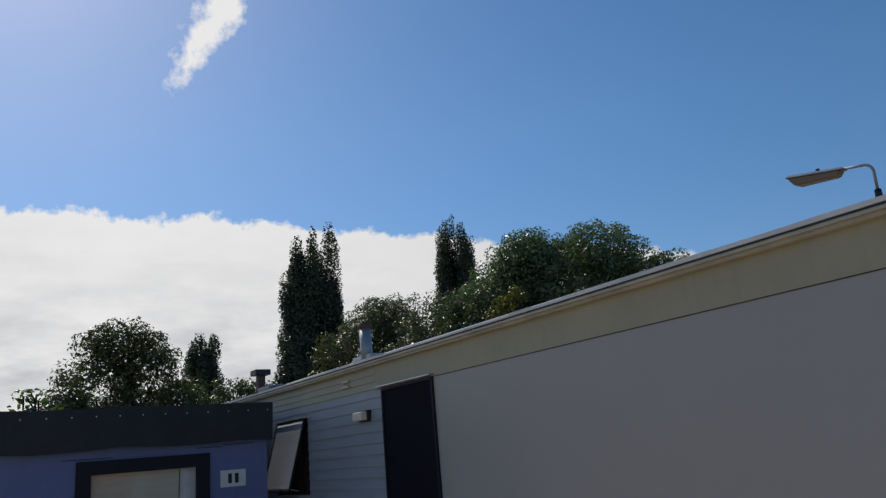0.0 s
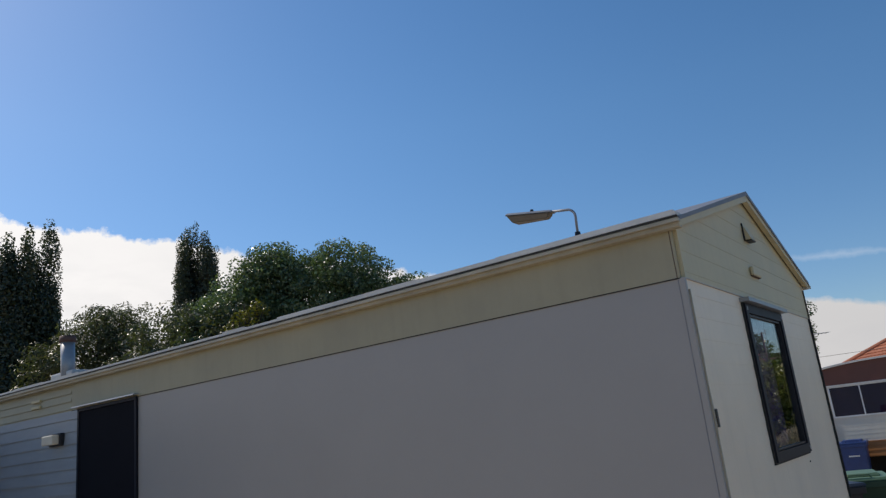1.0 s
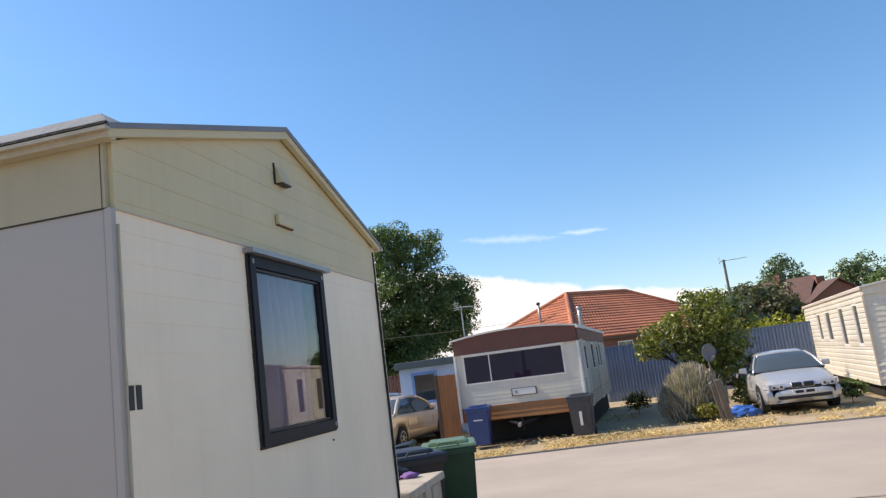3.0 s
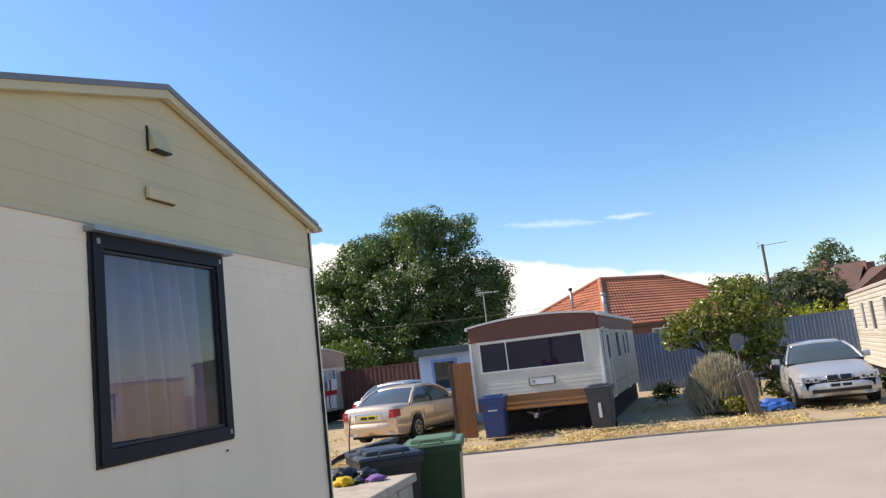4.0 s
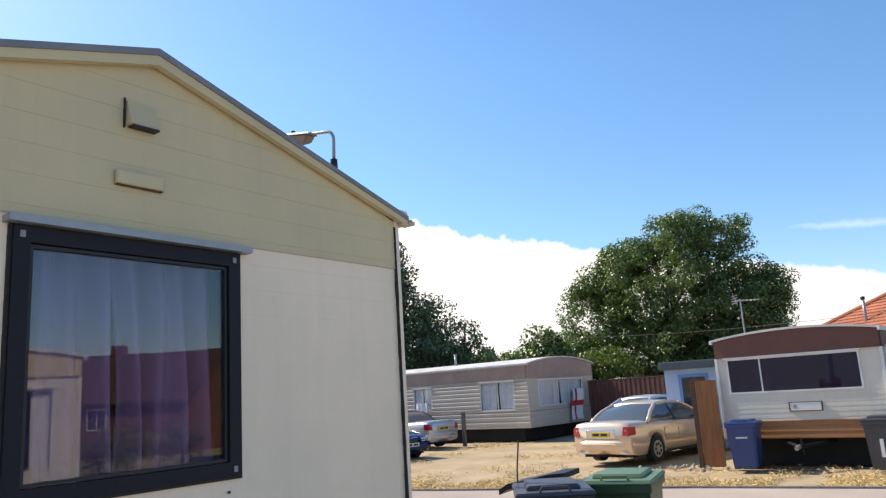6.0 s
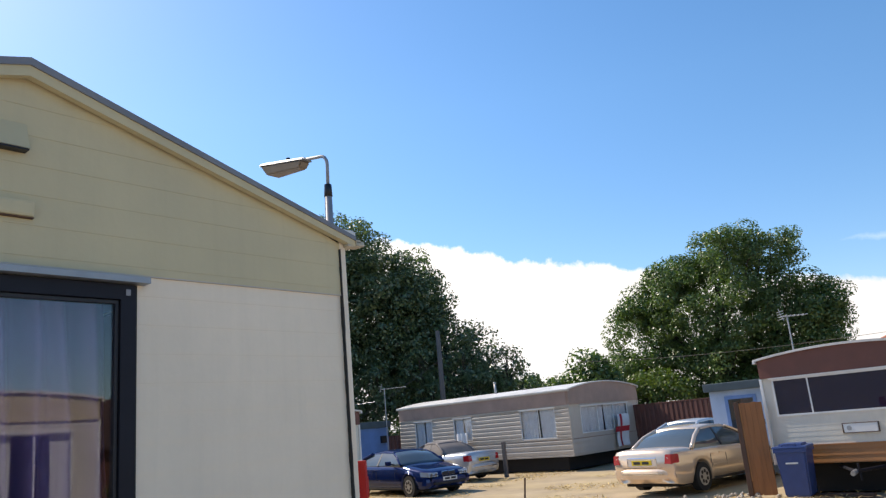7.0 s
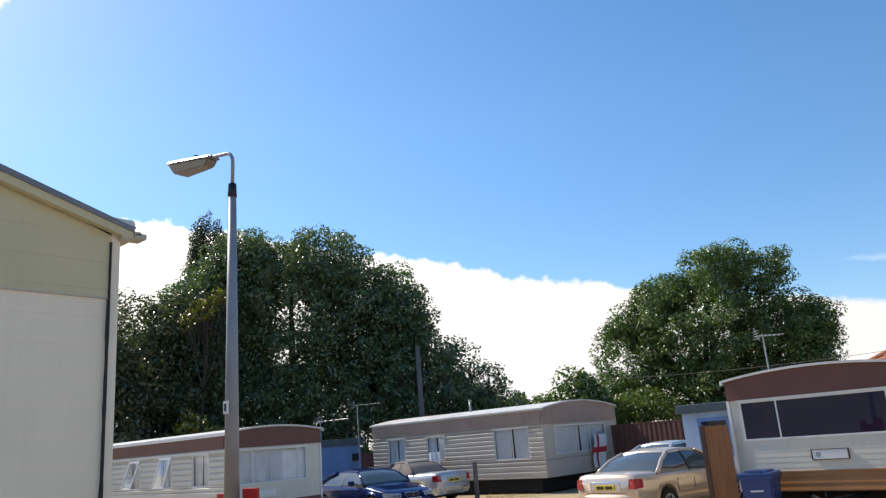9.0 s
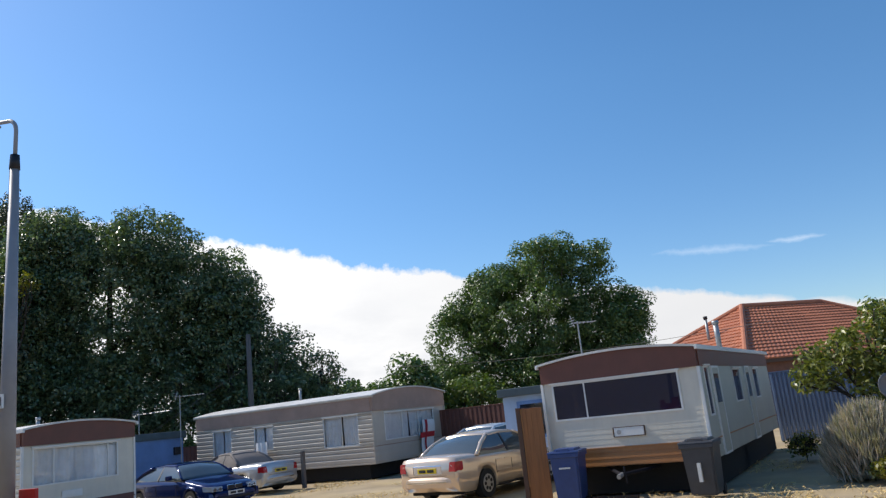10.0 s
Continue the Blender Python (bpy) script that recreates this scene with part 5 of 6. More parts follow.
# ---- street lamp ----
lamp_post = thing("street_lamp", pose(-3.25, 5.86, 0), "grey street lamp column with a flat lantern", "street lamp")
part("column", cyl(bmesh.new(), (0, 0, 0), (0, 0, 1.35), 0.085, 0.085, 24), PAINTGREY, lamp_post, smooth=True)
bm = bmesh.new()
cyl(bm, (0, 0, 1.33), (0, 0, 1.40), 0.085, 0.074, 24)
cyl(bm, (0, 0, 1.40), (0.06, -0.02, 4.58), 0.074, 0.040, 24)
part("shaft", bm, PAINTGREY, lamp_post, smooth=True)
part("collar", cyl(bmesh.new(), (0.06, -0.02, 4.52), (0.062, -0.02, 4.66), 0.047, 0.040, 20), BLACK, lamp_post, smooth=True)
pts = [(0.062, -0.02, 4.6), (0.07, -0.02, 4.88)] + [(0.07 - 0.13 + 0.13 * math.cos(a), -0.02, 4.90 + 0.13 * math.sin(a)) for a in np.linspace(0, math.pi / 2, 7)] + [(-0.28, -0.03, 5.065)]
arm = part("bracket_arm", tube(bmesh.new(), pts, 0.019, 12), PAINTGREY, lamp_post, smooth=True)
bm = bmesh.new()      # flat hood, narrow at the arm
hexa(bm, [(-0.26, -0.10, 5.045), (-0.26, 0.06, 5.045), (-1.03, 0.12, 5.175), (-1.03, -0.16, 5.175),
          (-0.28, -0.07, 5.09), (-0.28, 0.03, 5.09), (-1.00, 0.09, 5.215), (-1.00, -0.13, 5.215)])
bmesh.ops.bevel(bm, geom=bm.edges[:], offset=0.012, segments=2, affect="EDGES")
lan = part("lantern_hood", bm, GALV, lamp_post)
bm = bmesh.new()
hexa(bm, [(-0.36, -0.075, 4.975), (-0.36, 0.035, 4.975), (-0.93, 0.075, 5.045), (-0.93, -0.115, 5.045),
          (-0.30, -0.09, 5.05), (-0.30, 0.05, 5.05), (-1.0, 0.11, 5.168), (-1.0, -0.15, 5.168)])
bmesh.ops.bevel(bm, geom=bm.edges[:], offset=0.014, segments=2, affect="EDGES")
part("lantern_bowl", bm, DIFFUSER, lan, "yellowed prismatic bowl")
part("photocell", cyl(bmesh.new(), (-0.62, -0.02, 5.13), (-0.62, -0.02, 5.19), 0.03, 0.026, 12), BLACK, lan)
tag = part("column_tag", box(bmesh.new(), 0.005, 0.075, -0.094, -0.078, 2.35, 2.47), PLATEW, lamp_post)
part("tag_mark", box(bmesh.new(), 0.025, 0.055, -0.098, -0.093, 2.375, 2.445), INK, tag)
for a, b, zt in ((-0.40, -0.22, 1.62), (0.02, 0.25, 1.66)):
    part("red_board", box(bmesh.new(), a, b, 0.10, 0.13, 0.9, zt, 0.006), RED, lamp_post, "red painted board")
part("strap", box(bmesh.new(), -0.40, 0.25, -0.10, -0.088, 1.44, 1.48), RED, lamp_post, "red strap")
part("strap_bar", box(bmesh.new(), -0.40, 0.25, 0.13, 0.14, 1.30, 1.50), RED, lamp_post)


# ---- wheeled bins ----
def bin_shape(bm, w, d, h, taper=0.82):
    hexa(bm, [(-w / 2 * taper, -d / 2 * taper, 0.06), (w / 2 * taper, -d / 2 * taper, 0.06), (w / 2 * taper, d / 2 * 0.9, 0.06), (-w / 2 * taper, d / 2 * 0.9, 0.06),
              (-w / 2, -d / 2, h), (w / 2, -d / 2, h), (w / 2, d / 2, h), (-w / 2, d / 2, h)])
    bmesh.ops.bevel(bm, geom=bm.edges[:], offset=0.03, segments=2, affect="EDGES")
    return bm


def wheelie_bin(m, label, mat, lid_mat, w=0.56, d=0.66, h=0.94, lid_open=0.0, mark=None, badge=None, group=""):
    """Front at -y, hinge and wheels at +y."""
    b = thing("wheelie_bin", m, label, "wheelie bin", group)
    part("tub", bin_shape(bmesh.new(), w, d, h), mat, b)
    rim = bmesh.new()
    for x0, x1, y0, y1 in ((-w / 2 - .02, w / 2 + .02, -d / 2 - .02, -d / 2 + .01), (-w / 2 - .02, w / 2 + .02, d / 2 - .01, d / 2 + .02),
                           (-w / 2 - .02, -w / 2 + .01, -d / 2, d / 2), (w / 2 - .01, w / 2 + .02, -d / 2, d / 2)):
        box(rim, x0, x1, y0, y1, h - 0.07, h + 0.005, 0.006)
    part("rim", rim, mat, b)
    lid = bmesh.new()
    e = 0.035
    lo = [(-w / 2 - e, -d / 2 - e), (w / 2 + e, -d / 2 - e), (w / 2 + e, d / 2 + .02), (-w / 2 - e, d / 2 + .02)]
    hexa(lid, [(x, y, h + 0.008) for x, y in lo] + [(x * 0.97, y * 0.96, h + 0.045) for x, y in lo])
    up = [(-w / 2 * .72, -d / 2 * .62), (w / 2 * .72, -d / 2 * .62), (w / 2 * .72, d / 2 * .7), (-w / 2 * .72, d / 2 * .7)]
    hexa(lid, [(x * 1.08, y * 1.08, h + 0.044) for x, y in up] + [(x, y, h + 0.085) for x, y in up])
    bmesh.ops.bevel(lid, geom=lid.edges[:], offset=0.010, segments=2, affect="EDGES")
    lid_ob = part("lid", lid, lid_mat, b)
    part("lid_handle", tube(bmesh.new(), [(-0.13, -d / 2 + 0.02, h + 0.045), (-0.11, -d / 2 - 0.0, h + 0.085), (0.11, -d / 2 - 0.0, h + 0.085), (0.13, -d / 2 + 0.02, h + 0.045)], 0.012), lid_mat, lid_ob)
    part("grip_bar", tube(bmesh.new(), [(-w / 2 + .05, d / 2 + .07, h - .03), (w / 2 - .05, d / 2 + .07, h - .03)], 0.015), mat, b)
    for s in (-1, 1):
        part("hinge_arm", box(bmesh.new(), s * (w / 2 - .08) - .02, s * (w / 2 - .08) + .02, d / 2, d / 2 + .09, h - .05, h + .02, 0.006), mat, b)
        part("wheel", cyl(bmesh.new(), (s * w * .36, d / 2 - .02, 0.1), (s * w * .45, d / 2 - .02, 0.1), 0.1, 0.1, 20), RUBBER, b)
    if mark:
        bm = bmesh.new()
        box(bm, -0.03, 0.03, -d / 2 * 0.92 - 0.05, -d / 2 * 0.92 + 0.02, 0.30, 0.62)
        part("painted_mark", bm, PLATEW, b, "white painted mark")
    if badge:
        part("badge", box(bmesh.new(), -0.11, 0.11, -d / 2 - 0.004, -d / 2 + 0.03, h - 0.28, h - 0.25), PLATEW, b)
    return b


wheelie_bin(pose(-1.9, 16.15, 0, 0, 0, 4), "blue plastic wheelie bin on dry grass", BINBLUE, BINBLUE, badge=True, group="wheelie bins")
wheelie_bin(pose(0.62, 16.1, 0, 0, 0, -3), "dark grey wheelie bin with a white painted mark", BINGREY, BINGREY, mark=True, group="wheelie bins")
wheelie_bin(pose(-0.55, 7.05, 0, 0, 0, 13), "large green wheelie bin with paler lid", BINGREEN, BINLIDGREEN, 0.64, 0.84, 0.96, group="wheelie bins")
wheelie_bin(pose(-0.80, 6.05, 0, 0, 0, 34), "black wheelie bin with greyish lid beside the green bin", BLACK, BINGREY, 0.62, 0.80, 0.98, group="wheelie bins")
bm = bmesh.new()
r = random.Random(3)
prof = [(-1.50, 6.25, .95), (-1.42, 6.28, 1.0), (-1.25, 6.36, 1.03), (-1.05, 6.46, 1.075), (-0.9, 6.5, 1.085)]
vs = [[bm.verts.new((x, y, z)), bm.verts.new((x + .02, y + .28, z + .02)), bm.verts.new((x + .02, y + .28, z - .03)), bm.verts.new((x, y, z - .05))] for x, y, z in prof]
for p, q in zip(vs, vs[1:]):      # torn flap behind the black bin's lid
    for k in range(4):
        bm.faces.new((p[k], p[(k + 1) % 4], q[(k + 1) % 4], q[k]))
bm.faces.new(vs[0][::-1])
bm.faces.new(vs[-1])
tagged(new("plastic_flap", finish("plastic_flap", bm, BLACK)), "torn black plastic sheet behind the bins", "plastic sheet")
low_wall = thing("low_wall", pose(0, 0, 0), "low rough stone wall with a worn mortar top beside the bins", "wall")
for k in range(5):
    for j in range(4):
        w, o = r.uniform(0.2, 0.24), r.uniform(-0.02, 0.02)
        part("stone", box(bmesh.new(), -1.1 + o, -0.26 + o, 4.25 + k * 0.24, 4.25 + k * 0.24 + w, j * 0.2, j * 0.2 + 0.19, 0.02), STONE, low_wall)
bm = bmesh.new()
box(bm, -1.12, -0.24, 4.22, 5.44, 0.79, 0.87, 0.02)
bmesh.ops.subdivide_edges(bm, edges=bm.edges[:], cuts=3, use_grid_fill=True)
for v in bm.verts:
    v.co += Vector((0.02, 0.02, 0.012)) * noise.noise(v.co * 5)
part("coping", bm, STONE, low_wall, "worn mortar coping")
heap = thing("rubbish_heap", pose(0, 0, 0), "black bags with yellow and purple cloths on the low wall", "rubbish")
for k, ((x, y, z), size, flat, mt) in enumerate((((-0.92, 5.26, .87), 0.17, .55, BLACK), ((-0.70, 5.32, .87), 0.14, .5, BLACK), ((-0.78, 4.98, .87), 0.12, .55, YELLOWCLOTH),
                                                 ((-0.66, 5.06, .87), 0.07, .6, BLACK), ((-0.52, 5.12, .87), 0.11, .4, PURPLECLOTH), ((-0.98, 4.75, .87), 0.08, .5, SHEETCLOTH))):
    bm = bmesh.new()
    size *= 0.78
    bmesh.ops.create_icosphere(bm, subdivisions=3, radius=size)
    for v in bm.verts:
        v.co *= 1 + 0.5 * noise.noise(v.co * 16 + Vector((k, 0, 0))) + 0.15 * noise.noise(v.co * 45)
        v.co.z *= flat
        v.co += Vector((x, y, z + size * flat * 0.7))
    part("bag" if mt is BLACK else "cloth", bm, mt, heap, smooth=True)
part("stalk", tube(bmesh.new(), [(-1.25, 6.2, 0.0), (-1.27, 6.22, 0.7), (-1.24, 6.2, 1.15), (-1.19, 6.18, 1.42)], 0.008), DARKWOOD, heap, "thin dry stalk")


# ---- cars ----
def loft(bm, rings):
    vs = [[bm.verts.new(p) for p in ring] for ring in rings]
    n = len(rings[0])
    for a, b in zip(vs, vs[1:]):
        for k in range(n):
            bm.faces.new((a[k], a[(k + 1) % n], b[(k + 1) % n], b[k]))
    bm.faces.new(vs[0][::-1])
    bm.faces.new(vs[-1])
    return bm


def car(m, label, paint, length, width, height, cabin, glass_mat=None, roof_mat=None, front="plain", plate_rear=True, kidney=False, group="parked cars", belt=0.93, tail="corner"):
    """A saloon; nose at -y. cabin: where the windscreen starts, the roof starts and ends, and the rear screen ends, as shares of the length."""
    c = thing("car", m, label, "car", group)
    hw, axle, R = width / 2, 0.31, 0.355
    ax = (length * 0.185, length * 0.775)
    S = lambda xs, ys: (lambda s: float(np.interp(s, xs, ys)))
    zt = S((0, .012, .05, .25, .32, .75, .93, .984, 1), (.60, .68, .75, belt - .02, belt, belt + .04, belt + .06, belt + .045, .84))
    hwf = S((0, .02, .07, .18, .5, .82, .94, .985, 1), (.76, .86, .935, .985, 1.0, .985, .955, .91, .85))
    zbf = S((0, .03, .1, .9, .97, 1), (.34, .24, .20, .20, .26, .38))
    ss = sorted(set([round(k / 46, 4) for k in range(47)] + [0.006, 0.013, 0.03, 0.97, 0.987, 0.994] + [round((a + dx) / length, 4) for a in ax for dx in np.linspace(-R, R, 13)]))
    rings = []
    for s in ss:
        y, w, zb, z1 = s * length, hw * hwf(s), zbf(s), zt(s)
        arc = 0.0
        for a in ax:
            if abs(y - a) < R:
                arc = axle + math.sqrt(R * R - (y - a) ** 2)
        zo = max(zb, arc)
        half = [(0, zb), (w * .80, zb), (w * .80, max(zb, zo - .01)), (w * .965, zo + .02), (w, max(zb + .26, zo + .04)), (w * .992, z1 - .2), (w * .965, z1 - .09), (w * .90, z1 - .02), (w * .7, z1 + .008), (0, z1 + .022)]
        rings.append([(x, y - length / 2, z) for x, z in half] + [(-x, y - length / 2, z) for x, z in half[-2:0:-1]])
    body = part("body", loft(bmesh.new(), rings), paint, c, smooth=True)
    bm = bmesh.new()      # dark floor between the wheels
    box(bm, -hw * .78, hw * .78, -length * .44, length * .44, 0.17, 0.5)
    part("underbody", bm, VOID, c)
    yA, yB, yC, yD = (q * length - length / 2 for q in cabin)
    zr = height
    hz = lambda y: float(np.interp(y, (yA, yA + (yB - yA) * .55, yB, (yB + yC) / 2, yC, yC + (yD - yC) * .5, yD), (belt - .02, belt + (zr - belt) * .62, zr - .04, zr, zr - .045, belt + (zr - belt) * .58, belt)))
    wt = lambda y: hw * float(np.interp(y, (yA, yB, yC, yD), (.80, .655, .645, .78)))
    gr, rr = [], []
    for y in np.linspace(yA, yD, 30):
        h = hz(y)
        k = (h - belt) / (zr - belt)
        wb, w1 = hw * .925, wt(y)
        tw = wb + (w1 - wb) * min(1.0, k + .05)
        half = [(0, belt - .06), (wb, belt - .06), (wb * .985, belt + .01), (wb + (tw - wb) * .55, belt + (h - belt) * .5), (tw, h - .012 - .02 * k), (tw * .86, h + .012), (0, h + .03)]
        gr.append([(x, y, z) for x, z in half] + [(-x, y, z) for x, z in half[-2:0:-1]])
    gh = part("glasshouse", loft(bmesh.new(), gr), glass_mat or CARGLASS, c, smooth=True)
    for y in np.linspace(yB - .04, yC + .06, 14):
        h, w1 = hz(y), wt(y)
        half = [(w1 * 1.012, h - .055), (w1 * 1.03, h - .02), (w1 * .88, h + .022), (0, h + .042)]
        half = half + [(-x, z) for x, z in half[-2::-1]]
        rr.append([(x, y, z) for x, z in half] + [(x, y, z - .02) for x, z in half[::-1]])
    part("roof", loft(bmesh.new(), rr), roof_mat or paint, c, smooth=True)
    for s in (-1, 1):
        wb = hw * .925
        for name, ya, yb, t0 in (("windscreen_pillar", yA + .02, yB, .03), ("rear_pillar", yD - .05, yC, .05)):
            bm = bmesh.new()
            n = 6
            pts = []
            for k in range(n + 1):
                y = ya + (yb - ya) * k / n
                h = hz(y)
                kk = (h - belt) / (zr - belt)
                x = wb + (wt(y) - wb) * min(1, kk + .05)
                pts.append((s * (x + .004), y, max(h - .02, belt)))
            tube(bm, pts, t0, 8)
            part(name, bm, roof_mat or paint, c, smooth=True)
        ym = (yB + yC) / 2 + .05
        bm = bmesh.new()
        x0, x1 = s * wb * 1.0, s * (wt(ym) + .012)
        for a, b in ((x0, x1),):
            hexa(bm, [(a - s * .02, ym - .04, belt), (a + s * .008, ym - .04, belt), (a + s * .008, ym + .04, belt), (a - s * .02, ym + .04, belt),
                      (b - s * .02, ym - .03, zr - .06), (b + s * .004, ym - .03, zr - .06), (b + s * .004, ym + .03, zr - .06), (b - s * .02, ym + .03, zr - .06)])
        part("door_pillar", bm, BLACK, c)
        mir = part("door_mirror", box(bmesh.new(), s * (hw + .1) - .09, s * (hw + .1) + .09, yA + .42, yA + .52, belt + .01, belt + .14, 0.03), paint, c)
        part("mirror_arm", box(bmesh.new(), min(s * (hw - .08), s * (hw + .04)), max(s * (hw - .08), s * (hw + .04)), yA + .44, yA + .50, belt + .02, belt + .06), BLACK, mir)
        for y in (yB + .75, yC - .05):
            part("door_handle", box(bmesh.new(), s * hw * .985 - .012, s * hw * .985 + .012, y, y + .17, belt - .17, belt - .14, 0.005), paint, c)
        part("rub_strip", box(bmesh.new(), s * hw - .006, s * hw + .008, ax[0] - length / 2 + .42, ax[1] - length / 2 - .42, .50, .54, 0.003), paint, c)
        part("sill_line", box(bmesh.new(), s * hw * .985 - .012, s * hw * .985 + .004, ax[0] - length / 2 + .40, ax[1] - length / 2 - .40, .225, .26), BLACK, c)
        for a in ax:
            y = a - length / 2
            wheel = part("wheel", cyl(bmesh.new(), (s * (hw - .21), y, axle), (s * (hw - .02), y, axle), axle, axle, 32), RUBBER, c)
            part("rim", cyl(bmesh.new(), (s * (hw - .05), y, axle), (s * (hw - .012), y, axle), .205, .195, 28), ALLOY, wheel)
            bm = bmesh.new()
            for k in range(7):
                a1 = k * math.tau / 7
                cyl(bm, (s * (hw - .014), y + .12 * math.cos(a1), axle + .12 * math.sin(a1)), (s * (hw - .006), y + .12 * math.cos(a1), axle + .12 * math.sin(a1)), .042, .042, 10)
            part("rim_openings", bm, BLACK, wheel)
        # lamps wrap the corners
        bm = bmesh.new()
        yf = -length / 2
        hexa(bm, [(s * hw * .44, yf - .016, .55), (s * hw * .79, yf - .006, .55), (s * hw * .955, yf + .26, .58), (s * hw * .44, yf + .2, .58),
                  (s * hw * .42, yf + .025, .675), (s * hw * .83, yf + .04, .685), (s * hw * .955, yf + .31, .71), (s * hw * .42, yf + .24, .68)])
        bmesh.ops.bevel(bm, geom=bm.edges[:], offset=0.012, segments=2, affect="EDGES")
        hl = part("headlight", bm, LAMPCLEAR, c, "clear headlight")
        for q in (.53, .71):
            part("lamp_ring", cyl(bmesh.new(), (s * hw * q, yf - .010, .608), (s * hw * q, yf + .1, .608), .047, .047, 16), CHROME, hl)
            part("lamp_glass", cyl(bmesh.new(), (s * hw * q, yf - .014, .608), (s * hw * q, yf + .1, .608), .034, .034, 16), BINGREY, hl)
        bm = bmesh.new()
        yr = length / 2
        hexa(bm, [(s * hw * .66, yr + .014, .67), (s * hw * .875, yr + .008, .67), (s * hw * .972, yr - .20, .70), (s * hw * .66, yr - .2, .70),
                  (s * hw * .70, yr - .002, .885), (s * hw * .875, yr - .012, .885), (s * hw * .95, yr - .22, .88), (s * hw * .70, yr - .25, .885)])
        bmesh.ops.bevel(bm, geom=bm.edges[:], offset=0.014, segments=2, affect="EDGES")
        part("tail_light", bm, LAMPRED, c, "red tail light")
        for sy in ((yA + .30 + length / 2) / length, (ym + length / 2) / length, (ax[1] - .38) / length):
            x, y = hw * hwf(sy), sy * length - length / 2
            part("door_gap", box(bmesh.new(), min(s * (x - .02), s * (x + .002)), max(s * (x - .02), s * (x + .002)), y - .005, y + .005, .47, zt(sy) - .2), BLACK, c)
    # bumpers, grille and plates
    for sgn, y0, zz in ((-1, -length / 2, .46), (1, length / 2, .50)):
        cv = lambda x: -sgn * .13 * (abs(x) / hw) ** 3
        ring = lambda x: [(x, y0 + cv(x) - sgn * .20, zz - .14), (x, y0 + cv(x) + sgn * .035, zz - .14), (x, y0 + cv(x) + sgn * .052, zz - .05), (x, y0 + cv(x) + sgn * .045, zz + .03),
                          (x, y0 + cv(x) + sgn * .015, zz + .075), (x, y0 + cv(x) - sgn * .20, zz + .085)]
        bm = loft(bmesh.new(), [ring(-hw * .90 + hw * 1.80 * k / 12) for k in range(13)])
        bp = part("bumper", bm, paint, c)
        part("bumper_strip", box(bmesh.new(), -hw * .62, hw * .62, y0 + sgn * .048 - .006, y0 + sgn * .048 + .008, zz - .045, zz - .015), paint if sgn < 0 else CHROME, bp)
    if kidney:
        for s in (-1, 1):
            g = part("grille", box(bmesh.new(), s * .13 - .12, s * .13 + .12, -length / 2 - .012, -length / 2 + .06, .56, .69, 0.03), CHROME, c)
            part("grille_mesh", box(bmesh.new(), s * .13 - .112, s * .13 + .112, -length / 2 - .02, -length / 2 + .03, .566, .684, 0.025), BLACK, g)
        part("lower_intake", box(bmesh.new(), -hw * .66, hw * .66, -length / 2 - .058, -length / 2 + .0, .325, .40, 0.02), BLACK, c)
    fp = part("front_plate", box(bmesh.new(), -.26, .26, -length / 2 - .068, -length / 2 - .05, .42, .53, 0.004), PLATEW, c)
    rp = part("rear_plate", box(bmesh.new(), -.26, .26, length / 2 + .0, length / 2 + .022, .66, .77, 0.004), PLATEY, c)
    for k in range(2):
        x = -.2 + k * .23
        part("plate_mark", box(bmesh.new(), x, x + .18, -length / 2 - .072, -length / 2 - .067, .445, .505), INK, fp)
        part("plate_mark", box(bmesh.new(), x, x + .18, length / 2 + .021, length / 2 + .026, .685, .745), INK, rp)
    part("plate_surround", box(bmesh.new(), -.40, .40, length / 2 - .03, length / 2 + .006, .62, .83, 0.02), CHROME if paint is GOLD else paint, c)
    part("boot_gap", box(bmesh.new(), -hw * .6, hw * .6, length / 2 - .03, length / 2 + .004, .598, .606), BLACK, c)
    return c


car(pose(-4.98, 18.95, 0.02, 0, 0, 171), "champagne gold saloon car parked beside a wooden gate", GOLD, 4.72, 1.78, 1.40, (.26, .42, .67, .84))
car(pose(-7.05, 24.3, 0, 0, 0, 168), "silver saloon car parked behind the gold one", SILVER, 4.5, 1.74, 1.46, (.27, .42, .70, .88))
car(pose(5.66, 18.62, 0, 0, 0, 0), "silver-white coupe with twin grille on dry grass", CARWHITE, 4.49, 1.76, 1.38, (.27, .43, .64, .86), kidney=True)
car(pose(-14.75, 18.6, -0.03, 0, 0, 78), "deep blue saloon car beside the caravans", CARBLUE, 4.75, 1.80, 1.36, (.27, .42, .68, .85), kidney=True)
car(pose(-16.35, 22.3, 0, 0, 0, -97), "white convertible with a raised brown-grey soft top", CARWHITE, 4.5, 1.72, 1.40, (.30, .44, .60, .74), roof_mat=CANVAS, glass_mat=CANVAS)

# ---- sheds, gate, fences ----
shed = thing("shed", pose(0, 0, 0), "pale blue shed with slate-coloured felt roof edge", "shed")
SW = (-4.95, -4.1, 1.05, 2.05)
fs = lambda u, off, z: (u, 21.2 - off, z)
part("front_wall", ribbed(bmesh.new(), fs, -5.35, -2.6, 0.0, 2.2, [SW], 9.0, 0.0, 0.05), SHEDBLUE, shed)
part("side_wall", box(bmesh.new(), -5.35, -5.3, 21.25, 23.4, 0, 2.2), SHEDBLUE, shed)
part("side_wall", box(bmesh.new(), -2.65, -2.6, 21.25, 23.4, 0, 2.2), SHEDBLUE, shed)
part("rear_wall", box(bmesh.new(), -5.35, -2.6, 23.4, 23.45, 0, 2.2), SHEDBLUE, shed)
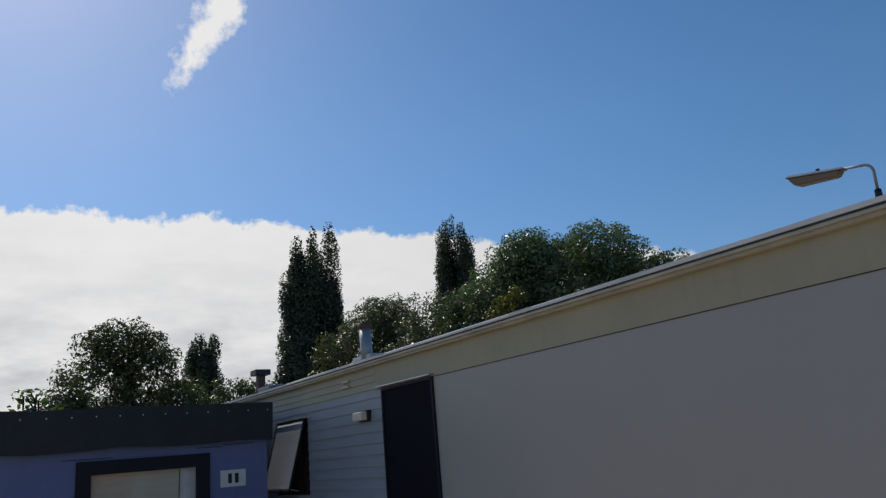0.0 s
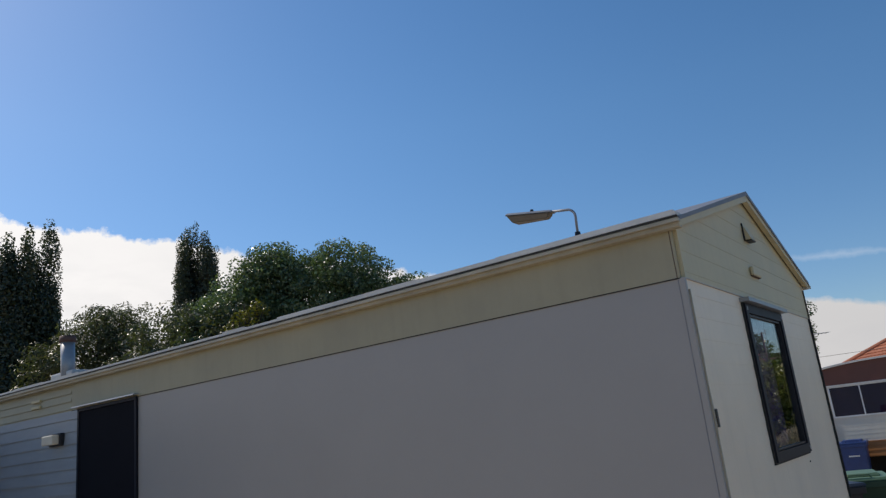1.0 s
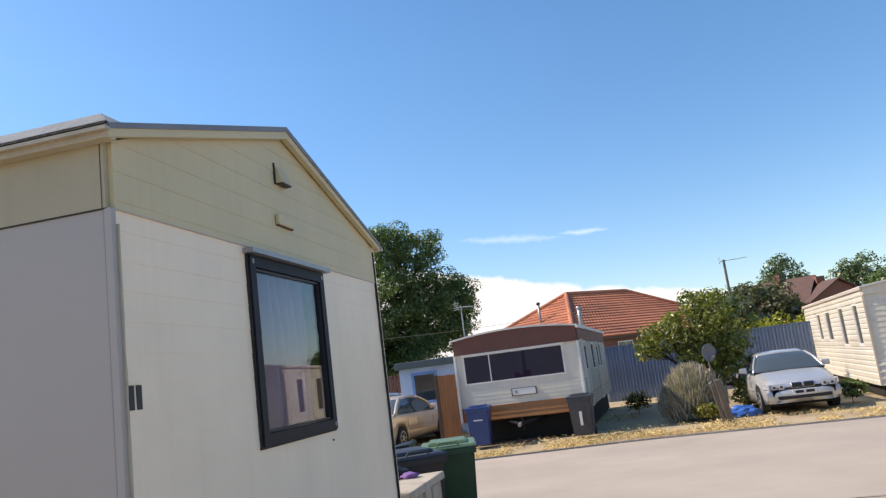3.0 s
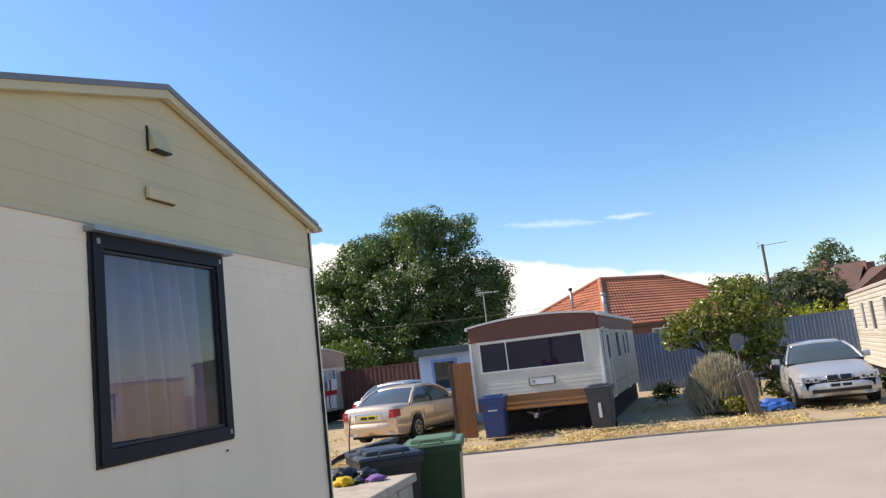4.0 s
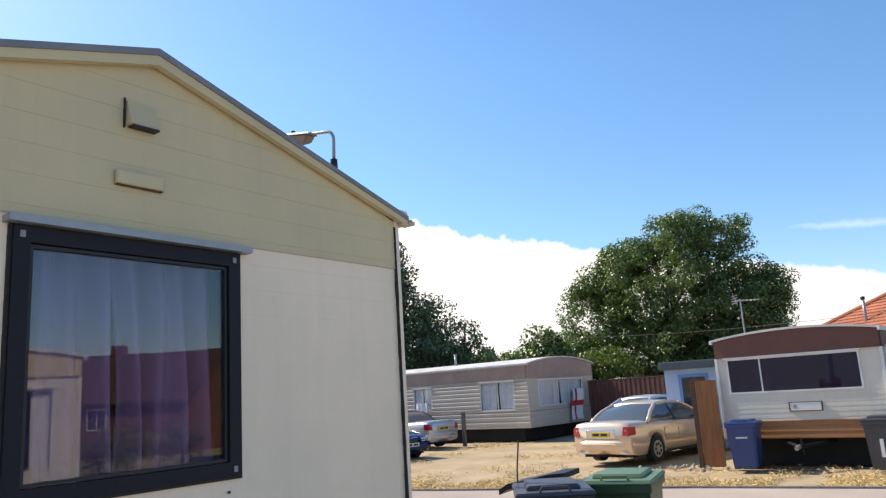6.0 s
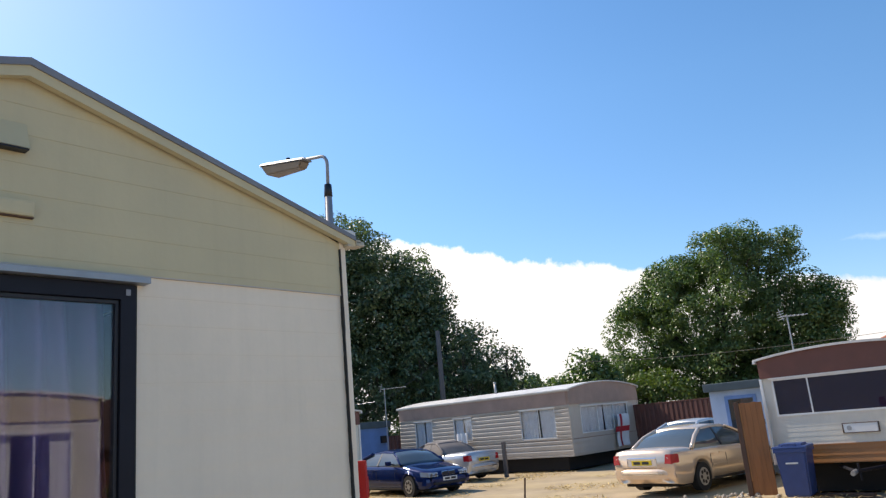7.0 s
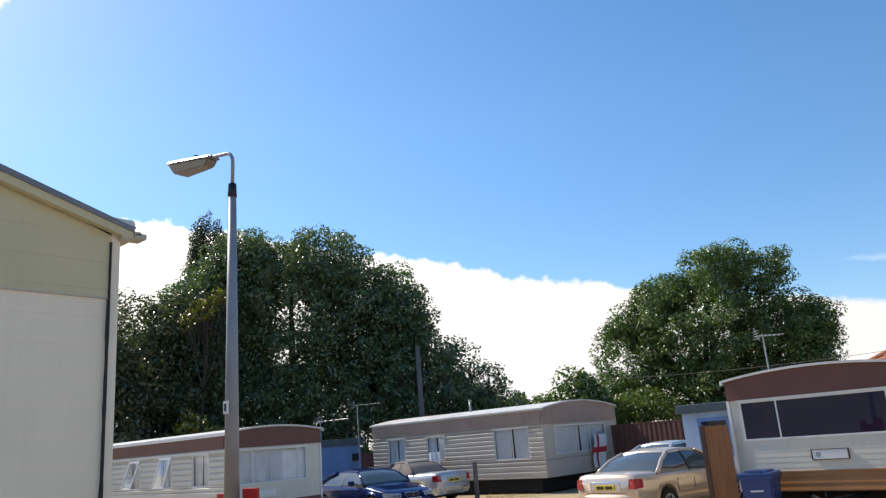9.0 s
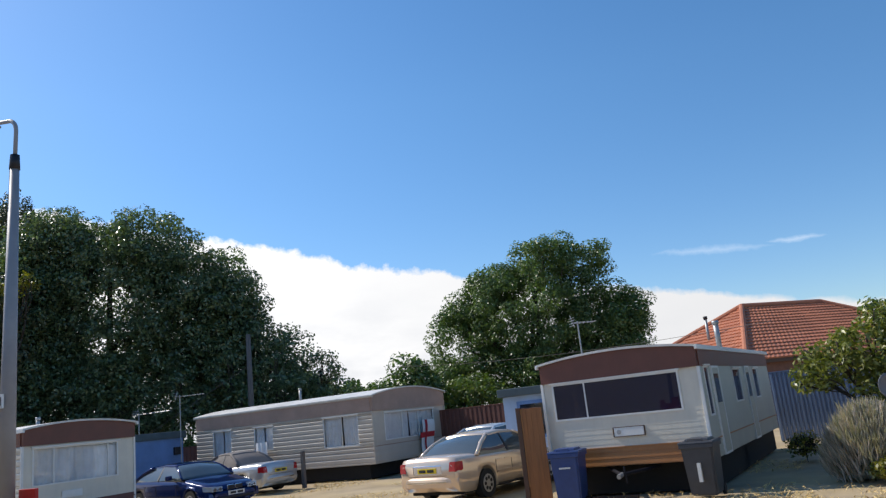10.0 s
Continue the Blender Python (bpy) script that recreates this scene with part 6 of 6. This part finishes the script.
part("roof", box(bmesh.new(), -5.45, -2.5, 21.05, 23.55, 2.2, 2.42, 0.02), TEAL, shed)
window(shed, fs, *SW, MIDBLUE, bar=0.09, curtain=None)

gate = thing("wooden_gate", pose(-2.66, 16.55, 0, 0, 0, 6), "orange-stained wooden gate panel standing upright", "gate")
for k in range(4):
    part("plank", box(bmesh.new(), -0.26 + k * 0.112, -0.26 + k * 0.112 + 0.111, -0.02, 0.02, 0.02, 1.86 - 0.01 * (k % 2), 0.004), WOOD, gate)
part("gate_post", box(bmesh.new(), -0.36, -0.265, -0.05, 0.04, 0.0, 1.88, 0.006), DARKWOOD, gate, "dark stained gate post")
part("edge_strip", box(bmesh.new(), -0.264, -0.235, -0.03, -0.021, 0.3, 1.84, 0.003), ORANGE, gate)
for z in (0.4, 1.4):
    part("rail", box(bmesh.new(), -0.26, 0.19, 0.021, 0.05, z, z + 0.1), DARKWOOD, gate)
tagged(new("timber_offcut", finish("timber_offcut", box(bmesh.new(), -2.25, -0.7, 16.35, 16.5, 0.0, 0.06, 0.01), DARKWOOD)), "dark timber plank lying on the dry grass", "timber")


def slat_fence(name, label, a, b, height, pitch, mat, depth=0.03, rail=True):
    a, b = Vector((*a, 0)), Vector((*b, 0))
    ln, ang = (b - a).length, math.degrees(math.atan2(b.y - a.y, b.x - a.x))
    f = thing(name, pose(a.x, a.y, 0, 0, 0, ang), label, "fence", kind="structure")
    bm = bmesh.new()
    w = pitch * 0.96
    prism(bm, [(0, 0), (w * .3, 0), (w * .42, -depth), (w * .88, -depth), (w, 0), (w, .012), (0, .012)], lambda u, v: (u, v, 0.03), lambda u, v: (u, v, height))
    me = finish("slat", bm, mat)
    for k in range(int(ln / pitch)):
        o = new("slat", me)
        o.parent, o.location = f, (k * pitch, 0, 0)
    if rail:
        part("top_rail", box(bmesh.new(), 0, ln, -depth - .01, .03, height, height + .04), mat, f)
    return f


slat_fence("fence_blue", "blue-grey ribbed sheet metal fence", (1.0, 27.6), (14.0, 27.0), 2.1, 0.12, FENCEBLUE)
slat_fence("fence_red", "red-brown board fence behind the parked cars", (-14.5, 29.4), (-4.6, 27.6), 2.08, 0.22, FENCERED)
slat_fence("fence_back", "dark board fence behind the caravan row", (-32.0, 27.0), (-21.0, 29.0), 1.7, 0.24, FENCERED)

bshed = thing("blue_shed", pose(0, 0, 0), "mid blue hut with a dark felt roof", "hut")
part("front_wall", box(bmesh.new(), -21.05, -21.0, 20.7, 24.2, 0, 2.15), MIDBLUE, bshed)
part("side_wall", box(bmesh.new(), -24, -21.05, 20.7, 20.75, 0, 2.15), MIDBLUE, bshed)
part("side_wall", box(bmesh.new(), -24, -21.05, 24.15, 24.2, 0, 2.15), MIDBLUE, bshed)
part("rear_wall", box(bmesh.new(), -24.05, -24, 20.7, 24.2, 0, 2.15), MIDBLUE, bshed)
part("roof", box(bmesh.new(), -24.15, -20.9, 20.6, 24.3, 2.15, 2.42, 0.02), TEAL, bshed)
part("red_panel", box(bmesh.new(), -21.0, -20.97, 20.95, 21.6, 0.3, 1.5, 0.02), RED, bshed, "red panel")
part("wall_box", box(bmesh.new(), -21.0, -20.9, 23.7, 24.0, 1.5, 1.8, 0.01), BLACK, bshed)

# ---- houses beyond ----
def courses(mat, parent, a, b, c, d, n, name="tile_course"):
    """Overlapping courses of rolled tiles between the eave a-b and the ridge d-c."""
    a, b, c, d = map(Vector, (a, b, c, d))
    up = (b - a).cross(d - a).normalized()
    if up.z < 0:
        up = -up
    along = (b - a).normalized()
    for k in range(n):
        lo, hi = k / n, min((k + 1.12) / n, 1.0)
        p0, p1, q1, q0 = a.lerp(d, lo), b.lerp(c, lo), b.lerp(c, hi), a.lerp(d, hi)
        m = max(2, int((p1 - p0).length / 0.075))
        verts, faces = [], []
        for i in range(m + 1):
            p, q = p0.lerp(p1, i / m), q0.lerp(q1, i / m)
            roll = 0.015 * math.cos((p - a).dot(along) * 6.283 / 0.25)
            verts += [p - up * 0.01, p + up * (0.065 + roll), q + up * (0.012 + roll * 0.6)]
        for i in range(m):
            j = 3 * i
            faces += [(j, j + 3, j + 4, j + 1), (j + 1, j + 4, j + 5, j + 2)]
        me = bpy.data.meshes.new(name)
        me.from_pydata(verts, [], faces)
        me.materials.append(mat)
        new(name, me).parent = parent


def hip_house(m, label, w, d, ze, zr, ridge, roof_mat, wall_mat, n=13):
    """Walls, a hipped roof of real courses, ridge and hip tiles. ridge: its half length along x."""
    h = thing("bungalow", m, label, "house")
    x, y = w / 2, d / 2
    for a in ((-x + .35, x - .35, -y + .35, -y + .6), (-x + .35, x - .35, y - .6, y - .35), (-x + .35, -x + .6, -y + .6, y - .6), (x - .6, x - .35, -y + .6, y - .6)):
        part("wall", box(bmesh.new(), *a, 0, ze - .02), wall_mat, h)
    roof = part("roof", prism(bmesh.new(), [(-x + .1, ze - .05), (x - .1, ze - .05), (ridge, zr - .12), (-ridge, zr - .12)], lambda u, v: (u, -0.05, v), lambda u, v: (u, 0.05, v)), roof_mat, h)
    courses(roof_mat, roof, (-x, -y, ze), (x, -y, ze), (ridge, 0, zr), (-ridge, 0, zr), n)
    courses(roof_mat, roof, (x, y, ze), (-x, y, ze), (-ridge, 0, zr), (ridge, 0, zr), n)
    courses(roof_mat, roof, (-x, y, ze), (-x, -y, ze), (-ridge, -.01, zr), (-ridge, .01, zr), n)
    courses(roof_mat, roof, (x, -y, ze), (x, y, ze), (ridge, .01, zr), (ridge, -.01, zr), n)
    for p, q in (((-ridge, 0, zr + .06), (ridge, 0, zr + .06)), ((-x, -y, ze + .06), (-ridge, 0, zr + .06)), ((x, -y, ze + .06), (ridge, 0, zr + .06)), ((-x, y, ze + .06), (-ridge, 0, zr + .06)), ((x, y, ze + .06), (ridge, 0, zr + .06))):
        part("ridge_tile", cyl(bmesh.new(), p, q, .13, .13, 10), roof_mat, roof)
    part("soffit", box(bmesh.new(), -x + .02, x - .02, -y + .02, -y + .34, ze - .16, ze - .02), DARKWOOD, h)
    wf = lambda u, off, z: (u, -y + .35 - off, z)
    for u in (-x * .45, x * .3):
        window(h, wf, u - .6, u + .6, ze - 1.3, ze - .3, WHITEPAINT, bar=.06, mullions=(u,), curtain=None, pane_mat=CARGLASS)
    return h


bungalow = hip_house(pose(0.9, 44.0, 0, 0, 0, 49), "bungalow with an orange clay tiled hip roof", 14.9, 9.6, 2.78, 5.62, 2.65, TILE, BRICK, 17)
chimney_pipe = part("flue", cyl(bmesh.new(), (-5.3, -0.3, 3.6), (-5.3, -0.3, 5.15), 0.07, 0.07, 12), GALV, bungalow, smooth=True)
part("flue_cap", cyl(bmesh.new(), (-5.3, -0.3, 5.1), (-5.3, -0.3, 5.24), 0.10, 0.10, 12), BLACK, chimney_pipe, smooth=True)


def gable_house(m, label, w, d, ze, zr):
    h = thing("house", m, label, "house", "far brick houses")
    x, y = w / 2, d / 2
    for yy in (-y, y - .25):
        part("gable_wall", prism(bmesh.new(), [(-x, 0), (x, 0), (x, ze), (0, zr - .1), (-x, ze)], lambda u, v: (u, yy, v), lambda u, v: (u, yy + .25, v)), BRICK, h)
    for s in (-1, 1):
        part("wall", box(bmesh.new(), min(s * x, s * (x - .25)), max(s * x, s * (x - .25)), -y + .25, y - .25, 0, ze), BRICK, h)
        bm = bmesh.new()
        hexa(bm, [(s * (x + .3), -y - .3, ze - .25), (s * (x + .3), y + .3, ze - .25), (0, y + .3, zr), (0, -y - .3, zr),
                  (s * (x + .3), -y - .3, ze - .13), (s * (x + .3), y + .3, ze - .13), (0, y + .3, zr + .12), (0, -y - .3, zr + .12)])
        part("roof", bm, BROWNTILE, h)
    wf = lambda u, off, z: (u, -y - off, z)
    ws = lambda u, off, z: (-x - off, u, z)
    for put, u in ((wf, -1.2), (wf, 1.2), (ws, -1.5), (ws, 1.5)):
        window(h, put, u - .5, u + .5, ze - 1.4, ze - .4, WHITEPAINT, bar=.07, mullions=(u,), curtain=None, pane_mat=CARGLASS)
    part("chimney", box(bmesh.new(), -.35, .35, -.3, .3, zr - .5, zr + .6, .02), BRICK, h)
    return h


gable_house(pose(16.0, 67.5, 0, 0, 0, 62), "far brown brick house with brown tiled roof", 6.4, 5.6, 4.2, 6.2)
gable_house(pose(18.8, 65.5, 0, 0, 0, 12), "far brown brick house with brown tiled roof", 4.6, 6, 4.1, 5.5)

# ---- behind the camera, seen mirrored in the window ----
caravan(pose(10.8, 5.25, 0, 0, 0, -90), "white ribbed mobile home facing across the track", 3.2, 8.0, 0.45, 2.95, 0.16, CARAVANWHITE, CARAVANWHITE, 0.95, CREAM, 2.62,
        [(-1.15, 0.2, 1.05, 2.42, (-0.5,), 0.5)], [(1.0, 2.0, 1.2, 2.3)], [], NETTING, rib=0.12)
caravan(pose(21.7, 18.65, 0, 0, 0, 38), "cream static caravan with a white door", 3.1, 7.5, 0.5, 2.6, 0.1, CREAM, CREAM, 0.9, WHITEPAINT, 2.48,
        [], [(4.3, 5.1, 1.2, 2.2, (), 0.6)], [], NETTING, doors=((3.1, 3.75, 0.5, 2.3, "l"),), rib=0.5)
tree((26.0, 27.0, 0), [((0, 0, 4.4), (2.6, 2.6, 2.2)), ((0.8, 0.6, 3.4), (2.4, 2.4, 1.8))], LEAF_OAK, "round green tree behind the cream caravan", clump=0.7, count=120, per_area=30, leaf=0.36, trunk=0.2, fork=1.6, seed=91)
gable_house(pose(36, 22, 0, 0, 0, 60), "dark brick house with brown roof behind the track", 9, 12, 2.6, 5.0)
gable_house(pose(38, 2, 0, 0, 0, 90), "dark brick house with brown roof behind the track", 9, 12, 2.6, 5.0)
# fence and shrubs are unseen, added to fill the window's mirrored view
slat_fence("fence_far", "unseen dark board fence added across the track", (27.0, -20.0), (27.0, 14.0), 1.8, 0.5, FENCERED)
for k in range(5):
    tree((20.5 + (k % 2), 9.5 + k * 1.5, 0), [((0, 0, 0.8), (1.0, 1.0, 0.8))], LEAF_BUSH, "unseen low shrub added across the track", name="shrub", clump=0.3, count=40, per_area=60, leaf=0.14, trunk=0.03, fork=0.2, seed=95 + k, category="shrub", group="garden shrubs")


# ---- poles, aerials, flag and ground litter ----
def aerial(name, label, x, y, z0, z1, boom, ang, elements=6, wood=False):
    """A mast with a yagi aerial."""
    a = thing(name, pose(x, y, 0, 0, 0, ang), label, "aerial")
    part("mast", cyl(bmesh.new(), (0, 0, z0), (0, 0, z1), .07 if wood else .022, .05 if wood else .02, 10), POLEWOOD if wood else GALV, a)
    part("boom", cyl(bmesh.new(), (-.15, 0, z1 - .06), (boom, 0, z1 - .04), .012, .012, 6), GALV, a)
    bm = bmesh.new()
    for k in range(elements):
        u = -.1 + (boom + .05) * k / (elements - 1)
        cyl(bm, (u, -.22 + .01 * k, z1 - .05), (u, .22 - .01 * k, z1 - .05), .008, .008, 5)
    for s in (-1, 1):
        cyl(bm, (-.15, 0, z1 - .05), (-.15, s * .12, z1 + .18 * s), .008, .008, 5)
    for k in range(4):
        z = z1 - .02 + .07 * (k - 1.5)
        cyl(bm, (-.17, -.20, z), (-.17, .20, z), .007, .007, 5)
    part("elements", bm, GALV, a)
    return a


aerial("tv_aerial", "wooden mast with a television aerial above the bushes", 6.45, 30, 0, 5.1, .9, -10, wood=True)
aerial("tv_aerial", "thin aerial mast behind the long caravan", -20.4, 23.55, 0, 3.8, 1.0, 25)
aerial("tv_aerial", "low aerial on the hut roof", -22.6, 23.4, 2.4, 3.3, 1.6, 5)
aerial("tv_aerial", "thin aerial mast behind the white caravan", -3.25, 22.3, 2.42, 4.1, .55, 40)
up = thing("utility_pole", pose(-24.4, 32, 0), "weathered grey utility pole among dark trees", "utility pole")
part("pole", cyl(bmesh.new(), (0, 0, 0), (0, 0, 7.2), .17, .12, 14), POLEWOOD, up, smooth=True)
part("stay_wire", cyl(bmesh.new(), (0.1, 0, 5.6), (-4.6, -3.0, 2.4), .012, .012, 5), POLEWOOD, up)


def wire(label, a, b, sag=0.6, r=0.012):
    cu = bpy.data.curves.new("overhead_wire", "CURVE")
    cu.dimensions, cu.bevel_depth = "3D", r
    sp = cu.splines.new("POLY")
    sp.points.add(16)
    for k, p in enumerate(sp.points):
        s = k / 16
        v = Vector(a).lerp(Vector(b), s)
        p.co = (v.x, v.y, v.z - sag * 4 * s * (1 - s), 1)
    cu.materials.append(POLEWOOD)
    tagged(new("overhead_wire", cu), label, "wire")


wire("thin sagging overhead wire past the oak", (-16.5, 33, 4.5), (1.5, 26, 3.6), .3, .007)

post = thing("fence_post", pose(-13.7, 22.7, 0), "dark leaning fence post by the caravan", "post")
part("post", box(bmesh.new(), -.06, .06, -.06, .06, 0, 1.22, .008), POLEWOOD, post)
cross = thing("hanging_banner", pose(0, 0, 0), "white cloth with a red cross hanging at a window", "flag")
bend = lambda u, off, z: (-11.50 + off + .05 * math.sin(u * 7) + .04 * math.sin(z * 5), u, z)
bm = bmesh.new()
n, mz = 10, 14
cols = [[(bm.verts.new(bend(27.15 + .95 * i / n - .12 * (1 - j / mz), 0, .62 + 1.2 * j / mz)), bm.verts.new(bend(27.15 + .95 * i / n - .12 * (1 - j / mz), -.008, .62 + 1.2 * j / mz))) for j in range(mz + 1)] for i in range(n + 1)]
for a, b in zip(cols, cols[1:]):
    for j in range(mz):
        bm.faces.new((a[j][0], b[j][0], b[j + 1][0], a[j + 1][0]))
        bm.faces.new((a[j][1], a[j + 1][1], b[j + 1][1], b[j][1]))
part("cloth", bm, SHEETCLOTH, cross)
for lo, hi, z0, z1 in ((27.47, 27.68, .62, 1.82), (27.05, 28.10, 1.16, 1.36)):
    bm = bmesh.new()
    cols = []
    for i in range(7):
        u = lo + (hi - lo) * i / 6
        cols.append([(bm.verts.new(bend(u - .12 * (1 - (z0 + (z1 - z0) * j / 10 - .62) / 1.2), .008, z0 + (z1 - z0) * j / 10)), bm.verts.new(bend(u - .12 * (1 - (z0 + (z1 - z0) * j / 10 - .62) / 1.2), .003, z0 + (z1 - z0) * j / 10))) for j in range(11)])
    for a, b in zip(cols, cols[1:]):
        for j in range(10):
            bm.faces.new((a[j][0], b[j][0], b[j + 1][0], a[j + 1][0]))
            bm.faces.new((a[j][1], a[j + 1][1], b[j + 1][1], b[j][1]))
    part("red_stripe", bm, CLOTHRED, cross)
bm = bmesh.new()
drape(bm, lambda u, off, z: (u, 24.22 - off, z), -17.15, -16.6, .85, 1.62, 0.0, 2.5, .03, 6)
tagged(new("hanging_cloth", finish("hanging_cloth", bm, SHEETCLOTH)), "white cloth hanging out of a caravan window", "cloth")
for k, (u0, u1, z0, z1) in enumerate(((2.5, 3.1, 1.3, 2.1), (4.2, 4.75, 1.3, 2.08), (5.9, 6.4, 1.3, 2.06))):
    tl = radians(16 + 3 * k)
    flap = lambda u, off, z: (-1.55 - .05 - off - (z1 - z) * math.sin(tl), u, z1 - (z1 - z) * math.cos(tl))
    sh = part("propped_sash", frame_bars(bmesh.new(), flap, u0 + .01, u1 - .01, z0, z1, .03, -.01, .015), WHITEPAINT, C)
    part("pane", slab(bmesh.new(), flap, u0 + .04, u1 - .04, z0 + .03, z1 - .03, -.003, .003), PANE, sh)
stump = thing("timber_post", pose(3.95, 16.0, 0, 0, -9, 0), "leaning weathered timber post in dry grass", "post")
part("post", box(bmesh.new(), -.09, .05, -.06, .06, -0.05, .98, .012), OLDWOOD, stump)
part("brace", box(bmesh.new(), -.20, -.11, -.02, .06, -0.05, .90, .012), OLDWOOD, stump)


def dish(m, label, radius, pole):
    """A shallow dish on its pole, with its feed arm; the dish looks along -y."""
    d = thing("satellite_dish", m, label, "satellite dish")
    part("pole", cyl(bmesh.new(), pole, (0, 0.05, 0), .022, .022, 10), POLEWOOD, d)
    bm, rings = bmesh.new(), []
    for off in (0.0, 0.012):
        for q in (0.02, 0.35, 0.7, 1.0):
            rings.append([bm.verts.new((q * radius * .9 * math.cos(k * math.tau / 24), off - 0.10 * q * q * radius / .3, q * radius * math.sin(k * math.tau / 24))) for k in range(24)])
    for a, b in ((0, 1), (1, 2), (2, 3), (3, 7), (7, 6), (6, 5), (5, 4)):
        for k in range(24):
            bm.faces.new((rings[a][k], rings[a][(k + 1) % 24], rings[b][(k + 1) % 24], rings[b][k]))
    bm.faces.new(rings[0])
    bm.faces.new(rings[4][::-1])
    part("reflector", bm, DISHGREY, d, smooth=True)
    arm = part("feed_arm", cyl(bmesh.new(), (0, -.02, -radius * .9), (0, -.32, -.05), .01, .01, 6), GALV, d)
    part("feed_head", cyl(bmesh.new(), (0, -.36, -.03), (0, -.28, -.06), .025, .025, 10), BLACK, arm)


dish(pose(3.72, 16.35, 1.60, 0, 0, 30), "grey satellite dish on a leaning pole by the bushes", .21, (.22, .02, -1.62))
dish(pose(6.35, 29.9, 3.2, 0, 0, 60), "dark satellite dish on the aerial mast", .34, (.1, .1, -.1))
bm = bmesh.new()
bmesh.ops.create_icosphere(bm, subdivisions=4, radius=.5)
for v in bm.verts:
    v.co = Vector((v.co.x * .8, v.co.y * .5, max(v.co.z * .38, -.05))) * (1 + .35 * noise.noise(v.co * 5))
    v.co += Vector((4.35, 17.1, .05))
tagged(new("tarpaulin", finish("tarpaulin", bm, TARP)), "crumpled blue tarpaulin on the ground", "tarpaulin")
rng = np.random.default_rng(5)


def litter(name, label, x, y, size, mat, slim, z0=0.0, z1=0.07, tilt=0.0):
    z = rng.uniform(z0, z1, len(x))
    me = leaf_mesh(name, np.stack([x, y, z], 1), np.tile([0.0, -tilt, 1.0], (len(x), 1)), size, mat, rng, slim)
    tagged(new(name, me), label, "dry grass", kind="stuff")


x = rng.uniform(-12, 9, 26000)
y = np.array([kerb_y(a) for a in x]) + .1 + np.abs(rng.normal(0, 1.0, len(x)))
keep = np.array([noise.noise((a * .9, b * .9, 0)) > -.12 for a, b in zip(x, y)])
litter("dry_grass", "straw-yellow dry grass along the kerb", x[keep], y[keep], .13, STRAW, .10)
x, y = rng.uniform(-20, 2, 16000), rng.uniform(14.5, 24, 16000)
keep = np.array([noise.noise((a * .35, b * .5, 4)) > .08 for a, b in zip(x, y)])
litter("dry_grass", "patches of flattened straw on the yard", x[keep], y[keep], .16, STRAW, .10, 0, .03)
rubble = thing("rubble", pose(0, 0, 0), "small heap of pale stones by the gate", "stones")
for k in range(26):
    bm = bmesh.new()
    bmesh.ops.create_icosphere(bm, subdivisions=1, radius=rng.uniform(.02, .055))
    o = Vector((-3.2 + rng.normal(0, .35), 16.45 + rng.normal(0, .22), .03))
    for v in bm.verts:
        v.co = v.co * rng.uniform(.8, 1.2) + o
    part("stone", bm, STONE, rubble)
